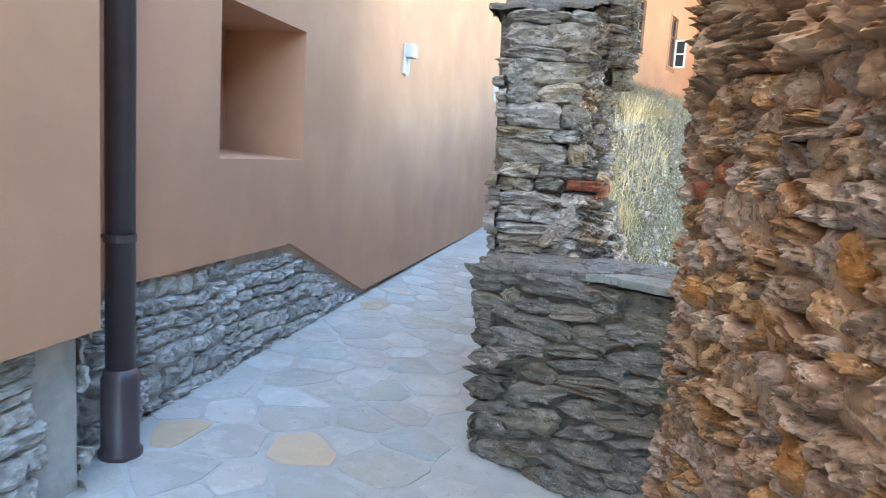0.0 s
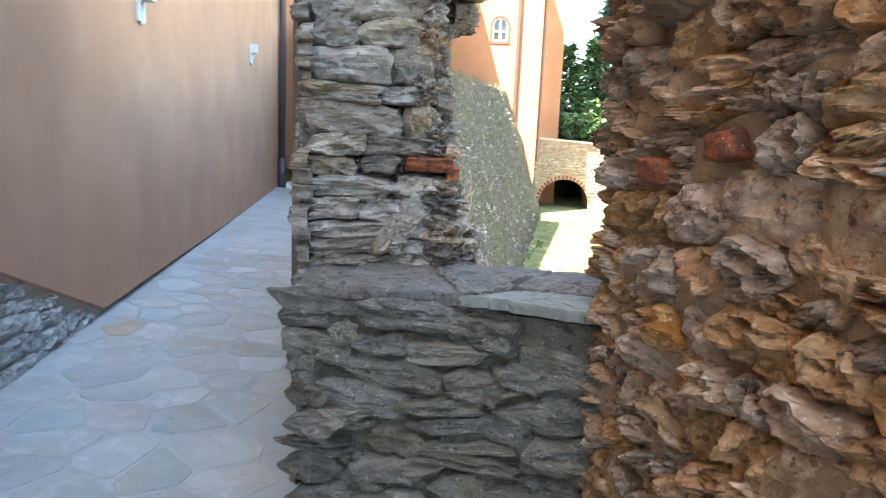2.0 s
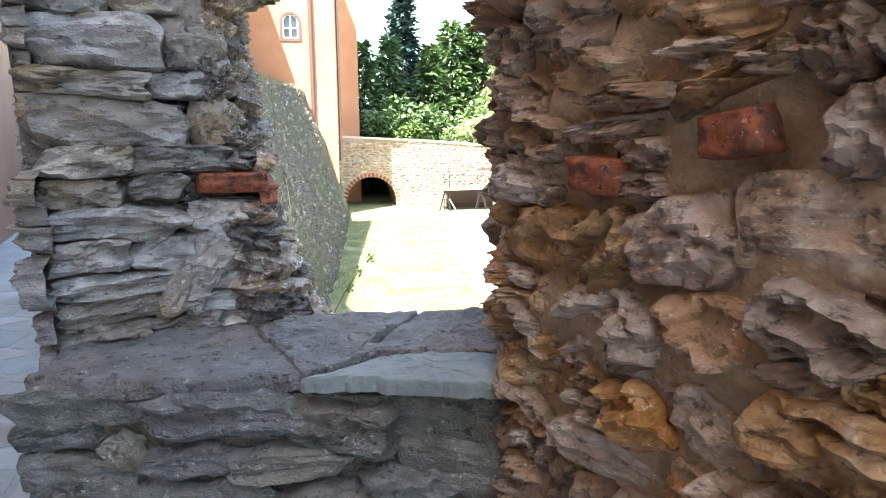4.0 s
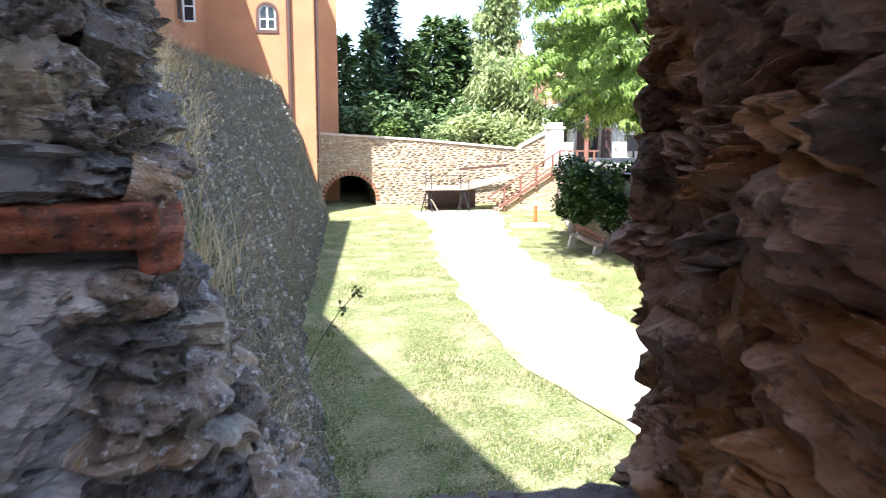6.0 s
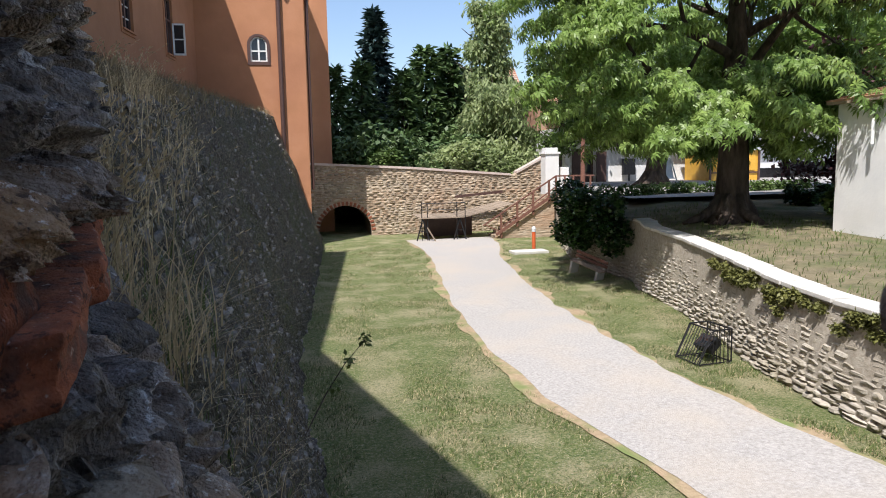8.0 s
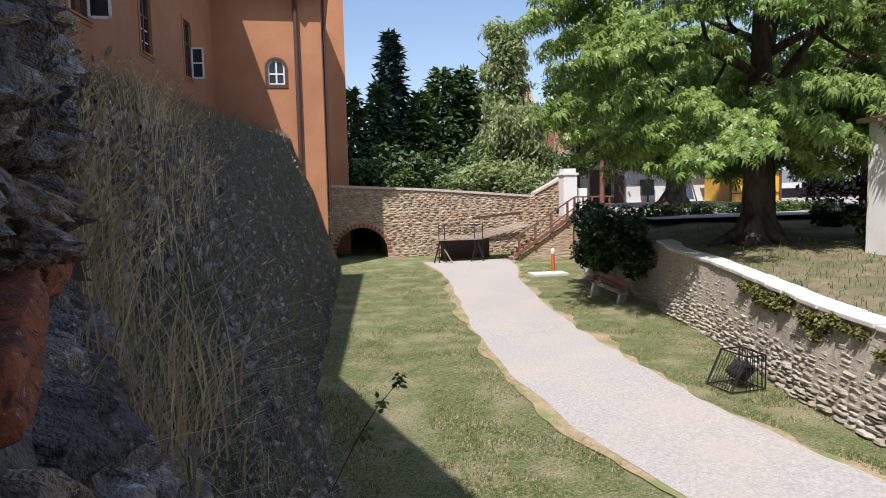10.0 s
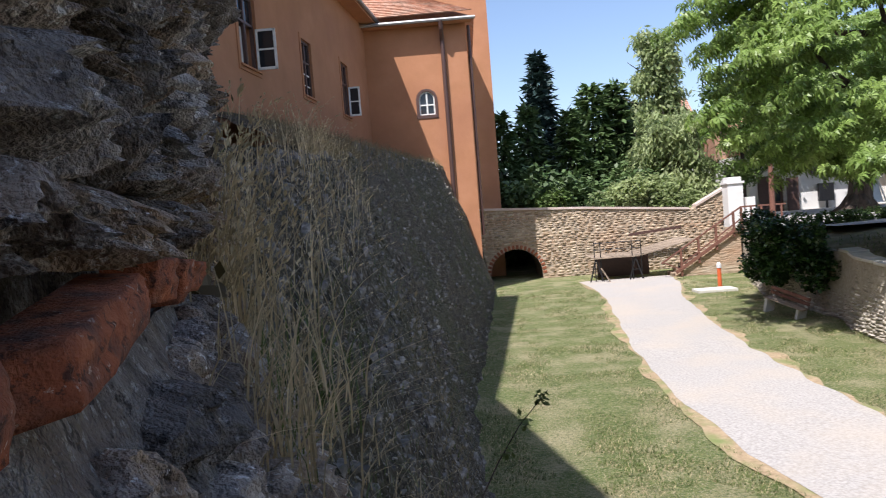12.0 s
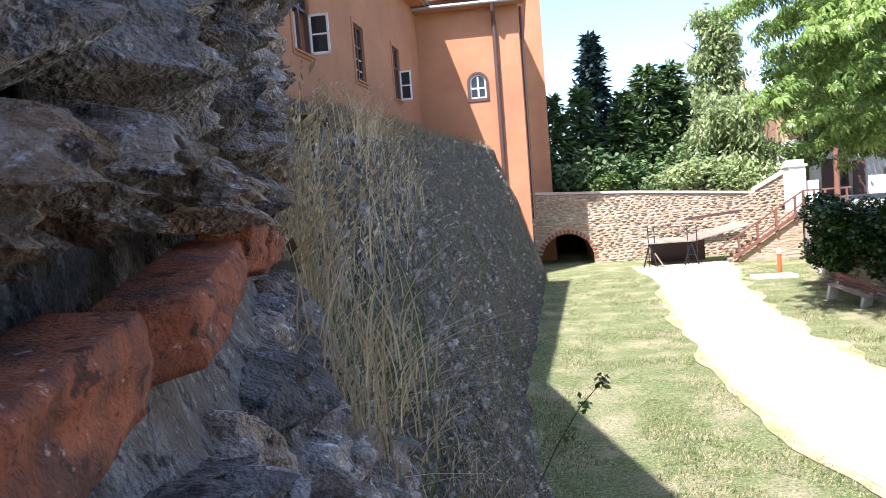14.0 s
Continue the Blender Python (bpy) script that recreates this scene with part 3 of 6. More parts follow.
# ---- bridge ----
def bridge():
    b = thing("bridge_wall", "rubble stone bridge with a small arch and pale coping", "bridge", kind="structure")
    bm = bmesh.new()
    top = [(-3.5, 4.2), (0.05, 4.14), (5.9, 3.80), (11.9, 3.30), (12.3, 3.42), (14.0, 4.3)]
    cx, r, zc = 1.95, 1.5, 0.28
    arch = [(cx + r * math.cos(a), zc + r * math.sin(a)) for a in np.linspace(math.pi, 0, 17)]
    outline = [(-3.5, -0.2), (cx - r, -0.2)] + arch + [(cx + r, -0.2), (14.0, -0.2)] + top[::-1]
    f = bm.faces.new([bm.verts.new((x, 43.5, z)) for x, z in outline])
    ext = bmesh.ops.extrude_face_region(bm, geom=[f])
    bmesh.ops.translate(bm, vec=(0, 0.5, 0), verts=[v for v in ext["geom"] if isinstance(v, bmesh.types.BMVert)])
    bmesh.ops.triangulate(bm, faces=bm.faces)
    part("parapet_wall", bm, STONEWALL, b)
    # tunnel, deck and far side
    bm = bmesh.new()
    ring = [(cx - r, -0.2)] + arch + [(cx + r, -0.2)]
    v0 = [bm.verts.new((x, 43.9, z)) for x, z in ring]
    v1 = [bm.verts.new((x, 48.0, z)) for x, z in ring]
    for i in range(len(ring) - 1):
        bm.faces.new((v0[i], v0[i + 1], v1[i + 1], v1[i]))
    part("tunnel_vault", bm, STONEWALL, b)
    part("deck", bx(-3.5, 14.0, 43.95, 47.5, 2.2, 2.75), ASPHALT, b)
    bm = bmesh.new()
    for (xa, za), (xb, zb) in zip(top, top[1:]):
        if xb - xa < 0.6:
            continue
        vs = [bm.verts.new(p) for p in ((xa, 43.4, za - 0.0), (xb, 43.4, zb), (xb, 44.1, zb), (xa, 44.1, za), (xa, 43.4, za + 0.13), (xb, 43.4, zb + 0.13), (xb, 44.1, zb + 0.13), (xa, 44.1, za + 0.13))]
        for q in ((3, 2, 1, 0), (4, 5, 6, 7), (0, 1, 5, 4), (1, 2, 6, 5), (2, 3, 7, 6), (3, 0, 4, 7)):
            bm.faces.new([vs[i] for i in q])
    part("coping", bm, COPING, b, "pale pinkish coping slabs")
    # brick ring of the arch
    for k, a in enumerate(np.linspace(math.pi - 0.06, 0.06, 22)):
        ob = new("brick", brick_meshes[k % 4])
        ob.matrix_world = Matrix.Translation((cx + (r + 0.12) * math.cos(a), 43.49, zc + (r + 0.12) * math.sin(a))) @ Matrix.Rotation(-(a - math.pi / 2), 4, "Y") @ Matrix.Diagonal((0.15, 0.03, 0.24, 1))
        ob.parent = b
    return b


STONEWALL = material("rubble_masonry", [(0.25, (0.26, 0.19, 0.125)), (0.5, (0.40, 0.32, 0.235)), (0.75, (0.52, 0.45, 0.36))], scale=3.2, bump=0.9, bump_scale=5, stretch=(0.6, 1, 2.4),
                     stain=(0.36, 0.20, 0.11), stain_scale=0.5, stain_amount=0.6, rough=0.95, distance=0.08)
COPING = material("pale_coping", [(0.3, (0.48, 0.38, 0.33)), (0.7, (0.60, 0.51, 0.46))], scale=2, bump=0.3, rough=0.9)
bridge_wall = bridge()
BRIDGE_STONE = material("bridge_stone", [(0.25, (0.24, 0.18, 0.12)), (0.5, (0.38, 0.305, 0.22)), (0.75, (0.52, 0.45, 0.35))], scale=3, bump=0.6, bump_scale=10, stain=(0.33, 0.19, 0.11),
                        stain_scale=0.5, stain_amount=0.5, vary=0.3, island=True, rough=0.95, distance=0.04, world_space=True)
brng = random.Random(77)
bv, bf = [], []
for x, z, w, h, t in rubble_layout(13.8, 4.6, random.Random(78), row=(0.09, 0.20), length=(0.22, 0.55), wave=0.03):
    X = x + 0.0
    top_z = lerp_table([(0.05, 4.14), (5.9, 3.80), (11.9, 3.30), (12.3, 3.42), (14.0, 4.3)], X)[0]
    if z > top_z - 0.07 or math.hypot(X - 1.95, max(z - 0.28, 0)) < 1.85:
        continue
    me = far_stones[brng.randrange(8)]
    m = Matrix.Translation((X, 43.5, z)) @ Matrix.Rotation(radians(t), 4, "Y") @ Matrix.Diagonal((w * 1.0, brng.uniform(0.04, 0.09), h * 0.98, 1))
    k = len(bv)
    bv += [m @ v.co for v in me.vertices]
    bf += [tuple(i + k for i in p.vertices) for p in me.polygons]
tagged(part("face_stones", mesh_of("face_stones", bv, bf, BRIDGE_STONE), None, bridge_wall), kind="stuff")

# ---- talus under the castle: y, foot x, crest x, crest z, base x, base z ----
PROFILE = [(3.75, 0.35, -1.0, 3.72, -1.05, 3.72), (4.6, 0.25, -1.28, 3.9, -1.4, 3.95), (5.6, 0.15, -1.6, 4.05, -2.2, 4.3), (8, -0.25, -1.85, 4.35, -2.6, 4.55), (13, -0.6, -2.4, 4.85, -3.2, 5.1), (17, -0.78, -2.6, 5.15, -4.2, 5.7),
           (20, -0.62, -2.55, 5.4, -6.98, 7.0), (24, -0.35, -2.45, 5.65, -6.68, 7.3), (32, 0.1, -2.0, 6.15, -5.88, 7.1), (39.2, 0.5, -1.7, 6.53, -5.1, 7.26), (43.4, 0.55, -1.1, 5.2, -1.6, 5.3)]


def talus_point(y, u):
    """u 0..1 from the foot to the crest, 1..2 from the crest to the foot of the facade."""
    xf, xc, zc, xb, zb = lerp_table(PROFILE, y)
    if u <= 1:
        bow = 0.04 * math.sin(u * math.pi)
        x, z = xf + (xc - xf) * (u ** 1.04) + bow * 0.6, -0.1 + (zc + 0.1) * u
    else:
        t = u - 1
        x, z = xc + (xb - xc) * t, zc + (zb - zc) * (t ** 0.8)
    k = 0.10 if y > 6 else 0.05
    n1 = noise.noise(Vector((y * 0.7, u * 4, 1))) * 1.3 + noise.noise(Vector((y * 2.1, u * 9, 4))) * 0.6 + noise.noise(Vector((y * 6, u * 24, 9))) * 0.35
    return Vector((x + k * n1, y, z + k * 0.6 * n1))


ys = [float(v) for v in np.concatenate([np.arange(3.75, 8, 0.06), np.arange(8, 16, 0.16), np.arange(16, 43.5, 0.4)])]
us = [i / 40 for i in range(81)]
verts = [talus_point(y, u) for y in ys for u in us]
n = len(us)
faces = [(j * n + i, (j + 1) * n + i, (j + 1) * n + i + 1, j * n + i + 1) for j in range(len(ys) - 1) for i in range(n - 1)]
tagged(part("talus_bank", mesh_of("talus_bank", verts, faces, TALUS), None), "steep stone talus overgrown with dry grass and moss", "embankment", kind="structure")

# ---- corridor floor and plastered wall ----
YAW = radians(13.5)
CW = wall_frame((-3.1, 2.0, 0), YAW)          # x to the corridor, y along it


def floor_z(x, y):
    return 2.24 - 0.05 * (x + 1.48)


FLOOR = [(-7, -2), (5.5, -4.5), (3.5, 3.4), (-0.9, 3.9), (-1.6, 4.4), (-5.2, 19.5), (-8.2, 19.5), (-5.2, 10.0)]
bm = bmesh.new()
vs = [bm.verts.new((x, y, floor_z(x, y))) for x, y in FLOOR]
f = bm.faces.new(vs)
e = bmesh.ops.extrude_face_region(bm, geom=[f])
bmesh.ops.translate(bm, vec=(0, 0, -0.3), verts=[v for v in e["geom"] if isinstance(v, bmesh.types.BMVert)])
floor = tagged(part("floor", bm, FLOOR_MORTAR, None), "passage paved with irregular flagstones in pale blue-grey mortar", "floor", kind="structure")

# plastered wall: a block with a window niche cut through, above a stepped stone plinth
CORR_TOP = 13.15


def corridor_wall():
    w = thing("wall_corridor", "terracotta plastered wall with a deep square niche", "wall", kind="structure")
    # outline of the plaster's lower edge: s, z
    low = [(-0.42, 3.2), (0.3, 3.2), (2.27, 3.2), (4.21, 2.45), (10.7, 2.46), (17.3, 2.46)]
    n0, n1, zb, zt = 1.12, 2.45, 3.91, 4.98
    bm = bmesh.new()

    def quad(a, b, c, d):
        bm.faces.new([bm.verts.new(CW @ Vector(p)) for p in (a, b, c, d)])

    def zlow(s):
        return lerp_table([(s0, z0) for s0, z0 in low], s)[0]

    cols = sorted({-0.42, n0, n1, 17.3, 0.3, 2.27, 4.21, 10.7})
    for s0, s1 in zip(cols, cols[1:]):
        if n0 - 1e-6 <= s0 and s1 <= n1 + 1e-6:
            quad((0, s0, zlow(s0)), (0, s1, zlow(s1)), (0, s1, zb), (0, s0, zb))
            quad((0, s0, zt), (0, s1, zt), (0, s1, CORR_TOP), (0, s0, CORR_TOP))
        else:
            quad((0, s0, zlow(s0)), (0, s1, zlow(s1)), (0, s1, CORR_TOP), (0, s0, CORR_TOP))
        quad((-0.06, s0, zlow(s0)), (-0.06, s1, zlow(s1)), (0, s1, zlow(s1)), (0, s0, zlow(s0)))
    d = -0.75
    quad((0, n0, zb), (0, n1, zb), (d, n1, zb + 0.05), (d, n0, zb + 0.05))
    quad((0, n0, zt), (d, n0, zt), (d, n1, zt), (0, n1, zt))
    quad((0, n1, zb), (0, n1, zt), (d, n1, zt), (d, n1, zb + 0.05))
    quad((0, n0, zb), (d, n0, zb + 0.05), (d, n0, zt), (0, n0, zt))
    quad((d, n0, zb), (d, n1, zb), (d, n1, zt), (d, n0, zt))
    quad((0, 17.3, 2), (-6, 17.3, 2), (-6, 17.3, CORR_TOP), (0, 17.3, CORR_TOP))
    bmesh.ops.remove_doubles(bm, verts=bm.verts, dist=0.001)
    part("plaster", bm, PLASTER, w)
    bm = box(bmesh.new(), -0.5, -0.07, -0.45, 17.2, 2.0, 3.25, CW)
    part("plinth_core", bm, MORTAR_GREY, w)
    # nearer block that stands proud
    part("pier", box(bmesh.new(), -2.0, 0.32, -9.0, -0.42, 3.12, CORR_TOP, CW), PLASTER, w)
    part("pier_plinth", box(bmesh.new(), -2.0, 0.2, -9.0, -0.44, 1.9, 3.1, CW), MORTAR_GREY, w)
    return w


wall_corridor = corridor_wall()

# ---- ruin: right wall, sill wall, wall stub ----
FACE = [(1.5, -1.9), (0.93, -0.3), (0.36, 1.25), (-0.02, 2.25), (-0.185, 2.66), (-0.285, 3.0), (-0.11, 3.66)]   # passage side of the right wall, near to far
wall_right = thing("wall_right", "ruined brown rubble wall with earthy mortar and a few bricks", "wall", kind="structure")
bm = bmesh.new()
plan = [(x + 0.05, y) for x, y in FACE] + [(-0.04, 3.72), (3.2, 3.3), (4.0, -2.2)]
lo = [bm.verts.new((x, y, 1.6)) for x, y in plan]
hi = [bm.verts.new((x, y, 6.6)) for x, y in plan]
for i in range(len(plan)):
    k = (i + 1) % len(plan)
    bm.faces.new((lo[i], lo[k], hi[k], hi[i]))
bm.faces.new(hi)
part("core", bm, MORTAR_BROWN, wall_right)

sill_wall = thing("wall_sill", "low grey slate parapet wall under a slab sill", "wall", kind="structure")
bm = bmesh.new()
plan = [(-1.44, 3.31), (-0.26, 3.02), (-0.2, 3.62), (-0.8, 3.64), (-1.5, 3.62)]
lo = [bm.verts.new((x, y, 1.9)) for x, y in plan]
hi = [bm.verts.new((x, y, 3.40)) for x, y in plan]
for i in range(len(plan)):
    k = (i + 1) % len(plan)
    bm.faces.new((lo[i], lo[k], hi[k], hi[i]))
bm.faces.new(hi)
part("core", bm, SILL_SLATE, sill_wall)

wall_stub = thing("wall_outer", "broken end of a layered slate wall above the moat", "wall", kind="structure")
OUTER = [(-0.90, 3.72), (-0.925, 3.95), (-0.975, 4.12), (-1.015, 4.28), (-1.06, 4.44), (-1.27, 5.1), (-1.42, 5.6), (-2.1, 6.2)]
bm = bmesh.new()
plan = [(-1.47, 3.55), (-1.01, 3.745)] + [(x - 0.04, y) for x, y in OUTER[1:]] + [(-2.4, 6.0)]
lo = [bm.verts.new((x, y, 1.8)) for x, y in plan]
hi = [bm.verts.new((x - (0.09 if y < 4.3 else 0.0), y, 4.9 if y < 3.8 else 4.95 if y < 4.5 else 6.0)) for x, y in plan]
for i in range(len(plan)):
    k = (i + 1) % len(plan)
    bm.faces.new((lo[i], lo[k], hi[k], hi[i]))
bmesh.ops.triangulate(bm, faces=[bm.faces.new(hi)])
part("core", bm, DARKSTONE, wall_stub)


# ---- castle facade, wing, tower ----
def facade_x(y):
    return -5.19 + 0.1 * (y - 39)


FY = math.atan(-0.1)
FW = wall_frame((facade_x(39), 39, 0), FY)    # x out of the facade, y along it


def castle():
    c = thing("castle_range", "orange plastered castle range with tall casement windows", "castle", kind="structure")
    holes = [(-15.75, -14.45, 8.78, 10.95), (-10.25, -9.15, 8.78, 10.85), (-5.05, -3.95, 8.78, 11.1)]
    bm = bmesh.new()

    def quad(a, b, cc, d):
        bm.faces.new([bm.verts.new(FW @ Vector(p)) for p in (a, b, cc, d)])

    edges = [-26.0] + [v for h in holes for v in h[:2]] + [0.0]
    for i, (a, b) in enumerate(zip(edges, edges[1:])):
        hole = next((h for h in holes if abs(h[0] - a) < 1e-6), None)
        if hole:
            quad((0, a, 3.0), (0, b, 3.0), (0, b, hole[2]), (0, a, hole[2]))
            quad((0, a, hole[3]), (0, b, hole[3]), (0, b, 14.1), (0, a, 14.1))
            for s in (a, b):
                quad((0, s, hole[2]), (-0.35, s, hole[2]), (-0.35, s, hole[3]), (0, s, hole[3]))
            quad((0, a, hole[2]), (0, b, hole[2]), (-0.35, b, hole[2]), (-0.35, a, hole[2]))
            quad((0, a, hole[3]), (0, b, hole[3]), (-0.35, b, hole[3]), (-0.35, a, hole[3]))
        else:
            quad((0, a, 3.0), (0, b, 3.0), (0, b, 14.1), (0, a, 14.1))
    quad((-9, -26, 2), (0, -26, 2), (0, -26, 14.1), (-9, -26, 14.1))
    part("wall", bm, FACADE, c)
    # roof with overhanging eave
    bm = bmesh.new()
    vs = [bm.verts.new(FW @ Vector(p)) for p in ((0.75, -21.5, 14.0), (0.75, 1.0, 14.0), (-5.5, 1.0, 18.2), (-5.5, -21.5, 18.2), (0.75, -21.5, 14.14), (0.75, 1.0, 14.14), (-5.5, 1.0, 18.34), (-5.5, -21.5, 18.34))]
    for q in ((3, 2, 1, 0), (4, 5, 6, 7), (0, 1, 5, 4), (1, 2, 6, 5), (2, 3, 7, 6), (3, 0, 4, 7)):
        bm.faces.new([vs[i] for i in q])
    roof = part("roof", bm, TILE, c, "weathered clay tile roof")
    part("soffit", box(bmesh.new(), -0.02, 0.7, -21.4, 0.0, 13.85, 13.99, FW), FACADE, c)
    part("gutter", tube([FW @ Vector((0.78, -21.5, 14.02)), FW @ Vector((0.78, 0.2, 14.02))], 0.09, 8), ZINC, c)
    return c, holes


castle_range, HOLES = castle()


def wing():
    w = thing("castle_wing", "orange plastered castle wing with a hipped tile roof", "castle", kind="structure")
    x0, x1, y0, y1, zt = -5.4, -0.03, 39.0, 43.4, 13.75
    wx0, wx1, wz0, wz1 = -2.66, -1.86, 9.18, 10.0
    bm = bmesh.new()
    arc = [((wx0 + wx1) / 2 + (wx1 - wx0) / 2 * math.cos(a), wz1 + 0.38 * math.sin(a)) for a in np.linspace(0, math.pi, 9)]

    def f(pts):
        bm.faces.new([bm.verts.new(p) for p in pts])

    f([(x0, y0, 0), (wx0, y0, 0), (wx0, y0, zt), (x0, y0, zt)])
    f([(wx1, y0, 0), (x1, y0, 0), (x1, y0, zt), (wx1, y0, zt)])
    f([(wx0, y0, 0), (wx1, y0, 0), (wx1, y0, wz0), (wx0, y0, wz0)])
    f([(wx1, y0, wz1), (wx1, y0, zt), (wx0, y0, zt), (wx0, y0, wz1)] + [(x, y0, z) for x, z in arc[::-1][1:-1]])
    ring = [(wx0, wz0), (wx1, wz0)] + arc
    for (a, b), (c, d) in zip(ring, ring[1:] + ring[:1]):
        f([(a, y0, b), (c, y0, d), (c, y0 + 0.3, d), (a, y0 + 0.3, b)])
    f([(x1, y0, 0), (x1, y1 + 3, 0), (x1, y1 + 3, zt), (x1, y0, zt)])
    bmesh.ops.remove_doubles(bm, verts=bm.verts, dist=0.001)
    part("wall", bm, FACADE, w)
    bm = bmesh.new()
    o = 0.62
    ring = [(x0 - 1, y0 - o), (x1 + 0.45, y0 - o), (x1 + 0.45, y1 + 4)]
    vs = [bm.verts.new((x, y, zt)) for x, y in ring] + [bm.verts.new((x0 + 0.5, y0 + 3.5, zt + 3.4)), bm.verts.new((x1 - 3.0, y1 + 3, zt + 3.4))]
    bm.faces.new((vs[0], vs[1], vs[4], vs[3]))
    bm.faces.new((vs[1], vs[2], vs[4]))
    ext = bmesh.ops.solidify(bm, geom=bm.faces[:], thickness=0.14)
    part("roof", bm, TILE, w, "pinkish weathered clay tile roof")
    part("soffit", bx(x0, x1 + 0.3, y0 - o + 0.06, y0 - 0.001, zt - 0.12, zt - 0.02), FACADE, w)
    part("gutter", tube([(x0 - 0.6, y0 - o - 0.05, zt - 0.02), (x1 + 0.5, y0 - o - 0.05, zt - 0.05)], 0.09, 8), ZINC, w, "zinc eaves gutter")
    part("downpipe", tube([(-1.25, y0 - o - 0.05, zt - 0.08), (-1.25, y0 - o + 0.05, zt - 0.45), (-1.25, y0 - 0.12, zt - 0.95), (-1.25, y0 - 0.12, 4.0)], 0.11, 10), BROWN_PAINT, w, "brown rainwater downpipe")
    part("corner_pipe", tube([(x1 + 0.14, y0 + 0.25, zt - 0.2), (x1 + 0.14, y0 + 0.25, 2.9)], 0.08, 8), BROWN_PAINT, w)
    return w


castle_wing = wing()
tower = thing("castle_tower", "tall orange plastered castle tower", "tower", kind="structure")
part("wall", bx(-5, 1.5, 47, 53, 0, 30), FACADE, tower)
# range over the passage: closes the side; its unseen roof is set to cast the shade on the lawn
upper = thing("passage_range", "terracotta range above the passage, its unseen roof set to shade the lawn", "castle", kind="structure")
bm = bmesh.new()
vs = [bm.verts.new(CW @ Vector(p)) for p in ((0.22, -12, CORR_TOP), (0.22, 17.5, CORR_TOP), (-5, 17.5, CORR_TOP + 4), (-5, -12, CORR_TOP + 4), (0.22, -12, CORR_TOP + 0.15), (0.22, 17.5, CORR_TOP + 0.15), (-5, 17.5, CORR_TOP + 4.15), (-5, -12, CORR_TOP + 4.15))]
for q in ((3, 2, 1, 0), (4, 5, 6, 7), (0, 1, 5, 4), (1, 2, 6, 5), (2, 3, 7, 6), (3, 0, 4, 7)):
    bm.faces.new([vs[i] for i in q])
part("roof", bm, TILE, upper)
# added block above the view, only there to shade the talus and lawn
part("lawn_shade_block", box(bmesh.new(), -0.5, 2.4, -28.0, -10.0, 13.6, 14.6, FW), FACADE, upper)
part("back_wall", box(bmesh.new(), -9.0, 5.0, -9.4, -9.0, 1.9, 5.0, CW), PLASTER, upper)

# ---- rubble on the ruin ----
def along(poly, s):
    """Frame at length s on a polyline, x along it, -y out of the wall."""
    for (x0, y0), (x1, y1) in zip(poly, poly[1:]):
        d = math.hypot(x1 - x0, y1 - y0)
        if s <= d or (x1, y1) == poly[-1]:
            t = s / d
            return Matrix.Translation((x0 + (x1 - x0) * t, y0 + (y1 - y0) * t, 0)) @ Matrix.Rotation(math.atan2(y1 - y0, x1 - x0), 4, "Z")
        s -= d


def poly_length(poly):
    return sum(math.dist(a, b) for a, b in zip(poly, poly[1:]))


def stone_pose(poly, st, rng, depth, tilt, grow, push=0.0):
    x, z, w, h, t = st
    d = rng.uniform(*depth)
    return (along(poly, x) @ Matrix.Translation((0, push, z)) @ Euler((radians(rng.uniform(-tilt, tilt)), radians(t), radians(rng.uniform(-tilt, tilt)))).to_matrix().to_4x4()
            @ Matrix.Diagonal((w * grow, d * 1.2, h * grow, 1)))


def lay_poly(parent, meshes, layout, poly, rng, depth=(0.04, 0.09), tilt=6, grow=1.1, name="stone", push=0.0):
    for st in layout:
        ob = new(name, rng.choice(meshes))
        ob.matrix_world = stone_pose(poly, st, rng, depth, tilt, grow, push)
        ob.parent = parent


def join_poly(name, mat, meshes, layout, poly, rng, depth=(0.04, 0.09), tilt=6, grow=1.1):
    verts, faces = [], []
    for st in layout:
        me = rng.choice(meshes)
        m = stone_pose(poly, st, rng, depth, tilt, grow)
        k = len(verts)
        verts += [m @ v.co for v in me.vertices]
        faces += [tuple(i + k for i in p.vertices) for p in me.polygons]
    return mesh_of(name, verts, faces, mat)


def raised(layout, z0):
    return [(x, z + z0, w, h, t) for x, z, w, h, t in layout]


BROWN_JOINED = material("brown_rubble_far", [(0.2, (0.10, 0.062, 0.038)), (0.45, (0.24, 0.155, 0.095)), (0.65, (0.37, 0.26, 0.175)), (0.88, (0.50, 0.42, 0.34))], scale=6, bump=0.8, bump_scale=14,
                        stain=(0.28, 0.125, 0.05), stain_scale=2.4, stain_amount=0.6, vary=0.3, island=True, rough=0.9, distance=0.03)
PALE_JOINED = material("pale_rubble", [(0.25, (0.28, 0.245, 0.195)), (0.5, (0.42, 0.38, 0.32)), (0.75, (0.55, 0.51, 0.45))], scale=4, bump=0.7, bump_scale=14,
                       stain=(0.20, 0.17, 0.10), stain_scale=0.9, stain_amount=0.5, vary=0.2, island=True, rough=0.95, distance=0.03)

rng = random.Random(7)
RIGHT = FACE[::-1]
RL = poly_length(RIGHT)
BRICKS_R = [(1.0, 3.955), (1.29, 4.03)]


def near_brick(x, z):
    return any(abs(x - a) < 0.1 and abs(z + 2.15 - b) < 0.055 for a, b in BRICKS_R)


def brown_rows(w, h, seed):
    return rubble_layout(w, h, random.Random(seed), row=(0.055, 0.15), length=(0.09, 0.30), wave=0.05, skip=near_brick)


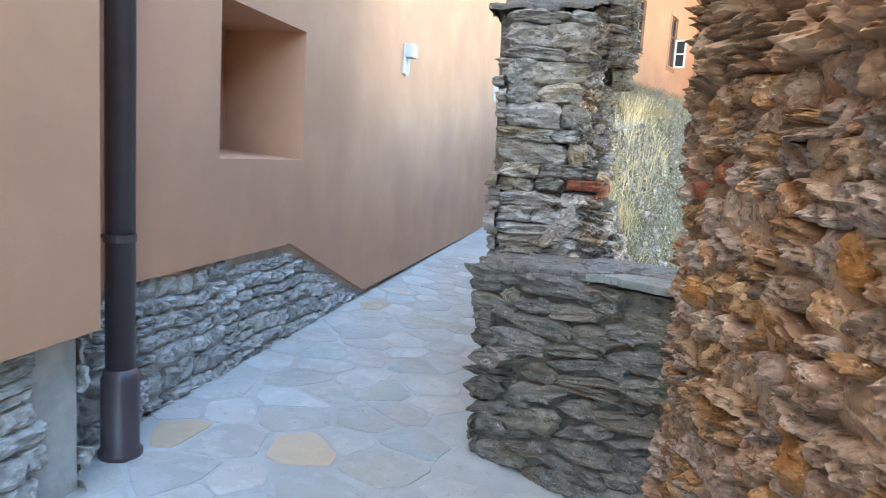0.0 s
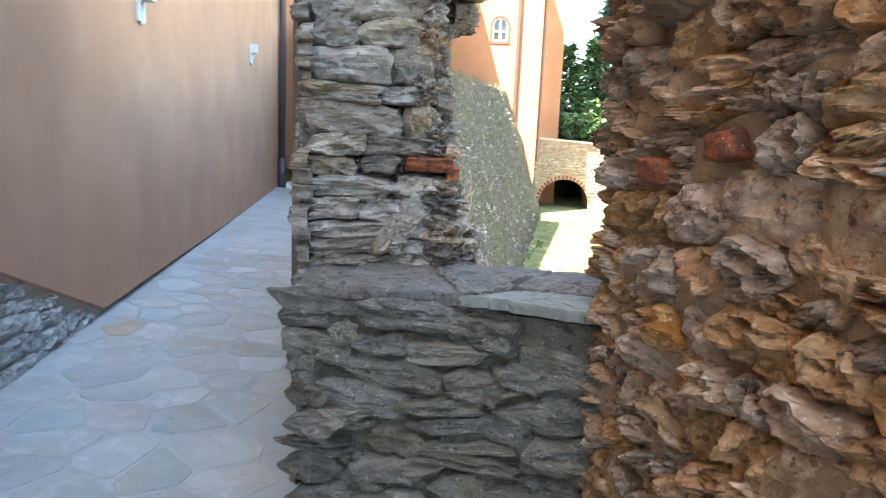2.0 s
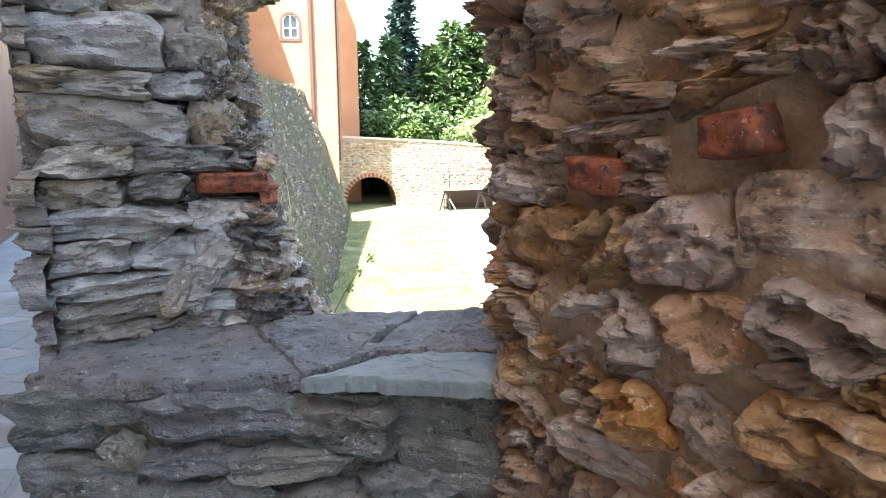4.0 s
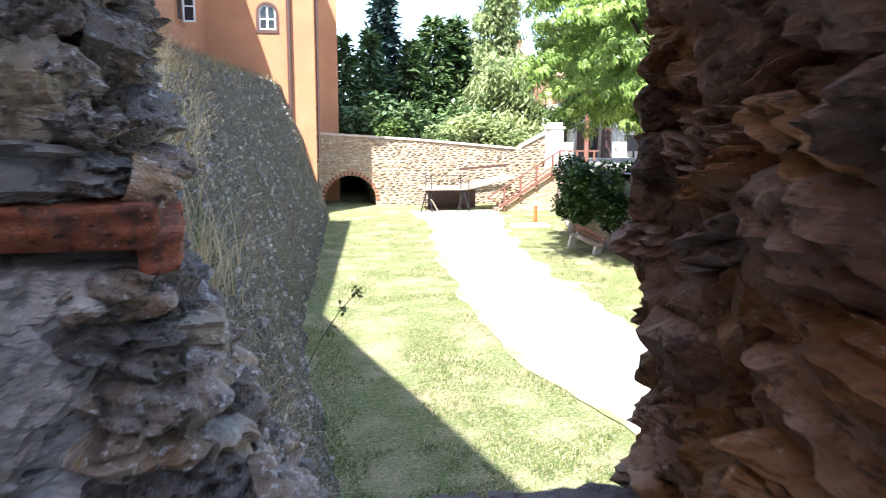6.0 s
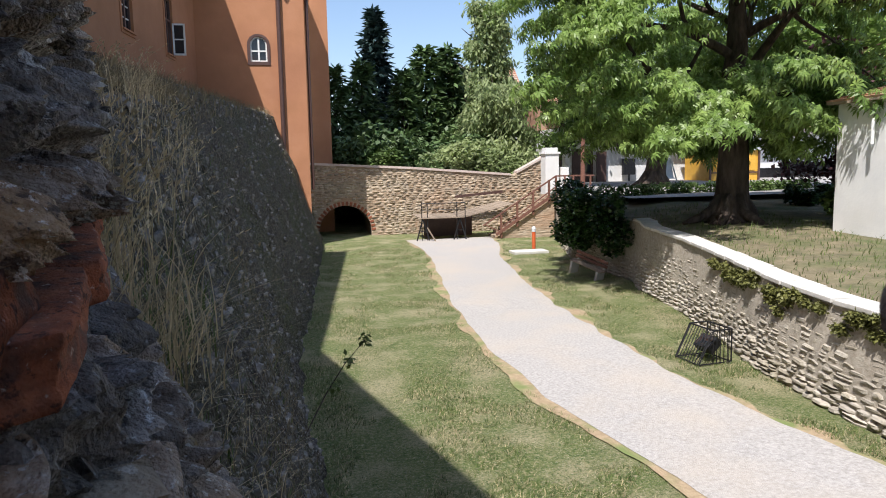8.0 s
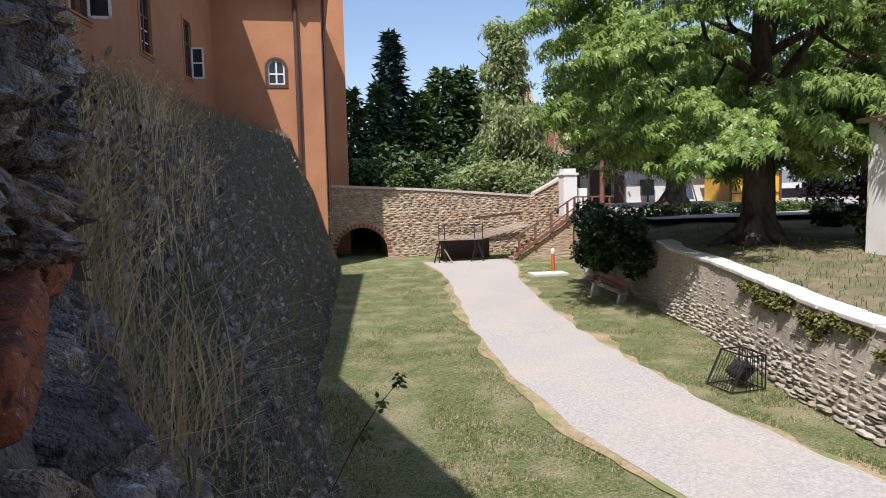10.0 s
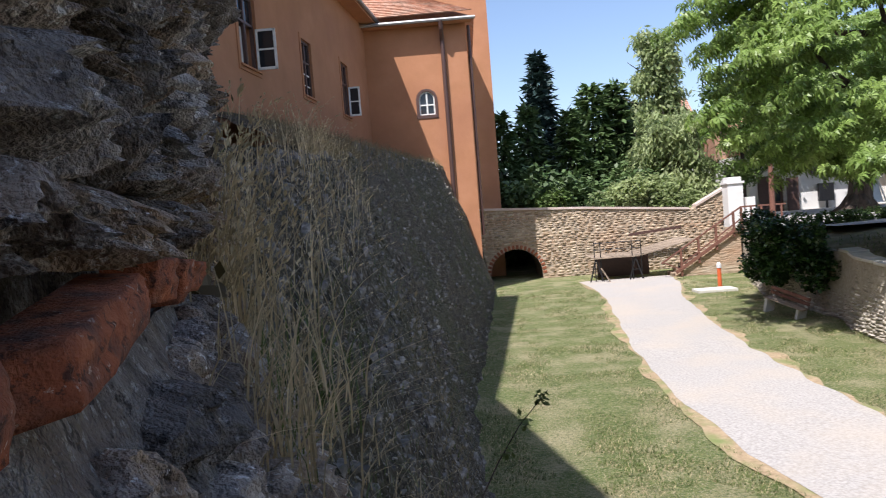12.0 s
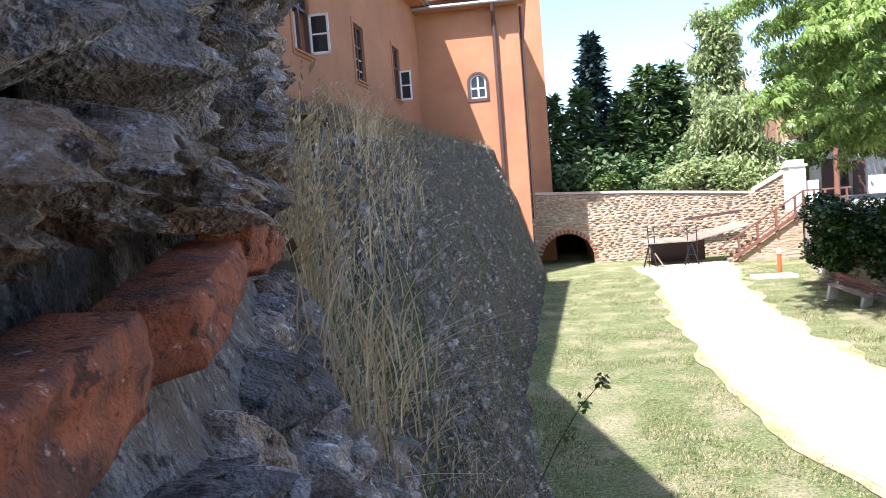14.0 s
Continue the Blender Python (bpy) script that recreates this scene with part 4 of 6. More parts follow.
lay_all = raised(brown_rows(RL, 3.0, 11), 2.15)
near_part = [s for s in lay_all if s[0] < 2.9 and 2.5 < s[1] < 5.0][:300]
rest = [s for s in lay_all if s not in near_part] + raised(brown_rows(RL, 1.5, 12), 5.15)
near_part = [(x, z, w, h, t + rng.choice((0, 0, 8, -14, 22, -20)) * (1 if w < 0.24 else 0.3)) for x, z, w, h, t in near_part]
lay_poly(wall_right, brown_stones, near_part, RIGHT, rng, depth=(0.035, 0.085), tilt=13, grow=1.2, push=0.014)
for seg in range(len(RIGHT) - 1):
    (xa, ya), (xb, yb) = RIGHT[seg], RIGHT[seg + 1]
    wl = math.dist(RIGHT[seg], RIGHT[seg + 1])
    fm = Matrix.Translation((xa, ya, 2.1)) @ Matrix.Rotation(math.atan2(yb - ya, xb - xa), 4, "Z")
    part("mortar_skin", rough_sheet("mortar_skin", MORTAR_BROWN, wl, 4.4, max(6, int(wl * 45)), 190, fm, amp=0.045, freq=8.0, bend=lambda x, z: -0.002), None, wall_right, "crumbling earthy mortar")
tagged(part("upper_stones", join_poly("upper_stones", BROWN_JOINED, brown_stones, rest, RIGHT, rng, depth=(0.04, 0.12), tilt=14, grow=1.14), wall_right), kind="stuff")
for k, (a, b) in enumerate(BRICKS_R):
    ob = new("brick", brick_meshes[k])
    ob.matrix_world = along(RIGHT, a) @ Matrix.Translation((0, 0.0, b)) @ Matrix.Rotation(radians(4 - 12 * k), 4, "Y") @ Matrix.Diagonal((0.12, 0.075, 0.075, 1))
    ob.parent = wall_right
# ragged end over the opening
for k in range(34):
    z = 3.42 + k * 0.072
    ob = new("stone", brown_stones[k % 14])
    ob.matrix_world = (Matrix.Translation((-0.095 + (0.04 if z < 3.85 else 0.0) + rng.uniform(-0.03, 0.03), 3.66 + rng.uniform(-0.04, 0.04), z)) @ Matrix.Rotation(radians(rng.uniform(-50, -25)), 4, "Z") @ Matrix.Rotation(radians(rng.uniform(-8, 8)), 4, "Y")
                       @ Matrix.Diagonal((rng.uniform(0.11, 0.19), rng.uniform(0.04, 0.085), rng.uniform(0.06, 0.11), 1)))
    ob.parent = wall_right

# sill wall
SILL_LINE = [(-1.455, 3.285), (-0.27, 3.0)]
L = poly_length(SILL_LINE)
lay_poly(sill_wall, sill_stones, [(x, z, w, h, t * 2.2 - 6) for x, z, w, h, t in raised(rubble_layout(L, 1.23, random.Random(23), row=(0.05, 0.14), length=(0.12, 0.40), wave=0.09), 2.14)], SILL_LINE, rng, depth=(0.02, 0.06), tilt=10, grow=1.14, push=0.004)
lay_poly(sill_wall, sill_stones, raised(rubble_layout(0.4, 1.2, random.Random(22), row=(0.06, 0.13), length=(0.14, 0.3)), 2.14), [(-1.415, 3.68), (-1.43, 3.32)], rng, depth=(0.015, 0.035))


def slab(name, outline, z, thick, mat, parent, seed, tilt=(0, 0), label="", cleft=0.006):
    """A cleft slab with a worn, stepped top and broken rim."""
    bm = bmesh.new()
    cx, cy = sum(p[0] for p in outline) / len(outline), sum(p[1] for p in outline) / len(outline)
    pts = []
    for (xa, ya), (xb, yb) in zip(outline, outline[1:] + outline[:1]):
        for k in range(14):
            t = k / 14
            j = 0.016 * noise.noise(Vector((xa + t * 9, ya * 7, seed))) + 0.006 * noise.noise(Vector((xa * 5 + t * 31, ya * 7, seed)))
            pts.append((xa + (xb - xa) * t + j, ya + (yb - ya) * t + j))
    rings = []
    for sc, dz in ((1.0, -thick), (1.01, -thick * 0.4), (0.985, -0.004), (0.95, 0.0), (0.9, 0.0), (0.8, 0.0), (0.7, 0.0), (0.6, 0.0), (0.5, 0.0), (0.4, 0.0), (0.3, 0.0), (0.2, 0.0), (0.1, 0.0)):
        ring = []
        for x, y in pts:
            px, py = cx + (x - cx) * sc, cy + (y - cy) * sc
            z1 = z + dz + tilt[0] * (px - cx) + tilt[1] * (py - cy) + 0.005 * noise.noise(Vector((px * 9, py * 9, seed))) + cleft * math.floor(3 * noise.noise(Vector((px * 6, py * 6, seed + 4))) + 1.2 * noise.noise(Vector((px * 17, py * 17, seed))))
            ring.append(bm.verts.new((px, py, z1)))
        rings.append(ring)
    for r0, r1 in zip(rings, rings[1:]):
        for k in range(len(pts)):
            bm.faces.new((r0[k], r0[(k + 1) % len(pts)], r1[(k + 1) % len(pts)], r1[k]))
    bm.faces.new(rings[-1])
    return part(name, bm, mat, parent, label)


SLAB_BLUE = material("blue_grey_slab", [(0.25, (0.13, 0.155, 0.15)), (0.55, (0.21, 0.24, 0.23)), (0.8, (0.30, 0.32, 0.30))], scale=5, bump=0.5, bump_scale=24, fine=0.4, stain=(0.24, 0.23, 0.17),
                     stain_scale=4, stain_amount=0.6, rough=0.65, distance=0.012, fleck=(((0.10, 0.10, 0.09), 14, 0.57, 0.66, 0.5), ((0.50, 0.51, 0.49), 60, 0.62, 0.67, 0.4)))
SLAB_GREY = material("brown_grey_slab", [(0.25, (0.10, 0.10, 0.098)), (0.55, (0.21, 0.205, 0.195)), (0.8, (0.34, 0.32, 0.29))], scale=9, bump=0.9, bump_scale=26, fine=0.6, stain=(0.22, 0.165, 0.11),
                     stain_scale=3.5, stain_amount=0.6, rough=0.8, distance=0.02, fleck=(((0.045, 0.04, 0.036), 22, 0.55, 0.62, 0.8), ((0.50, 0.49, 0.46), 50, 0.60, 0.65, 0.5)))
slab("sill_slab", [(-1.47, 3.27), (-0.98, 3.14), (-0.80, 3.16), (-0.78, 3.38), (-0.95, 3.62), (-1.46, 3.60)], 3.46, 0.05, SLAB_GREY, sill_wall, 1.0, (0.01, 0.03), "dark brown-grey slate slab")
slab("sill_slab", [(-0.79, 3.10), (-0.55, 3.03), (-0.30, 2.965), (-0.20, 2.96), (-0.18, 3.14), (-0.45, 3.215), (-0.57, 3.20)], 3.468, 0.04, SLAB_BLUE, sill_wall, 2.0, (0.0, 0.02), "smooth blue-grey slate slab", 0.003)
slab("sill_slab", [(-0.67, 3.20), (-0.56, 3.21), (-0.45, 3.225), (-0.17, 3.15), (-0.14, 3.62), (-0.42, 3.655)], 3.474, 0.06, SLAB_GREY, sill_wall, 3.0, (0.0, 0.0), "cracked grey slate slab")
slab("sill_slab", [(-0.78, 3.12), (-0.68, 3.19), (-0.43, 3.655), (-0.83, 3.66), (-0.95, 3.6)], 3.478, 0.06, SLAB_GREY, sill_wall, 4.0, (0.0, 0.01), "cracked grey slate slab")

# broken end of the outer wall
PILLAR = [(-1.48, 3.52), (-0.93, 3.71)]


def pillar_edge(z):
    return lerp_table([(3.4, 0.74), (3.6, 0.71), (3.75, 0.66), (3.9, 0.57), (4.05, 0.52), (4.2, 0.47), (4.45, 0.52), (4.9, 0.58)], z)[0]


rows, z = [], 3.44
prng = random.Random(31)
while z < 4.88:
    h = prng.uniform(0.06, 0.15)
    if 3.84 < z < 3.93:
        h = 0.085
    x, end = -0.01, pillar_edge(z + h / 2) + prng.uniform(-0.03, 0.03)
    while x < end - 0.04:
        w = min(prng.uniform(0.16, 0.42), end - x)
        if end - x - w < 0.08:
            w = end - x
        brick_here = 3.84 < z < 3.93 and x + w > end - 0.02
        if brick_here and w > 0.16:
            rows.append((x + (w - 0.14) / 2, z + h / 2, w - 0.14, h, prng.uniform(-4, 4), 0))
            x, w = x + w - 0.14, 0.14
        rows.append((x + w / 2, z + h / 2, w, h, prng.uniform(-4, 4), 1 if brick_here else 0))
        x += w + 0.004
    z += h + 0.003
rows = [r for r in rows if not r[5] and not (abs(r[1] - 3.905) < 0.035 + r[3] * 0.3 and r[0] + r[2] / 2 > 0.41)] + [(0.30, 3.895, 0.16, 0.075, -2.0, 0)]
for x, z, w, h, t, _ in rows:
    ob = new("stone", prng.choice(slate_stones))
    edge_turn = 16 if x + w / 2 > pillar_edge(z) - 0.06 else 0
    ob.matrix_world = (along([PILLAR[0], (-0.93 + 0.61, 3.71 + 0.21)], x) @ Matrix.Translation((0, 0.03, z)) @ Euler((radians(prng.uniform(-5, 5)), radians(t), radians(edge_turn + prng.uniform(-4, 4)))).to_matrix().to_4x4()
                       @ Matrix.Diagonal((w * 1.14, prng.uniform(0.05, 0.09) * 1.2, h * 1.22, 1)))
    ob.parent = wall_stub
ob = new("brick", brick_meshes[2])
ob.matrix_world = pose(-1.0, 3.705, 3.9, 0, 1, 12) @ Matrix.Diagonal((0.22, 0.10, 0.072, 1))
ob.parent = wall_stub
# ragged corner between the broken end and the outer face
z = 3.95
while z < 4.9:
    h = prng.uniform(0.05, 0.10)
    s0 = pillar_edge(z)
    a = along([PILLAR[0], (-0.32, 3.92)], s0 - 0.03).translation
    for f, back in ((0.1, 0.03), (0.6, 0.05)):
        ob = new("stone", prng.choice(dark_stones))
        ob.matrix_world = (Matrix.Translation((a.x + (-1.03 - a.x) * f, a.y + (3.80 - a.y) * f + back, z + h / 2 + prng.uniform(-0.01, 0.01))) @ Euler((radians(prng.uniform(-8, 8)), radians(prng.uniform(-9, 9)), radians(30 + 25 * f + prng.uniform(-8, 8)))).to_matrix().to_4x4()
                           @ Matrix.Diagonal((prng.uniform(0.10, 0.15), prng.uniform(0.06, 0.09), h * 1.2, 1)))
        ob.parent = wall_stub
    z += h
ob = new("stone", slate_stones[3])
ob.matrix_world = along(PILLAR, 0.40) @ Matrix.Translation((0, -0.01, 3.64)) @ Matrix.Rotation(radians(-58), 4, "Y") @ Matrix.Diagonal((0.34, 0.07, 0.15, 1))
ob.parent = wall_stub
lay_poly(wall_stub, slate_stones, raised(rubble_layout(2.4, 1.35, random.Random(33), row=(0.05, 0.12), length=(0.15, 0.4)), 3.3), [(-2.04, 5.8), (-1.49, 3.52)], rng, depth=(0.03, 0.07))
for k in range(3):
    slab("cap_slab", [(-1.6 + 0.2 * k, 3.45 + 0.07 * k), (-1.2 + 0.18 * k, 3.55 + 0.07 * k), (-1.25 + 0.15 * k, 4.0), (-1.7 + 0.2 * k, 3.9)], 4.95 + 0.02 * k, 0.04, SLAB_GREY, wall_stub, 5.0 + k)

# outer face: bricks, then big weathered stones above and broken stones below
ol = poly_length(OUTER)
for k, (s0, w, h, z0) in enumerate(((-0.05, 0.245, 0.06, 3.866), (0.205, 0.31, 0.05, 3.893), (0.525, 0.10, 0.052, 3.915), (0.66, 0.10, 0.06, 3.905), (0.85, 0.16, 0.05, 3.90))):
    ob = new("brick", brick_meshes[k % 4])
    ob.matrix_world = along(OUTER, s0 + w / 2) @ Matrix.Translation((0, 0.012, z0)) @ Euler((radians(-6 + 3 * k), radians(-5 if k < 2 else 3), radians(3 - 2 * k))).to_matrix().to_4x4() @ Matrix.Diagonal((w * 1.0, 0.055, h * 1.08, 1))
    ob.parent = wall_stub
orng = random.Random(41)
upper = raised(rubble_layout(ol, 1.15, random.Random(42), row=(0.065, 0.115), length=(0.07, 0.17), wave=0.025), 3.93)
upper = [(x, z, w, h, t * 2) for x, z, w, h, t in upper]
for u in upper[:190]:
    lean = min(0.09, max(0.0, u[1] - 3.95) * 0.25) * max(0.0, 1 - u[0] / 0.9)
    lay_poly(wall_stub, dark_stones, [u], OUTER, orng, depth=(0.035, 0.065), tilt=20, grow=0.97, push=0.022 + lean)
high = upper[190:] + raised(rubble_layout(ol, 1.3, random.Random(43), row=(0.08, 0.16), length=(0.14, 0.34)), 5.05)
tagged(part("upper_stones", join_poly("upper_stones", DARKSTONE, dark_stones, high, OUTER, orng, depth=(0.05, 0.11), tilt=12, grow=1.15), wall_stub), kind="stuff")
lower = raised(rubble_layout(1.9, 0.75, random.Random(44), row=(0.06, 0.14), length=(0.08, 0.22), wave=0.03), 3.10)
for st in lower:
    if st[1] > 3.83:
        continue
    ob = new("stone", orng.choice(dark_stones))
    out = (3.84 - st[1]) * 0.42 - 0.02
    ob.matrix_world = stone_pose(OUTER, (st[0], st[1], st[2], st[3], orng.uniform(-30, 30)), orng, (0.03, 0.06), 14, 1.2, -out + 0.012)
    ob.parent = wall_stub
for z, x, w, h in ((3.50, -0.90, 0.24, 0.10), (3.585, -0.93, 0.22, 0.09), (3.66, -0.945, 0.20, 0.085), (3.735, -0.96, 0.18, 0.08), (3.80, -0.97, 0.16, 0.07)):
    ob = new("stone", orng.choice(dark_stones))
    ob.matrix_world = pose(x, 3.70, z, orng.uniform(-8, 8), orng.uniform(-10, 10), 32 + orng.uniform(-8, 8)) @ Matrix.Diagonal((w, 0.09, h * 1.15, 1))
    ob.parent = wall_stub
bm = bmesh.new()
prev = None
for s in np.linspace(0.06, 1.9, 60):
    m = along(OUTER, float(s))
    col = []
    for i in range(14):
        z = 3.86 - i * 0.06
        out = (3.84 - z) * 0.42 - 0.012
        col.append(bm.verts.new(m @ Vector((0, -out + 0.02 * noise.noise(Vector((s * 6, z * 8, 2))), z))))
    if prev:
        for i in range(13):
            bm.faces.new((prev[i], col[i], col[i + 1], prev[i + 1]))
    prev = col
part("batter", bm, DARKSTONE, wall_stub)

# plinth of the plastered wall
m = CW @ Vector((-0.07, -0.42, 0))
q = CW @ Vector((-0.07, 4.6, 0))
PL = [(m.x, m.y), (q.x, q.y)]


def plinth_top(s):
    return lerp_table([(-0.42, 3.16), (2.27, 3.16), (4.21, 2.36), (4.6, 2.3)], s - 0.42)[0]


pl = [s for s in raised(rubble_layout(poly_length(PL), 1.0, random.Random(51), row=(0.07, 0.16), length=(0.10, 0.24), wave=0.05), 2.22) if s[1] < plinth_top(s[0]) - 0.01]
lay_poly(wall_corridor, plinth_stones, pl, PL, rng, depth=(0.03, 0.06), grow=0.98)
m = CW @ Vector((0.2, -3.0, 0))
q = CW @ Vector((0.2, -0.58, 0))
pl = raised(rubble_layout(2.34, 0.85, random.Random(52), row=(0.07, 0.16), length=(0.12, 0.34)), 2.25)
lay_poly(wall_corridor, plinth_stones, pl, [(m.x, m.y), (q.x, q.y)], rng, depth=(0.03, 0.07), grow=1.1)
pl = raised(rubble_layout(0.28, 0.9, random.Random(53), row=(0.07, 0.16), length=(0.12, 0.25)), 2.22)
m = CW @ Vector((0.2, -0.43, 0))
q = CW @ Vector((-0.08, -0.43, 0))
lay_poly(wall_corridor, plinth_stones, pl, [(m.x, m.y), (q.x, q.y)], rng, depth=(0.02, 0.04))


# flagstones
def clip(poly, a, b, c):
    out = []
    for (x0, y0), (x1, y1) in zip(poly, poly[1:] + poly[:1]):
        d0, d1 = a * x0 + b * y0 - c, a * x1 + b * y1 - c
        if d0 <= 0:
            out.append((x0, y0))
        if d0 * d1 < 0:
            t = d0 / (d0 - d1)
            out.append((x0 + (x1 - x0) * t, y0 + (y1 - y0) * t))
    return out


def flags():
    frng = random.Random(61)
    seeds = []
    for i in range(-4, 9):
        for j in range(-3, 24):
            u, v = i * 0.42 + (j % 2) * 0.2 + frng.uniform(-0.17, 0.17), j * 0.36 + frng.uniform(-0.14, 0.14)
            p = CW @ Vector((u, v, 0))
            seeds.append((p.x, p.y, u, v))
    k = 0
    for x, y, u, v in seeds:
        if not (0.02 < u < 2.35 + (1.2 if v < 1.2 else 0) and -1.0 < v < 8.2):
            continue
        if y > 2.9 and x > -1.75 - 0.24 * (y - 3.3):
            continue
        cell = [(x - 0.5, y - 0.5), (x + 0.5, y - 0.5), (x + 0.5, y + 0.5), (x - 0.5, y + 0.5)]
        for x2, y2, _, _ in seeds:
            if (x2, y2) != (x, y) and abs(x2 - x) < 1.1 and abs(y2 - y) < 1.1:
                a, b = x2 - x, y2 - y
                cell = clip(cell, a, b, (x2 * x2 + y2 * y2 - x * x - y * y) / 2)
        s = frng.uniform(0.86, 0.97)
        pts = []
        n = len(cell)
        for i in range(n):
            (xa, ya), (xb, yb) = cell[i], cell[(i + 1) % n]
            for t in (0.1, 0.5, 0.9):
                pts.append((x + (xa + (xb - xa) * t - x) * s * (1 + 0.05 * noise.noise(Vector((xa * 9, t * 5, k)))), y + (ya + (yb - ya) * t - y) * s))
        bm = bmesh.new()
        lo = [bm.verts.new((px - x, py - y, floor_z(px, py) - floor_z(x, y) - 0.01)) for px, py in pts]
        hi = [bm.verts.new(((px - x) * 0.97, (py - y) * 0.97, floor_z(px, py) - floor_z(x, y) + 0.005)) for px, py in pts]
        for i in range(len(pts)):
            bm.faces.new((lo[i], lo[(i + 1) % len(pts)], hi[(i + 1) % len(pts)], hi[i]))
        bm.faces.new(hi)
        ob = part("flagstone", bm, FLAG_OCHRE if frng.random() < 0.08 else FLAG, floor)
        ob.location = (x, y, floor_z(x, y))
        k += 1


flags()

# ---- windows of the castle ----
def casement(y0, y1, z0, z1, opened):
    """A tall window in the facade: outer frame, two upper and two lower lights; the right lower leaf may stand open."""
    w = thing("window_casement", "tall white casement window with an open leaf" if opened else "tall closed casement window with dark glass", "window", kind="structure")
    trim = bmesh.new()
    for a in ((y0 - 0.16, y0, z0 - 0.16, z1 + 0.16), (y1, y1 + 0.16, z0 - 0.16, z1 + 0.16), (y0, y1, z1, z1 + 0.16), (y0, y1, z0 - 0.16, z0)):
        box(trim, -0.01, 0.035, a[0], a[1], a[2], a[3], FW)
    part("surround", trim, FACADE, w)
    fr = bmesh.new()
    fm = BROWN_PAINT
    for a in ((y0, y0 + 0.09, z0, z1), (y1 - 0.09, y1, z0, z1), (y0, y1, z0, z0 + 0.09), (y0, y1, z1 - 0.09, z1), (y0, y1, z0 + (z1 - z0) * 0.6, z0 + (z1 - z0) * 0.6 + 0.08), ((y0 + y1) / 2 - 0.05, (y0 + y1) / 2 + 0.05, z0, z1)):
        box(fr, -0.16, -0.06, a[0], a[1], a[2], a[3], FW)
    part("frame", fr, fm, w, "dark brown outer frame")
    part("sill", box(bmesh.new(), -0.1, 0.1, y0 - 0.08, y1 + 0.08, z0 - 0.06, z0, FW), FACADE, w)
    part("pane", box(bmesh.new(), -0.13, -0.12, y0, y1, z0 + (z1 - z0) * 0.62, z1, FW), GLASS, w)
    zl = z0 + (z1 - z0) * 0.6
    if not opened:
        part("pane", box(bmesh.new(), -0.13, -0.12, y0, y1, z0, zl, FW), GLASS, w)
        br = bmesh.new()
        for k in (0.33, 0.66):
            box(br, -0.15, -0.09, y0, y1, z0 + (zl - z0) * k, z0 + (zl - z0) * k + 0.04, FW)
        part("glazing_bar", br, WHITE_PAINT, w)
    else:
        part("reveal", box(bmesh.new(), -0.34, -0.3, y0, y1, z0, zl, FW), WHITEWASH, w)
        for hinge, ang in ((y1 - 0.03, 6),):
            leaf = new("leaf")
            leaf.parent = w
            leaf.matrix_world = FW @ Matrix.Translation((0.0, hinge, z0 + 0.05)) @ Matrix.Rotation(radians(ang if hinge > (y0 + y1) / 2 else ang), 4, "Z")
            lw, lh = (y1 - y0) / 2 - 0.04, zl - z0 - 0.08
            bm = bmesh.new()
            for a in ((0, 0.07, 0, lh), (lw - 0.07, lw, 0, lh), (0, lw, 0, 0.08), (0, lw, lh - 0.07, lh), (0, lw, lh * 0.5 - 0.025, lh * 0.5 + 0.025)):
                box(bm, a[0], a[1], -0.025, 0.025, a[2], a[3])
            me = finish(bm, "leaf_frame", WHITE_PAINT)
            o = new("leaf_frame", me)
            o.parent = leaf
            o2 = new("leaf_pane", finish(box(bmesh.new(), 0.05, lw - 0.05, -0.006, 0.006, 0.05, lh - 0.05), "leaf_pane", GLASS))
            o2.parent = leaf
    part("back", box(bmesh.new(), -0.42, -0.36, y0 - 0.1, y1 + 0.1, z0 - 0.1, z1 + 0.1, FW), DARK, w)
    return w


for h, op in zip(HOLES, (True, False, True)):
    casement(h[0], h[1], h[2], h[3], op)

aw = thing("window_arched", "small arched window with white frame and closed shutters", "window", kind="structure")
x0, x1, z0, z1 = -2.66, -1.86, 9.18, 10.0


def arch_pts(x0, x1, zs, rise, n=9):
    return [((x0 + x1) / 2 + (x1 - x0) / 2 * math.cos(a), zs + rise * math.sin(a)) for a in np.linspace(0, math.pi, n)]


def arch_ring(outer, inner, y0, y1):
    bm = bmesh.new()
    o0, i0 = [bm.verts.new((x, y0, z)) for x, z in outer], [bm.verts.new((x, y0, z)) for x, z in inner]
    o1, i1 = [bm.verts.new((x, y1, z)) for x, z in outer], [bm.verts.new((x, y1, z)) for x, z in inner]
    n = len(outer)
    for k in range(n):
        j = (k + 1) % n
        bm.faces.new((o0[k], o0[j], i0[j], i0[k]))
        bm.faces.new((o1[k], i1[k], i1[j], o1[j]))
        bm.faces.new((o0[k], o1[k], o1[j], o0[j]))
        bm.faces.new((i0[k], i0[j], i1[j], i1[k]))
    return bm


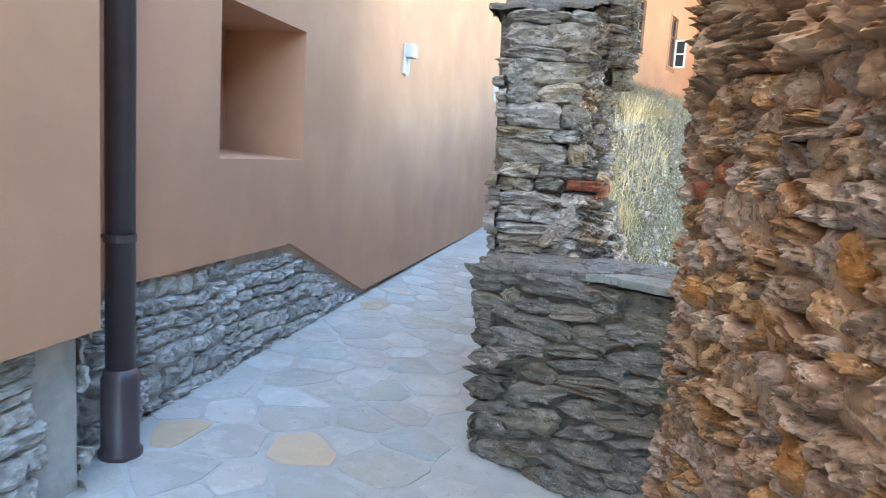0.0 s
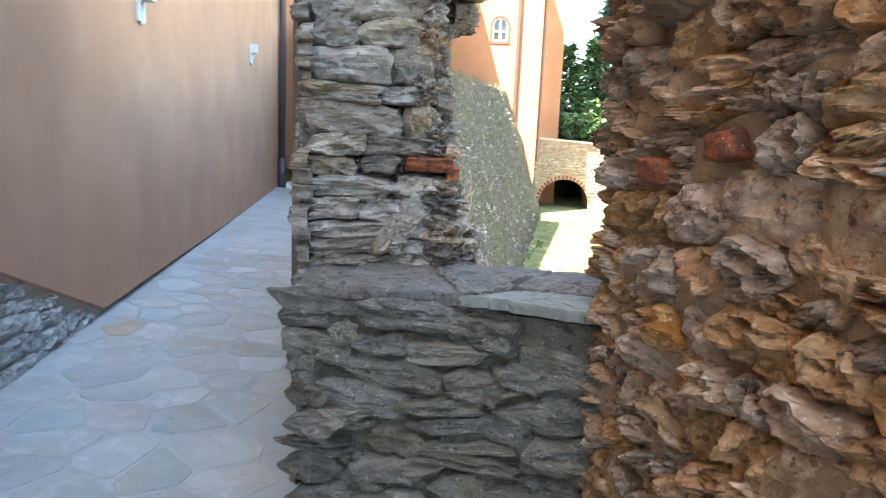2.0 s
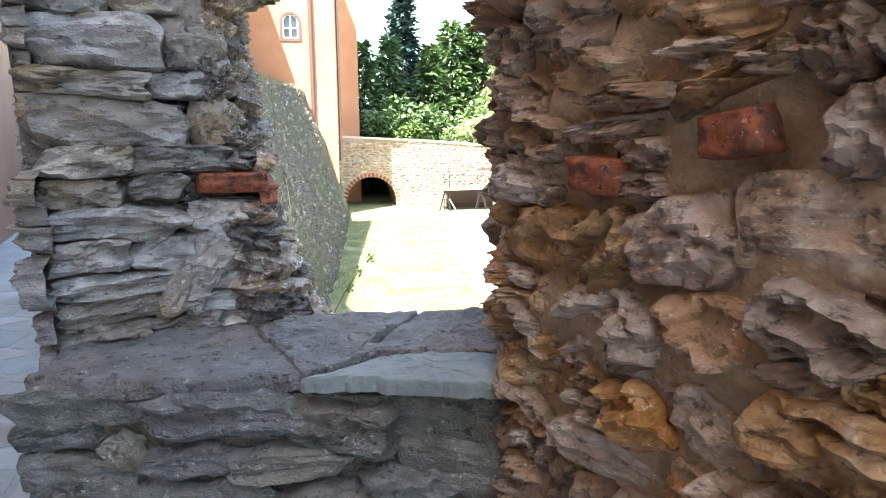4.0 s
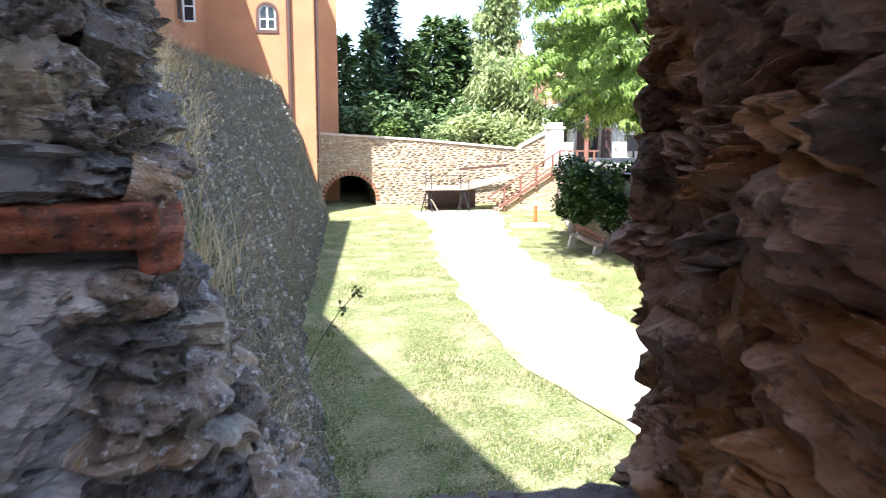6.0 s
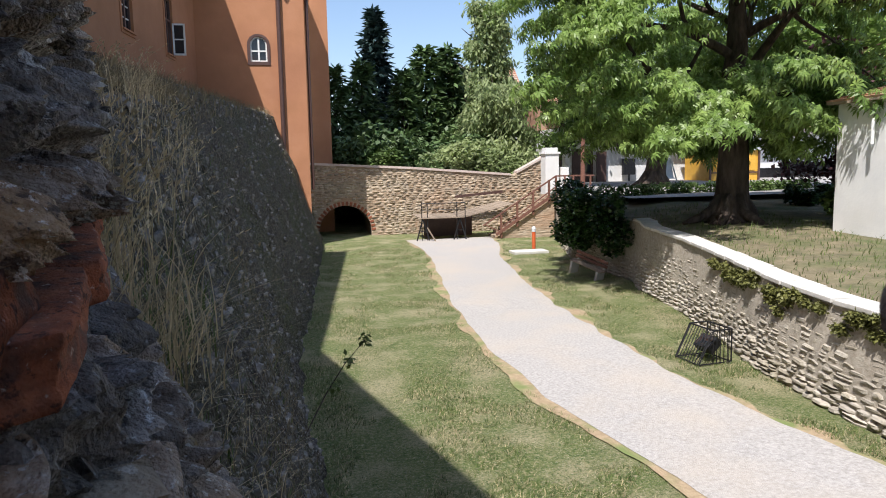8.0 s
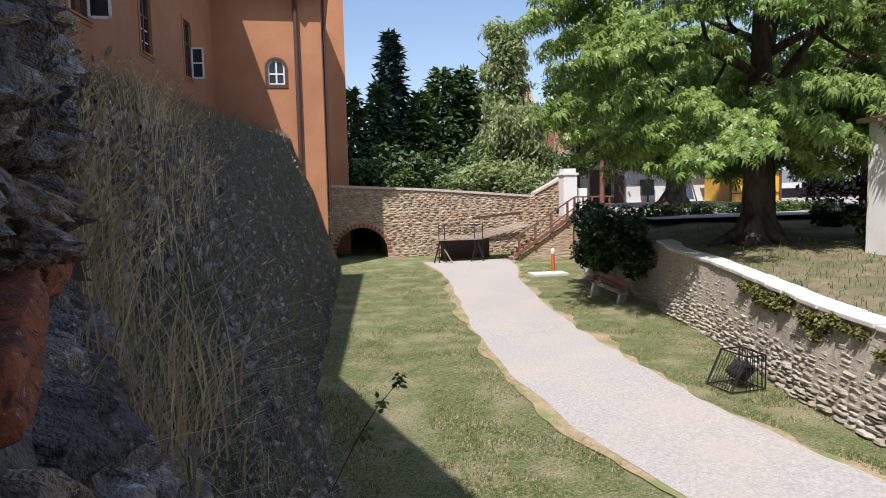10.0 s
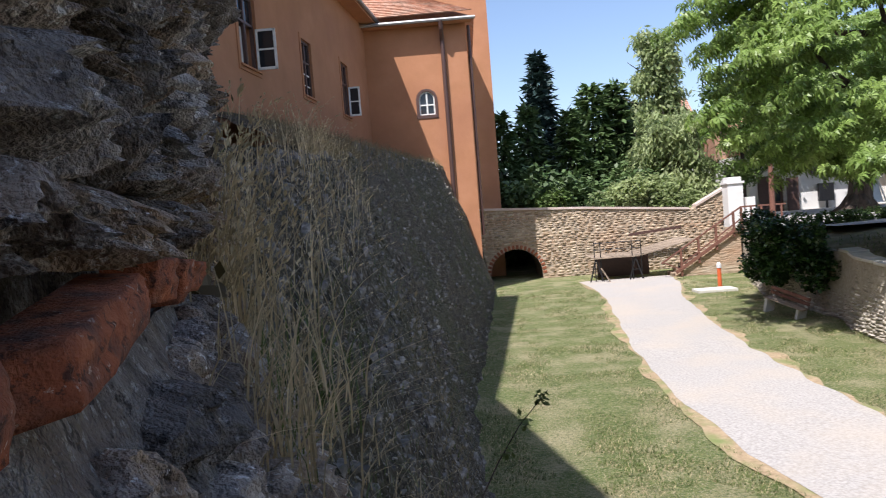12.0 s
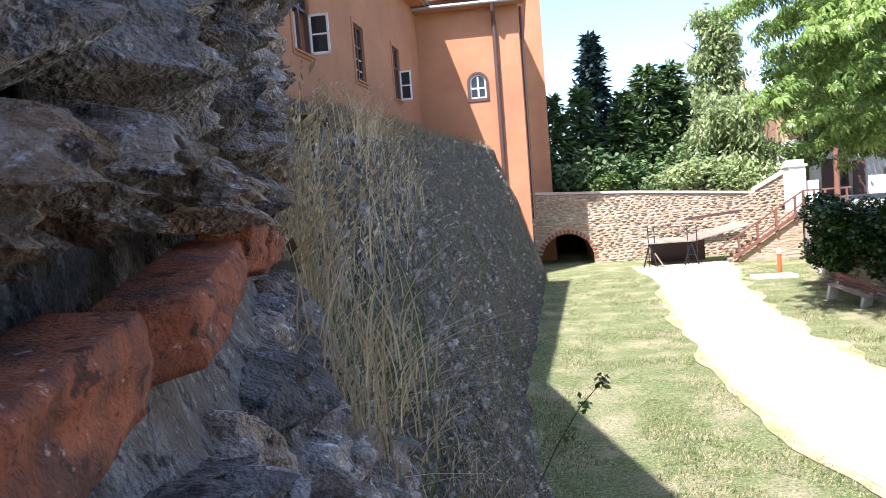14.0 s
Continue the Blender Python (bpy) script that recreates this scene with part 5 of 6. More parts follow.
out = [(x0 - 0.14, z0 - 0.16), (x1 + 0.14, z0 - 0.16)] + arch_pts(x0 - 0.14, x1 + 0.14, z1, 0.5)
inn = [(x0, z0), (x1, z0)] + arch_pts(x0, x1, z1, 0.38)
part("surround", arch_ring(out, inn, 38.96, 39.02), BROWN_PAINT, aw, "dark brown surround")
inn2 = [(x0 + 0.07, z0 + 0.07), (x1 - 0.07, z0 + 0.07)] + arch_pts(x0 + 0.07, x1 - 0.07, z1, 0.31)
part("frame", arch_ring(inn, inn2, 39.05, 39.12), WHITE_PAINT, aw)
part("mullion", bx(-2.30, -2.22, 39.04, 39.1, z0, z1 + 0.30), WHITE_PAINT, aw)
part("transom", bx(x0, x1, 39.045, 39.095, 9.66, 9.73), WHITE_PAINT, aw)
bm = bmesh.new()
bm.faces.new([bm.verts.new((x, 39.13, z)) for x, z in inn])
part("pane", bm, GLASS, aw)
bm = bmesh.new()
bm.faces.new([bm.verts.new((x, 39.29, z)) for x, z in inn])
part("back", bm, DARK, aw)

# ---- passage: downpipe, wall boxes ----
dp = thing("downpipe", "dark brown-violet rainwater downpipe with a cast boot", "downpipe")
p0 = CW @ Vector((0.13, -0.04, 0))
part("pipe", tube([(p0.x, p0.y, 2.7), (p0.x, p0.y, 13.0)], 0.075, 20), PIPE, dp, smooth=True)
part("boot", tube([(p0.x, p0.y, 2.30), (p0.x, p0.y, 2.34), (p0.x, p0.y, 2.36), (p0.x, p0.y, 2.74), (p0.x, p0.y, 2.80)], [0.115, 0.115, 0.098, 0.098, 0.078], 20), PIPE, dp, "wider cast iron boot", True)
for z in (3.50, 6.2, 9.0):
    br = part("bracket", tube([(p0.x, p0.y, z - 0.02), (p0.x, p0.y, z + 0.02)], 0.082, 20), PIPE, dp)
    q = CW @ Vector((0.02, -0.04, z))
    part("bracket_pin", beam((p0.x, p0.y, z), q, 0.02), PIPE, br)
dp2 = thing("downpipe", "dark brown downpipe at the end of the passage wall", "downpipe")
p1 = CW @ Vector((0.12, 17.0, 0))
part("pipe", tube([(p1.x, p1.y, 2.4), (p1.x, p1.y, 13.0)], 0.09, 12), PIPE, dp2, smooth=True)
part("boot", tube([(p1.x, p1.y, 2.36), (p1.x, p1.y, 3.3)], 0.11, 12), PIPE, dp2, smooth=True)


def wall_box(s, z, w, h, label):
    t = thing("wall_light", label, "wall light")
    part("backplate", box(bmesh.new(), 0.001, 0.03, s - w / 2, s + w / 2, z - h / 2, z + h / 2, CW, 0.006), PLASTIC_GREY, t)
    part("housing", box(bmesh.new(), 0.03, 0.13, s - w / 2 * 0.9, s + w / 2 * 0.9, z + h * 0.05, z + h / 2, CW, 0.012), PLASTIC_GREY, t)
    part("conduit", tube([CW @ Vector((0.02, s, z - h / 2 - 0.02)), CW @ Vector((0.05, s, z))], 0.02, 8), PLASTIC_GREY, t)


wall_box(5.39, 5.175, 0.24, 0.37, "grey plastic outdoor light on the plaster wall")
wall_box(12.4, 5.45, 0.24, 0.37, "grey plastic outdoor light farther along the wall")

# ---- retaining wall stones and coping ----
rr = random.Random(71)
FOOT = [(f, y) for y, f, t, z in RETAIN if y >= 4][::-1]
TOPZ = [(y, z) for y, f, t, z in RETAIN]
rl = rubble_layout(poly_length(FOOT), 2.3, random.Random(72), row=(0.07, 0.17), length=(0.18, 0.55), wave=0.03)


def retain_pose(st):
    m = along(FOOT, st[0])
    y = m.translation.y
    zt = lerp_table(TOPZ, y)[0]
    if st[1] > zt - 0.04:
        return None
    return (m @ Matrix.Translation((0, 0.35 * (st[1] / zt) * 0.9, st[1])) @ Euler((radians(-9 + rr.uniform(-4, 4)), radians(st[4] * 0.6), radians(rr.uniform(-4, 4)))).to_matrix().to_4x4()
            @ Matrix.Diagonal((st[2] * 1.05, rr.uniform(0.05, 0.1), st[3] * 1.05, 1)))


pale_stones = [stone_mesh("pale_stone", material("pale_wall_stone", [(0.25, (0.30, 0.26, 0.205)), (0.5, (0.44, 0.40, 0.335)), (0.75, (0.58, 0.54, 0.47))], scale=4, bump=0.6, bump_scale=14,
                          stain=(0.24, 0.20, 0.12), stain_scale=1.5, stain_amount=0.5, vary=0.22, rough=0.95, distance=0.03), 4, 3, 600 + i) for i in range(1)]
pale_stones += [stone_mesh("pale_stone", pale_stones[0].materials[0], 4, 3, 601 + i) for i in range(8)]
count, vv, ff = 0, [], []
for st in rl:
    m = retain_pose(st)
    if m is None:
        continue
    y = m.translation.y
    me = rr.choice(pale_stones)
    if 10.5 < y < 19 and count < 300 and st[1] > 0.3:
        ob = new("stone", me)
        ob.matrix_world = m
        ob.parent = retaining_wall
        count += 1
    else:
        k = len(vv)
        vv += [m @ v.co for v in me.vertices]
        ff += [tuple(i + k for i in p.vertices) for p in me.polygons]
tagged(part("far_stones", mesh_of("far_stones", vv, ff, PALE_JOINED), retaining_wall), kind="stuff")
y = 5.0
while y < 24:
    w = rr.uniform(0.5, 1.0)
    f, t, z = lerp_table(RETAIN, y + w / 2)
    f2, t2, z2 = lerp_table(RETAIN, y + w)
    f1, t1, z1 = lerp_table(RETAIN, y)
    yaw = math.atan2(t2 - t1, w)
    m = Matrix.Translation((t + 0.2, y + w / 2, z + 0.04)) @ Euler((math.atan2(z2 - z1, w) + radians(rr.uniform(-1, 1)), radians(rr.uniform(-2, 2)), -yaw)).to_matrix().to_4x4()
    part("coping_stone", box(bmesh.new(), -0.27, 0.27, -w / 2 + 0.01, w / 2 - 0.01, -0.03, 0.05, m, 0.015), CONCRETE, retaining_wall)
    y += w


# ---- stage, steps and rail below the gate ----
stage = thing("wooden_ramp", "weathered wooden platform and ramp on trestles against the bridge", "platform")
for i in range(10):
    part("plank", bx(5.6 + 0.235 * i, 5.6 + 0.235 * i + 0.225, 39.0, 42.2, 1.20, 1.25), WOOD, stage)
for i in range(14):
    x = 7.96 + 0.20 * i
    z = 1.22 + 0.045 * i
    part("plank", box(bmesh.new(), 0, 0.19, 0, 2.9, -0.02, 0.03, Matrix.Translation((x, 39.1, z)) @ Matrix.Rotation(radians(-12), 4, "Y")), WOOD, stage)
for x in (5.7, 7.7):
    for dx in (-0.35, 0.35):
        part("trestle_leg", beam((x + dx, 39.05, 0.0), (x, 39.1, 1.2), 0.06), IRON, stage)
    part("trestle_bar", beam((x - 0.2, 39.08, 0.55), (x + 0.2, 39.08, 0.55), 0.04), IRON, stage)
for x in (5.65, 5.95, 7.55, 8.0):
    part("rail_post", tube([(x, 39.1, 0.0), (x, 39.1, 2.05)], 0.025, 6), IRON, stage)
part("rail", tube([(5.65, 39.1, 2.0), (8.0, 39.1, 2.0)], 0.025, 6), IRON, stage)
part("rail", tube([(5.65, 39.1, 1.65), (8.0, 39.1, 1.65)], 0.02, 6), IRON, stage)
part("loose_plank", beam((6.3, 38.7, 0.02), (5.9, 38.9, 0.75), 0.12, 0.04), WOOD, stage)
part("beam", beam((8.3, 42.8, 2.15), (11.2, 42.8, 2.38), 0.14), BROWN_PAINT, stage)
part("skirt", bx(6.2, 9.0, 41.6, 41.7, 0.0, 1.15), BROWN_PAINT, stage, "dark boarding under the platform")

steps = thing("stone_steps", "rough stone stairs climbing to the gate", "stairs")
for i in range(12):
    x = 9.6 + 0.28 * i
    part("step", bx(x, 12.95, 38.85 + 0.0, 40.3, 0.19 * i - 0.02, 0.19 * (i + 1), bevel=0.02), STONEWALL, steps)
rail = thing("stair_railing", "red-brown wooden stair railing with square posts", "railing")
pts = [(9.9, 0.25), (10.8, 0.85), (11.7, 1.45), (12.6, 2.05), (13.0, 2.27)]
for x, z in pts:
    part("post", bx(x - 0.05, x + 0.05, 38.72, 38.82, z - 0.2, z + 1.05), WOOD_RED, rail)
part("handrail", beam((8.9, 38.77, 0.75), (13.0, 38.77, 3.3), 0.09, 0.07), WOOD_RED, rail)
part("mid_rail", beam((9.9, 38.77, 0.62), (13.0, 38.77, 2.72), 0.06), WOOD_RED, rail)
part("stringer", beam((9.6, 38.7, 0.25), (13.0, 38.7, 2.4), 0.05, 0.16), WOOD_RED, rail)
part("brace", beam((9.0, 38.77, 0.8), (9.95, 38.77, 0.35), 0.06), WOOD_RED, rail)
for i in range(5):
    x = 13.0 + 0.45 * i
    part("post", bx(x - 0.04, x + 0.04, 38.7 - 0.1 * i, 38.78 - 0.1 * i, 2.2, 3.3), WOOD_RED, rail)
part("handrail", beam((13.0, 38.75, 3.3), (15.0, 38.3, 3.3), 0.08), WOOD_RED, rail)

gate_post = thing("gate_pillar", "whitewashed masonry gate pillar with a stepped cap", "pillar")
part("shaft", bx(13.08, 13.88, 40.6, 41.4, 2.1, 4.5, bevel=0.02), WHITEWASH, gate_post)
part("cap", bx(13.01, 13.95, 40.53, 41.47, 4.5, 4.62, bevel=0.02), WHITEWASH, gate_post)
part("cap_top", bx(13.13, 13.83, 40.65, 41.35, 4.62, 4.86, bevel=0.03), WHITEWASH, gate_post)
part("low_pier", bx(14.03, 14.48, 40.6, 41.4, 2.1, 3.75, bevel=0.02), WHITEWASH, gate_post)

lamp = thing("street_lamp", "lantern on a red-brown wooden post", "street lamp", pose(13.36, 36, 2.35))
part("post", tube([(0, 0, 0), (0, 0, 2.9)], [0.13, 0.10], 12), WOOD_RED, lamp)
part("collar", tube([(0, 0, 2.88), (0, 0, 2.98)], 0.14, 12), IRON, lamp)
lan = part("lantern", tube([(0, 0, 2.98), (0, 0, 3.0), (0, 0, 3.45)], [0.12, 0.14, 0.27], 6), GLASS, lamp)
part("lantern_roof", tube([(0, 0, 3.45), (0, 0, 3.5), (0, 0, 3.66), (0, 0, 3.76)], [0.33, 0.30, 0.12, 0.03], 6), IRON, lan)
for k in range(6):
    a = k * math.tau / 6
    part("lantern_bar", beam((0.125 * math.cos(a), 0.125 * math.sin(a), 2.98), (0.28 * math.cos(a), 0.28 * math.sin(a), 3.46), 0.025), IRON, lan)

hyd = thing("marker_post", "short orange-red post with a pale cap", "post", pose(9.85, 33.4, -0.12))
part("shaft", tube([(0, 0, 0), (0, 0, 1.0)], 0.085, 12), ORANGE, hyd)
part("cap", tube([(0, 0, 1.0), (0, 0, 1.15), (0, 0, 1.25)], [0.10, 0.10, 0.04], 12), PLASTIC_GREY, hyd)
cs = thing("concrete_slab", "flat pale concrete cover slab in the grass", "slab")
part("slab", bx(8.55, 10.15, 32.2, 33.1, 0.0, 0.12, bevel=0.02), CONCRETE, cs)

bench = thing("garden_bench", "tilted wooden garden bench with concrete ends by the ivy", "bench", pose(8.95, 25.4, 0.1, 0, 14, -62) @ Matrix.Diagonal((0.72, 0.8, 0.85, 1)))
for x in (-0.8, 0.75):
    e = part("end", box(bmesh.new(), x - 0.06, x + 0.06, -0.25, 0.2, -0.1, 0.42, None, 0.02), CONCRETE, bench)
    part("back_end", box(bmesh.new(), x - 0.05, x + 0.05, 0.18, 0.28, -0.1, 0.85, None, 0.02), CONCRETE, bench)
for k in range(3):
    part("seat_slat", bx(-0.95, 0.95, -0.24 + 0.15 * k, -0.11 + 0.15 * k, 0.42, 0.46), WOOD, bench)
for k in range(2):
    part("back_slat", bx(-0.95, 0.95, 0.14, 0.18, 0.56 + 0.17 * k, 0.68 + 0.17 * k), WOOD_RED, bench)

cage = thing("floodlight_cage", "ground floodlight inside a black barred cage", "floodlight", pose(7.13, 15.42, 0.03, 0, 0, 6))
w, d, h = 0.38, 0.36, 0.66
for p, q in (((-w, -d, 0), (w, -d, 0)), ((w, -d, 0), (w, d, 0)), ((w, d, 0), (-w, d, 0)), ((-w, d, 0), (-w, -d, 0)), ((-0.05, -d, h), (w, -d, h)), ((w, -d, h), (w, d, h)), ((-0.05, d, h), (w, d, h)), ((-0.05, -d, h), (-0.05, d, h)),
             ((w, -d, 0), (w, -d, h)), ((w, d, 0), (w, d, h)), ((-w, -d, 0), (-0.05, -d, h)), ((-w, d, 0), (-0.05, d, h))):
    part("bar", tube([p, q], 0.016, 6), IRON, cage)
for k in range(6):
    x = -0.05 + 0.085 * k
    part("bar", tube([(x, -d, 0), (x, -d, h)], 0.009, 5), IRON, cage)
for k in range(5):
    y = -d + 0.14 * (k + 0.5)
    part("bar", tube([(w, y, 0), (w, y, h)], 0.009, 5), IRON, cage)
for k in range(9):
    y = -d + 0.08 * (k + 0.5)
    part("bar", tube([(-w, y, 0.02), (-0.05, y, h)], 0.009, 5), IRON, cage)
fl = part("lamp_body", box(bmesh.new(), -0.16, 0.16, -0.22, 0.22, -0.1, 0.1, pose(0.1, 0, 0.3, 0, -40, 0), 0.03), IRON, cage)
part("lamp_glass", box(bmesh.new(), -0.13, 0.13, -0.18, 0.18, 0.101, 0.112, pose(0.1, 0, 0.3, 0, -40, 0)), GLASS, fl)

# ---- houses on the terrace ----
def tiled_roof(name, parent, p00, p10, p11, p01, rows, cols, label="", mat=None):
    """Roof plane with overlapping tiles as one mesh of many small pieces."""
    p00, p10, p11, p01 = map(Vector, (p00, p10, p11, p01))
    nrm = (p10 - p00).cross(p01 - p00).normalized()
    verts, faces = [], []
    trng = random.Random(rows * 7 + cols)
    for j in range(rows):
        for i in range(cols):
            def at(u, v, e):
                a = p00.lerp(p10, u)
                b = p01.lerp(p11, u)
                return a.lerp(b, v) + nrm * e
            e0 = 0.05 + trng.uniform(0, 0.012)
            u0, u1, v0, v1 = (i + 0.02) / cols, (i + 0.98) / cols, j / rows, (j + 1.12) / rows
            k = len(verts)
            verts += [at(u0, v0, e0), at(u1, v0, e0), at(u1, v1, 0.012), at(u0, v1, 0.012), at(u0, v0, 0), at(u1, v0, 0)]
            faces += [(k, k + 1, k + 2, k + 3), (k + 4, k + 5, k + 1, k)]
    me = mesh_of(name, verts, faces, mat or TILE)
    o = part(name, me, None, parent, label)
    return tagged(o, kind="stuff")


tiled_roof("roof_tiles", castle_wing, (-6.2, 38.36, 14.05), (0.32, 38.36, 14.05), (-3.1, 46.0, 17.45), (-4.9, 42.6, 17.45), 22, 34)

wh = thing("white_cottage", "small whitewashed house with a clay tile roof", "house")
part("wall", bx(13.15, 19.0, 8.0, 19.0, 1.5, 5.45), WHITEWASH, wh)
part("plinth", bx(13.05, 19.0, 7.9, 19.05, 1.5, 2.0), CONCRETE, wh)
tiled_roof("roof", wh, (12.95, 19.2, 5.42), (12.95, 7.5, 5.42), (16.0, 10.5, 6.5), (16.0, 16.0, 6.5), 14, 40, "weathered orange clay tiles")
tiled_roof("roof", wh, (19.4, 19.2, 5.42), (12.95, 19.2, 5.42), (16.0, 16.0, 6.5), (16.0, 16.0, 6.5), 14, 24)
part("eave_board", bx(12.95, 19.4, 7.5, 19.2, 5.36, 5.42), WOOD, wh)
win = part("window", bx(13.10, 13.2, 15.6, 16.5, 3.1, 4.3), BROWN_PAINT, wh)
part("pane", bx(13.07, 13.1, 15.68, 16.42, 3.18, 4.22), GLASS, win)
part("vent_pipe", tube([(13.0, 17.6, 4.95), (12.9, 17.6, 4.9), (12.9, 17.6, 4.3)], 0.04, 8), WHITE_PAINT, wh)

lb = thing("white_building", "long low white building with dark openings and a tile roof", "house")
part("wall", bx(17.2, 52, 48, 58, 2.2, 6.4), WHITEWASH, lb)
part("plinth", bx(30.2, 52, 47.9, 48.05, 2.2, 3.35), IRON, lb, "dark grey painted plinth")
tiled_roof("roof", lb, (16.8, 46.8, 6.1), (52, 46.8, 6.1), (52, 53, 10.0), (16.8, 53, 10.0), 20, 110, "faded red clay tile roof")
part("roof_back", bx(17.0, 52, 53, 58.5, 6.3, 9.9), TILE, lb)
dr = part("door", bx(17.7, 19.2, 47.9, 48.1, 2.5, 4.9), BROWN_PAINT, lb, "dark double door standing open")
part("door_glass", bx(18.6, 19.0, 47.85, 47.9, 3.3, 4.6), GLASS, dr)
part("door_leaf", bx(19.3, 20.0, 47.5, 47.6, 2.5, 4.7), BROWN_PAINT, lb)
for a, b, c, d in ((20.9, 21.6, 4.8, 5.9), (22.4, 23.2, 4.8, 5.9), (26.0, 27.3, 4.6, 5.8)):
    wd = part("window", bx(a, b, 47.88, 48.05, c, d), BROWN_PAINT, lb)
    part("pane", bx(a + 0.09, b - 0.09, 47.84, 47.88, c + 0.09, d - 0.09), GLASS, wd)
nb = thing("notice_board", "dark framed notice board on the white wall", "notice board")
part("panel", bx(21.3, 22.2, 47.6, 47.85, 3.1, 4.2), IRON, nb)
part("post", bx(21.7, 21.8, 47.6, 47.7, 2.4, 3.1), IRON, nb)
bnk = thing("dark_bench", "long dark bench against the white building", "bench")
part("seat", bx(33.0, 39.5, 46.2, 46.9, 3.0, 3.1), IRON, bnk)
for x in (33.3, 36.2, 39.2):
    part("leg", bx(x, x + 0.12, 46.3, 46.8, 2.4, 3.0), IRON, bnk)
part("back", bx(33.0, 39.5, 46.85, 46.92, 3.2, 3.75), IRON, bnk)
bar = thing("barrier_post", "thin white painted post by the bench", "post")
part("shaft", tube([(35.6, 43.0, 2.4), (35.9, 43.0, 4.6)], 0.06, 8), WHITE_PAINT, bar)

booth = thing("yellow_booth", "yellow painted market booth with dark corner posts", "kiosk")
part("body", bx(25.6, 29.2, 44.0, 47.0, 2.45, 4.6), YELLOW, booth)
for x in (25.6, 27.4, 29.15):
    part("corner_post", bx(x - 0.06, x + 0.06, 43.9, 44.0, 2.45, 4.65), BROWN_PAINT, booth)
for x in (25.9, 27.9):
    part("shutter", bx(x, x + 0.95, 43.94, 43.99, 3.3, 4.3), YELLOW, booth)
    part("rail", bx(x - 0.2, x + 1.2, 43.92, 43.97, 3.12, 3.2), BROWN_PAINT, booth)
part("fascia", bx(25.4, 29.4, 43.8, 43.9, 4.6, 4.95), PLASTIC_GREY, booth, "pale grey sign board")
part("roof", bx(25.3, 29.5, 43.7, 47.2, 4.95, 5.1), BROWN_PAINT, booth)
for k, x in enumerate((25.8, 27.9)):
    part("sign_mark", bx(x, x + 0.8, 43.775, 43.8, 4.7, 4.85), BROWN_PAINT, booth)
ab = thing("sandwich_board", "white A-frame sign board standing on the yard", "sign board", pose(21.6, 42.4, 2.58, 0, 0, 20))
for s in (-1, 1):
    for x in (-0.5, 0.5):
        part("leg", beam((x, s * 0.45, 0), (x * 0.55, 0, 1.75), 0.07), WHITE_PAINT, ab)
    part("panel", box(bmesh.new(), -0.36, 0.36, -0.015, 0.015, 0.25, 1.55, pose(0, s * 0.33, 0.08, s * 14.5, 0, 0)), PLASTIC_GREY, ab)
    part("cross_bar", beam((-0.45, s * 0.36, 0.35), (0.45, s * 0.36, 0.35), 0.05), WHITE_PAINT, ab)
far_roof = thing("distant_house", "distant house with a red tile roof behind the trees", "house")
part("wall", bx(17, 24, 78, 86, 2, 11), WHITEWASH, far_roof)
tiled_roof("roof", far_roof, (16.5, 77.5, 11), (24.5, 77.5, 11), (24.5, 82, 15), (16.5, 82, 15), 16, 30)

# ---- trees ----
def limb(bm, p, d, length, r, depth, rng, tips):
    """A tapering, wandering limb with side limbs."""
    pts, rad = [Vector(p)], [r]
    d = Vector(d).normalized()
    n = 5
    for i in range(n):
        d = (d + Vector((rng.gauss(0, 0.16), rng.gauss(0, 0.16), rng.gauss(0.03, 0.1)))).normalized()
        pts.append(pts[-1] + d * length / n)
        rad.append(r * (1 - 0.72 * (i + 1) / n))
    tube(pts, rad, 7 if r > 0.1 else 5, bm)
    tips.append(pts[-1])
    if depth:
        for k in range(3):
            i = rng.randint(2, n)
            a = rng.uniform(0, math.tau)
            side = (d.orthogonal().normalized() * math.cos(a) + d.cross(d.orthogonal()).normalized() * math.sin(a))
            limb(bm, pts[i], d * 0.55 + side * 0.8 + Vector((0, 0, 0.12)), length * rng.uniform(0.5, 0.75), rad[i] * 0.75, depth - 1, rng, tips)


def palmate_mesh(name, mat, spots, size, rng):
    """Chestnut leaves: fans of seven drooping leaflets. spots: place and the way out of the crown."""
    verts, faces = [], []
    for c, out in spots:
        s = size * rng.uniform(0.65, 1.3)
        az = rng.uniform(0, math.tau)
        up = (out * 0.7 + Vector((rng.gauss(0, 0.4), rng.gauss(0, 0.4), 0.8))).normalized()
        x = up.orthogonal().normalized()
        y = up.cross(x)
        for k in range(7):
            a = az + (k - 3) * 0.72
            ln = s * (1.0 - 0.09 * abs(k - 3))
            d = x * math.cos(a) + y * math.sin(a)
            side = up.cross(d).normalized()
            tip = c + d * ln * 0.9 - up * ln * 0.55 - Vector((0, 0, ln * 0.2))
            mid = c + d * ln * 0.62 - up * ln * 0.12
            i = len(verts)
            verts += [c, mid + side * ln * 0.16, tip, mid - side * ln * 0.16]
            faces.append((i, i + 1, i + 2, i + 3))
    return mesh_of(name, verts, faces, mat)


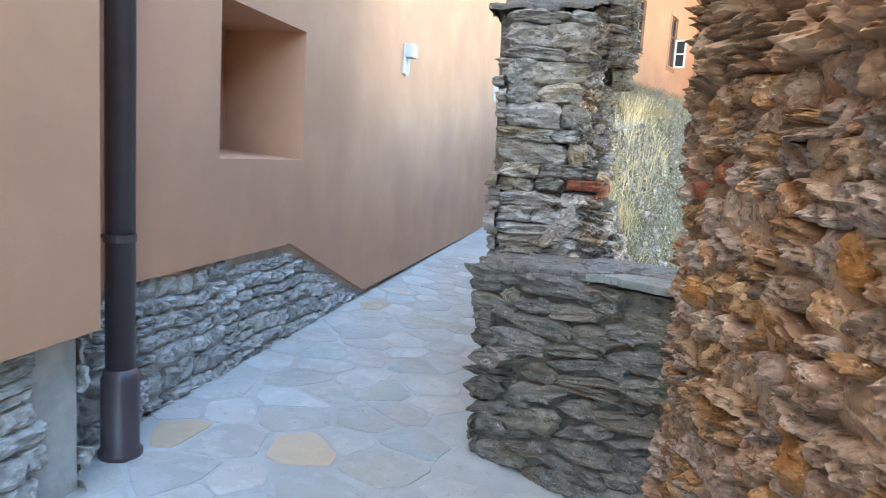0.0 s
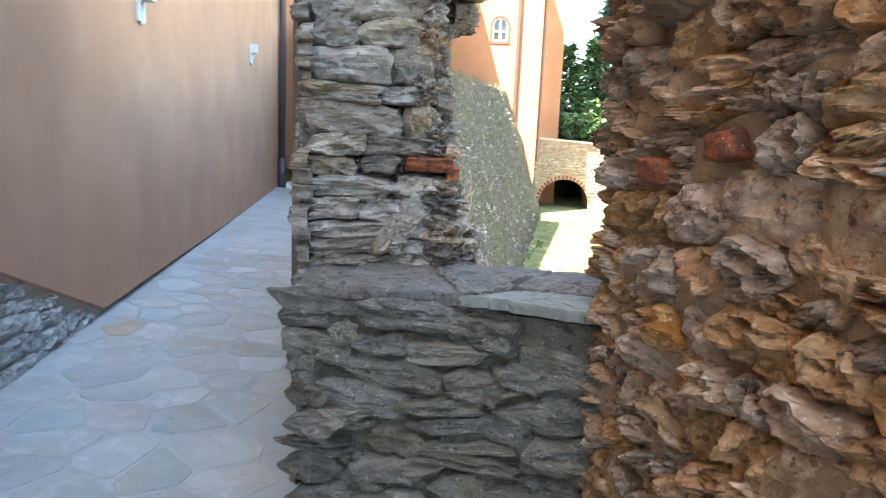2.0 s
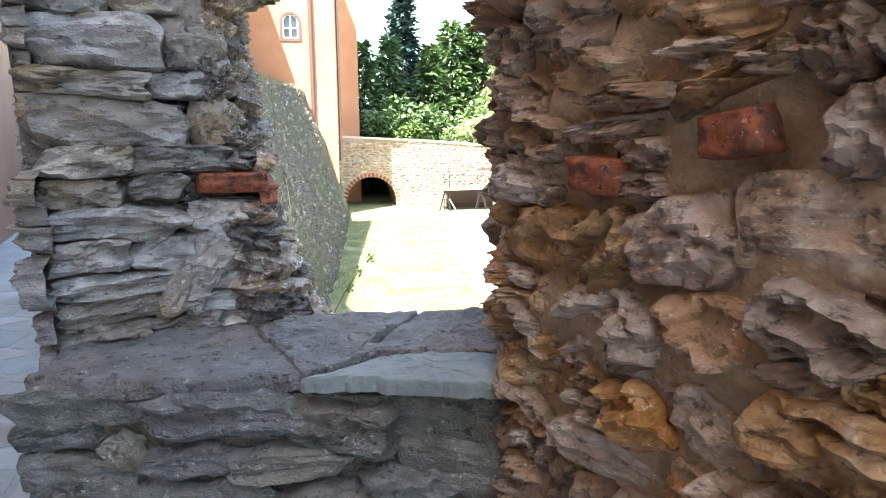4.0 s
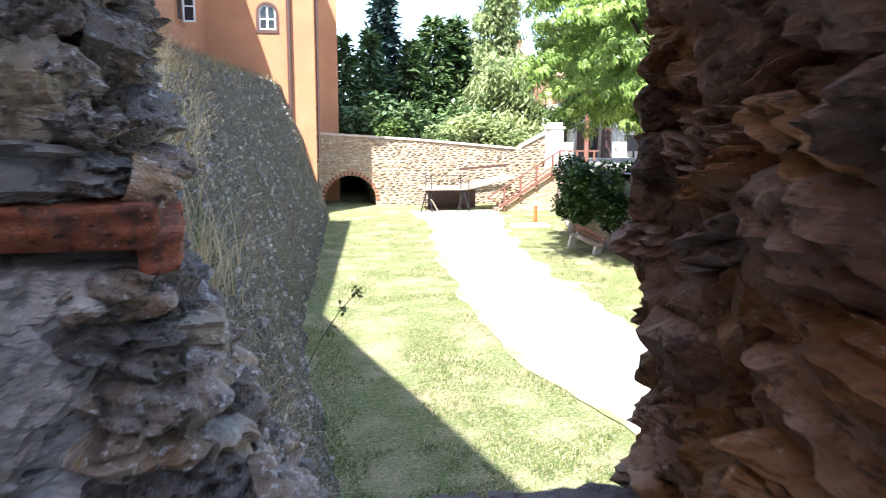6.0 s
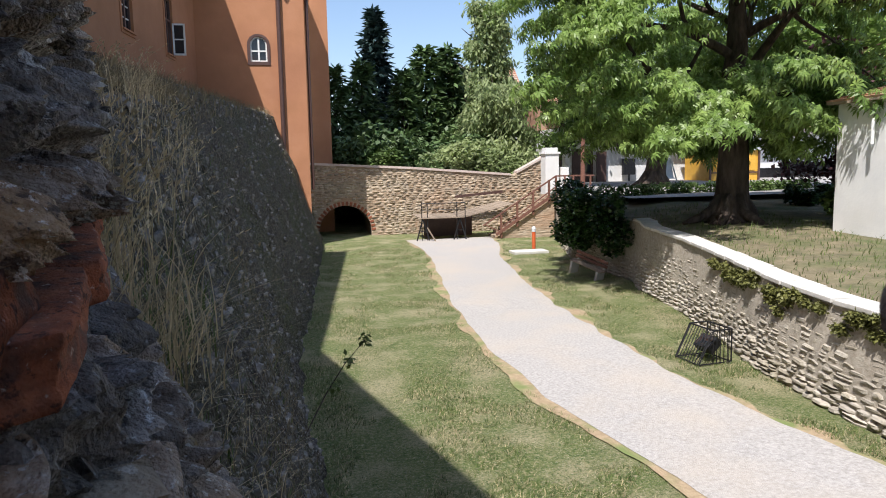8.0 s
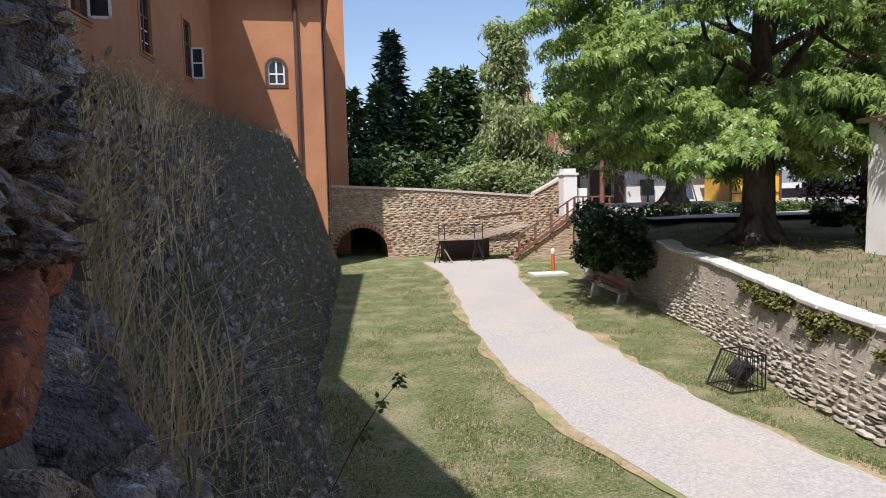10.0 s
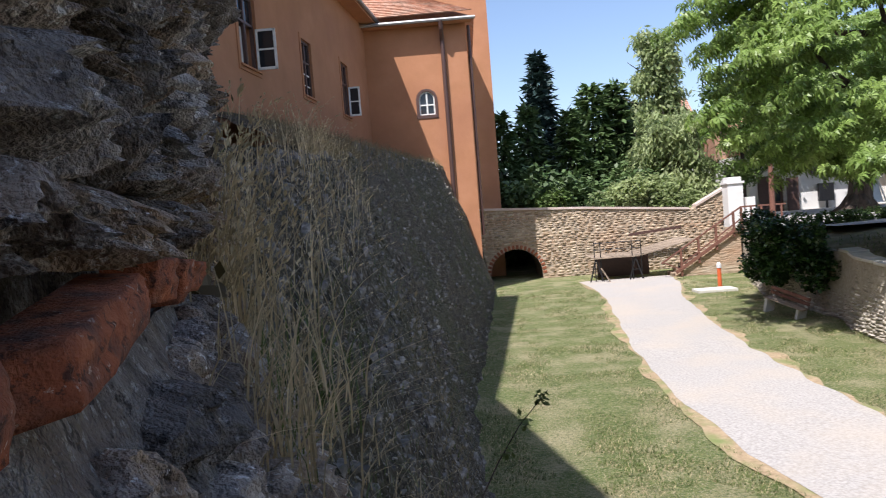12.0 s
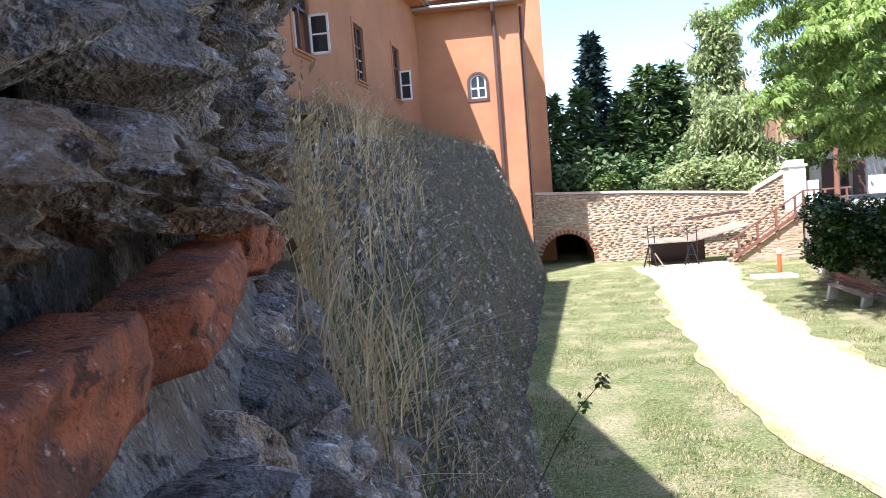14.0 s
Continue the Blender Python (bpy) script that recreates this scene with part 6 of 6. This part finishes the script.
def chestnut(label, base, lean, girth, centre, radii, shell, skirt, low, seed, size):
    """A chestnut: trunk with flaring roots, limbs, and a crown of drooping leafy sprays with gaps between them."""
    rng = random.Random(seed)
    t = thing("chestnut_tree", label, "tree")
    bm = bmesh.new()
    base, centre, lean = Vector(base), Vector(centre), Vector(lean)
    pts = [base + Vector((0.08 * math.sin(z * 1.3), 0.05 * math.sin(z * 2), z)) + lean * z for z in (-0.2, 0.3, 0.9, 2.2, 3.6, 5.2, 7.0, 9.0)]
    tube(pts, [girth * g for g in (1.9, 1.35, 1.06, 0.95, 0.86, 0.68, 0.44, 0.2)], 16, bm)
    for k in range(7):
        a = k * math.tau / 7 + 0.3
        r = girth * (rng.uniform(2.6, 4.2) if math.cos(a) < 0.2 else rng.uniform(1.6, 2.4))
        d = Vector((math.cos(a), math.sin(a), 0))
        tube([base + d * girth * 0.55 + Vector((0, 0, 0.75)), base + d * girth * 1.3 + Vector((0, 0, 0.25)), base + d * r + Vector((0, 0, -0.08))], [girth * 0.5, girth * 0.42, girth * 0.15], 7, bm)
    tips = []
    for k in range(11):
        a = k * 2.4
        z = 3.0 + 0.5 * k
        limb(bm, base + lean * z + Vector((0, 0, z)), (math.cos(a), math.sin(a), 0.5), rng.uniform(0.6, 0.85) * radii[0] * (1 - 0.03 * k), girth * (0.4 - 0.014 * k), 1, rng, tips)
    part("trunk", bm, BARK, t, "dark furrowed trunk with flaring roots", True)
    sprays = [(p, rng.uniform(0.5, 0.9)) for p in tips]
    for k in range(shell):
        v = Vector((rng.gauss(0, 1), rng.gauss(0, 1), rng.gauss(0, 1))).normalized()
        if v.z < -0.6:
            continue
        f = rng.uniform(0.62, 1.05)
        sprays.append((centre + Vector((v.x * radii[0] * f, v.y * radii[1] * f, v.z * radii[2] * f)), rng.uniform(0.5, 1.0)))
    for k in range(skirt):
        a, r = rng.uniform(0, math.tau), rng.uniform(0.3, 1.0)
        dx = math.cos(a) * r
        sprays.append((Vector((centre.x + dx * radii[0], centre.y + math.sin(a) * r * radii[1], rng.uniform(low, low + 2.2) + max(0.0, -dx - 0.45) * 2.6)), rng.uniform(0.4, 0.8)))
    spots = []
    for c, r in sprays:
        away = Vector((c.x - centre.x, c.y - centre.y, (c.z - centre.z) * 0.8 + 0.8)).normalized()
        fall = Vector((away.x, away.y, 0)) * -0.45
        for _ in range(int(98 * r * r / (size / 0.25) ** 2) + 3):
            v = Vector((rng.gauss(0, 0.5), rng.gauss(0, 0.5), rng.gauss(0, 0.2))) * r
            spots.append((c + v + Vector((0, 0, v.x * fall.x + v.y * fall.y)), away))
    part("crown", palmate_mesh("crown", CHESTNUT, spots, size, rng), None, t, "bright green palmate leaves")


chestnut("large horse chestnut tree with a broad drooping green crown", (12.55, 22.6, 2.1), (0.0, 0.0, 0), 0.47, (12.1, 22.9, 9.1), (6.2, 5.2, 5.0), 220, 170, 4.2, 83, 0.25)
chestnut("horse chestnut with a stout leaning trunk by the white building", (19.4, 40.0, 2.55), (0.13, 0.03, 0), 0.55, (18.9, 40.0, 9.0), (5.0, 3.8, 3.8), 120, 60, 5.4, 84, 0.28)


def conifer(x, y, z, h, r, mat, label, seed, name="conifer_tree", dense=1.0, tip=1.4):
    rng = random.Random(seed)
    t = thing(name, label, "tree")
    part("trunk", tube([(x, y, z - 0.1), (x, y, z + h * 0.97)], [r * 0.07, 0.02], 7), BARK, t)
    verts, faces = [], []
    levels = int(h * 3.2)
    for i in range(levels):
        f = i / levels
        zz = z + 0.6 + (h - 0.6) * f
        rr = r * (1 - f) ** (1 / tip) * rng.uniform(0.75, 1.12) + 0.06
        for k in range(int((13 + 15 * (1 - f)) * dense)):
            a = rng.uniform(0, math.tau)
            ln = rr * rng.uniform(0.6, 1.1)
            d = Vector((math.cos(a), math.sin(a), rng.uniform(-0.35, 0.15)))
            for m in range(5):
                q = Vector((x, y, zz)) + d * ln * (0.3 + 0.7 * m / 4)
                s = 0.17 * h ** 0.5 * rng.uniform(0.6, 1.2)
                e = (d + Vector((rng.gauss(0, 0.6), rng.gauss(0, 0.6), rng.gauss(-0.1, 0.45)))).normalized()
                w = e.cross(Vector((rng.gauss(0, 0.4), rng.gauss(0, 0.4), 1))).normalized()
                j = len(verts)
                verts += [q, q + e * s * 0.6 + w * s * 0.3, q + e * s * 1.4, q + e * s * 0.6 - w * s * 0.3]
                faces.append((j, j + 1, j + 2, j + 3))
    part("crown", mesh_of("crown", verts, faces, mat), None, t)


G = 2.4
conifer(6.3, 64, G, 15.0, 2.7, SPRUCE, "tall dark blue-green spruce with a pointed top", 1)
conifer(2.2, 55, G, 9.0, 2.9, CONIFER, "dense dark green conifer", 2)
conifer(4.4, 57, G, 9.6, 2.9, CONIFER, "dense dark green conifer", 3)
conifer(7.4, 56, G, 9.0, 2.6, CONIFER, "dense dark green conifer", 4)
conifer(9.6, 58, G, 11.0, 2.0, CONIFER, "tall columnar dark conifer", 5, tip=2.6)
conifer(11.6, 59, G, 11.2, 1.8, CONIFER, "tall columnar dark conifer", 6, tip=2.6)
conifer(12.6, 61, G, 9.0, 2.2, CONIFER, "dense dark green conifer", 7, tip=2.0)
conifer(0.2, 58, G, 9.5, 3.2, CONIFER, "dense dark green conifer", 8)
conifer(9.0, 66, G, 9.5, 3.5, CONIFER, "dense dark green conifer", 9)
conifer(14.5, 66, G, 10.5, 3.2, CONIFER, "dense dark green conifer", 10)


def broadleaf(name, label, x, y, z, h, mat, blobs, count, size, seed, trunk=0.18, droop=0.4, long=1.7, shell=0.3):
    rng = random.Random(seed)
    t = thing(name, label, "tree")
    bm = bmesh.new()
    tips = []
    tube([(x, y, z - 0.1), (x + 0.1, y, z + h * 0.5), (x, y, z + h * 0.92)], [trunk, trunk * 0.7, 0.03], 8, bm)
    for k in range(7):
        a = k * 2.4
        limb(bm, (x, y, z + h * (0.25 + 0.08 * k)), (math.cos(a), math.sin(a), 0.8), h * 0.22, trunk * 0.4, 0, rng, tips)
    part("trunk", bm, BARK, t)
    part("crown", leaves_mesh("crown", mat, blobs, count, size, rng, droop, long, shell, 3, 0.3), None, t)


def heap(rng, x, y, z0, z1, r0, r1, n, s=(0.8, 1.5)):
    """Blobs filling a crown between two heights."""
    out = []
    for k in range(n):
        f = rng.random()
        r = r0 + (r1 - r0) * f
        a = rng.uniform(0, math.tau)
        d = r * rng.random() ** 0.5
        q = rng.uniform(*s)
        out.append((x + d * math.cos(a), y + d * math.sin(a), z0 + (z1 - z0) * f, q, q, q * 0.85))
    return out


hr = random.Random(91)
broadleaf("birch_tree", "airy pale green birch with drooping twigs", 13.6, 54, G, 13.5, BIRCH, heap(hr, 13.6, 54, 5.0, 15.6, 2.8, 0.6, 40, (0.6, 1.1)), 15000, 0.19, 92, droop=1.2, long=2.4)
broadleaf("willow_tree", "pale green weeping tree behind the bridge", 13.4, 50, G, 7.0, BIRCH, heap(hr, 13.4, 50, 3.6, 9.0, 2.8, 1.2, 32, (0.7, 1.2)), 15000, 0.15, 93, droop=1.6, long=3.0)
broadleaf("young_tree", "yellow-green young broadleaf tree by the gate", 16.2, 46.5, G, 8.0, SHRUB, heap(hr, 16.2, 46.5, 5.0, 10.5, 2.0, 1.5, 24, (0.7, 1.1)), 8000, 0.17, 94)
broadleaf("background_tree", "mid-green broadleaf tree behind the white building", 27, 66, G, 13.0, SHRUB, heap(hr, 27, 66, 6, 15, 5, 3, 26, (1.5, 2.4)), 7000, 0.4, 95)
broadleaf("background_tree", "mid-green broadleaf tree behind the white building", 42, 66, G, 13.0, SHRUB, heap(hr, 42, 66, 6, 14, 6, 3, 26, (1.6, 2.6)), 7000, 0.4, 96)
broadleaf("purple_tree", "small dark purple-leaved tree beside the cottage", 20.2, 27.0, 2.5, 6.0, PURPLE_LEAF, heap(hr, 20.2, 27, 3.6, 8.2, 1.4, 1.1, 18, (0.6, 0.9)), 5000, 0.16, 97)
broadleaf("rear_tree", "green tree with drooping branches behind the cottage", 24.0, 30.0, 2.5, 9.0, CHESTNUT, heap(hr, 24, 30, 5.0, 12, 4.5, 3, 30, (1.0, 1.6)), 9000, 0.26, 98)


def shrub(name, label, blobs, mat, count, size, seed, category="shrub", droop=0.3, long=1.5, shell=0.6):
    rng = random.Random(seed)
    t = thing(name, label, category)
    for b in blobs[:3]:
        part("stem", tube([(b[0], b[1], b[2] - b[5]), (b[0] + 0.1, b[1], b[2])], [0.05, 0.02], 5), BARK, t)
    part("foliage", leaves_mesh("foliage", mat, blobs, count, size, rng, droop, long, shell), None, t)


shrub("round_shrub", "rounded pale green shrub behind the bridge parapet", heap(hr, 10.4, 48.0, 3.4, 4.9, 3.0, 2.0, 18, (0.9, 1.3)), BIRCH, 10000, 0.2, 101)
shrub("low_shrub", "bright green low shrub in the shade of the conifers", heap(hr, 4.8, 49.5, 2.9, 4.6, 1.8, 1.2, 9, (0.8, 1.2)), SHRUB, 5000, 0.2, 102)
shrub("dark_hedge", "dark hedge under the conifers", heap(hr, 6.5, 57, 2.8, 6.5, 10.0, 9.0, 80, (1.2, 2.0)), CONIFER, 26000, 0.3, 103, "hedge")
shrub("arch_shrub", "green bushes seen through the arch", heap(hr, 2.0, 53, 0.4, 2.0, 3.0, 3.0, 12, (0.8, 1.2)), SHRUB, 4000, 0.22, 104)
ivy_blobs = [(10.0 + hr.uniform(-0.35, 0.25), 24.6 + hr.uniform(0, 5.2), hr.uniform(0.9, 2.7), hr.uniform(0.35, 0.75), 0.6, hr.uniform(0.3, 0.6)) for _ in range(34)]
ivy_blobs += [(9.5 + hr.uniform(-0.2, 0.4), 25.5 + hr.uniform(0, 4.0), 2.5 + hr.uniform(-0.6, 0.6), hr.uniform(0.3, 0.7), 0.5, 0.45) for _ in range(14)]
shrub("ivy", "glossy dark ivy smothering the retaining wall", ivy_blobs, IVY, 19000, 0.11, 105, "ivy", shell=0.7, long=1.2)
shrub("trimmed_hedge", "low hedge along the edge of the yard", [(12.0 + 0.75 * k + hr.uniform(-0.2, 0.2), 30.2 + 0.12 * k + hr.uniform(-0.3, 0.3), 2.75, 0.6, 0.5, 0.38) for k in range(16)], SHRUB, 9000, 0.09, 106, "hedge")
for k, (x, y) in enumerate(((15.4, 21.0), (16.6, 22.6), (17.4, 25.5), (14.2, 19.8), (19.0, 26.0))):
    shrub("garden_shrub", "leafy garden shrub with pale flowers on the terrace", [(x + hr.uniform(-0.3, 0.3), y + hr.uniform(-0.3, 0.3), 2.5 + hr.uniform(0, 0.3), 0.4, 0.4, 0.35) for _ in range(4)], SHRUB if k % 2 else IVY, 1400, 0.10, 110 + k)
moss_blobs = []
for k in range(46):
    y = hr.uniform(9.5, 17.6)
    f, t, z = lerp_table(RETAIN, y)
    moss_blobs.append((t - 0.06 - 0.05 * hr.random(), y, z - hr.uniform(0.0, 0.32) * (1 if hr.random() < 0.7 else 1.6), 0.09, 0.28, 0.13))
shrub("wall_creeper", "yellow-green creeper hanging over the retaining wall", moss_blobs, MOSS, 9000, 0.05, 120, "creeper", droop=0.8, shell=0.2)

# ---- grasses ----
grng = random.Random(131)


def talus_spots(n, y0, y1, u0, u1, power=1.0):
    return [talus_point(y0 + (y1 - y0) * grng.random() ** power, grng.uniform(u0, u1)) for _ in range(n)]


def stuff(name, me, label, category):
    return tagged(part(name, me, None), label, category, kind="stuff")


short_spots = [p for p in talus_spots(13000, 5.0, 42, 0.03, 1.15, 1.3) if noise.noise(Vector((p.y * 1.3, p.z * 1.6, 3))) > (0.34 if p.y < 10 else 0.2 if p.y < 16 else 0.08)]
stuff("talus_grass", blades_mesh("talus_grass", DULL_STRAW, [p for p in short_spots if grng.random() < 0.45], grng, 0.15, 0.006, 0.9, 3), "short dry grass on the talus", "grass")
stuff("talus_weeds", blades_mesh("talus_weeds", GREEN_BLADE, [p for p in short_spots if grng.random() < 0.25], grng, 0.12, 0.012, 0.8, 2), "short green weeds on the talus", "grass")
# loose slate chips over the talus face
cv, cf = [], []
for _ in range(3600):
    y = 5.0 + 30 * grng.random() ** 2.0
    p = talus_point(y, grng.uniform(0.02, 1.3))
    w = grng.uniform(0.05, 0.16) * (0.8 + 0.02 * y)
    m = Matrix.Translation(p) @ Euler((radians(-22 + grng.uniform(-18, 18)), radians(grng.uniform(-35, 35)), radians(90 + grng.uniform(-18, 18)))).to_matrix().to_4x4() @ Matrix.Diagonal((w, w * 0.35, w * grng.uniform(0.35, 0.7), 1))
    k = len(cv)
    me = far_stones[grng.randrange(8)]
    cv += [m @ v.co for v in me.vertices]
    cf += [tuple(i + k for i in q.vertices) for q in me.polygons]
stuff("talus_stones", mesh_of("talus_stones", cv, cf, CHIP), "small grey slate stones set in the talus", "stones")
top_spots = talus_spots(6000, 12, 39, 0.95, 1.9, 1.2)
stuff("bank_top_grass", blades_mesh("bank_top_grass", DULL_STRAW, top_spots, grng, 0.28, 0.010, 0.5, 3, 0.0), "long dry grass on top of the bank", "grass")
tall = talus_spots(150, 5.2, 8.5, 0.80, 1.05) + talus_spots(300, 8.0, 14, 0.8, 1.2)
stuff("dry_oat_grass", blades_mesh("dry_oat_grass", STRAW, tall, grng, 0.42, 0.006, 0.4, 6, 0.075), "tall dry straw-coloured grass with drooping heads", "grass")
mid = talus_spots(420, 4.6, 7.6, 0.4, 0.9)
stuff("matted_straw", blades_mesh("matted_straw", STRAW, mid, grng, 0.2, 0.0055, 1.1, 5, 0.04), "matted dry grass below the wall", "grass")
clump = [Vector((-1.28 + grng.gauss(0, 0.06), 5.15 + grng.gauss(0, 0.16), 3.62 + grng.uniform(-0.1, 0.1))) for _ in range(190)]
stuff("grass_tussock", blades_mesh("grass_tussock", STRAW, clump, grng, 0.46, 0.005, 0.22, 6, 0.07, wind=(0.5, 0.1)), "upright tussock of dry grass at the wall's foot", "grass")
fallen = [Vector((-1.02 + grng.gauss(0, 0.07), 4.72 + grng.gauss(0, 0.16), 3.60 + grng.gauss(0, 0.06))) for _ in range(260)]
stuff("fallen_straw", blades_mesh("fallen_straw", STRAW, fallen, grng, 0.2, 0.004, 0.75, 5, 0.0, wind=(0.3, -0.3)), "fallen dry stalks lying over the stones", "grass")
green = [Vector((-1.15 + grng.gauss(0, 0.10), 5.0 + grng.gauss(0, 0.3), 3.55 + grng.gauss(0, 0.07))) for _ in range(260)] + talus_spots(500, 4.8, 9, 0.1, 0.9)
stuff("green_tufts", blades_mesh("green_tufts", GREEN_BLADE, green, grng, 0.16, 0.005, 0.8, 4), "thin green tufts among the dry grass", "grass")
foot = talus_spots(420, 6.5, 14, 0.25, 0.62)
stuff("foot_grass", blades_mesh("foot_grass", DULL_STRAW, foot, grng, 0.26, 0.004, 0.45, 5, 0.07), "dry flowering grass on the steep face", "grass")
dock = [(-1.22 + grng.gauss(0, 0.05), 4.95 + grng.gauss(0, 0.1), 3.74 + grng.gauss(0, 0.07), 0.09, 0.12, 0.08) for _ in range(7)]
dk = thing("dock_plant", "withered reddish-green dock with broad leaves", "weed")
part("foliage", leaves_mesh("foliage", DEADLEAF, dock, 120, 0.03, grng, 0.2, 2.2, 0.4), None, dk)
part("stem", tube([(-1.2, 4.95, 3.5), (-1.22, 4.95, 3.75)], 0.006, 6), BARK, dk)
stalk = thing("mullein_stalk", "single dark weed stalk with small seed heads", "weed")
pts = [Vector((-0.72, 6.4, 2.74)), Vector((-0.62, 6.42, 2.92)), Vector((-0.52, 6.45, 3.06)), Vector((-0.39, 6.46, 3.2))]
part("stem", tube(pts, [0.003, 0.003, 0.002, 0.0015], 6), BARK, stalk)
tagged(part("seed_head", leaves_mesh("seed_head", GREEN_BLADE, [(-0.58, 6.43, 2.97, 0.03, 0.03, 0.04), (-0.50, 6.45, 3.08, 0.035, 0.03, 0.035), (-0.42, 6.46, 3.17, 0.03, 0.03, 0.035)], 90, 0.018, grng), None, stalk), kind="stuff")

# lawn
lawn = []
while len(lawn) < 42000:
    y = 7.5 + 32 * grng.random() ** 1.6
    a, b = lerp_table(WAY, y)
    xf = lerp_table(PROFILE, y)[0]
    xr = lerp_table(RETAIN, y)[0]
    x = grng.uniform(xf, xr)
    if a - 0.15 < x < b + 0.15 or noise.noise(Vector((x * 0.9, y * 0.9, 5))) + 0.5 * noise.noise(Vector((x * 3.1, y * 3.1, 8))) < -0.02:
        continue
    lawn.append(Vector((x, y, 0.0)))
stuff("lawn_blades", blades_mesh("lawn_blades", GREEN_BLADE, lawn, grng, 0.07, 0.012, 0.9, 2), "short mown lawn grass and clover", "grass")
stuff("lawn_straw", blades_mesh("lawn_straw", STRAW, [p + Vector((grng.uniform(-0.1, 0.1), grng.uniform(-0.1, 0.1), 0)) for p in lawn[::2]], grng, 0.06, 0.009, 1.0, 2), "dry blades scattered in the lawn", "grass")
bank_spots = []
while len(bank_spots) < 2500:
    y = grng.uniform(8, 27)
    f, t, z = lerp_table(RETAIN, y)
    x = t + 0.55 + grng.uniform(0, 4.0)
    if x > 13.0 and y < 19.2:
        continue
    bank_spots.append(Vector((x, y, z + min(x - t - 0.15, 3) * 0.08)))
stuff("terrace_weeds", blades_mesh("terrace_weeds", GREEN_BLADE, bank_spots, grng, 0.16, 0.018, 0.8, 2), "patchy weeds on the terrace soil", "grass")
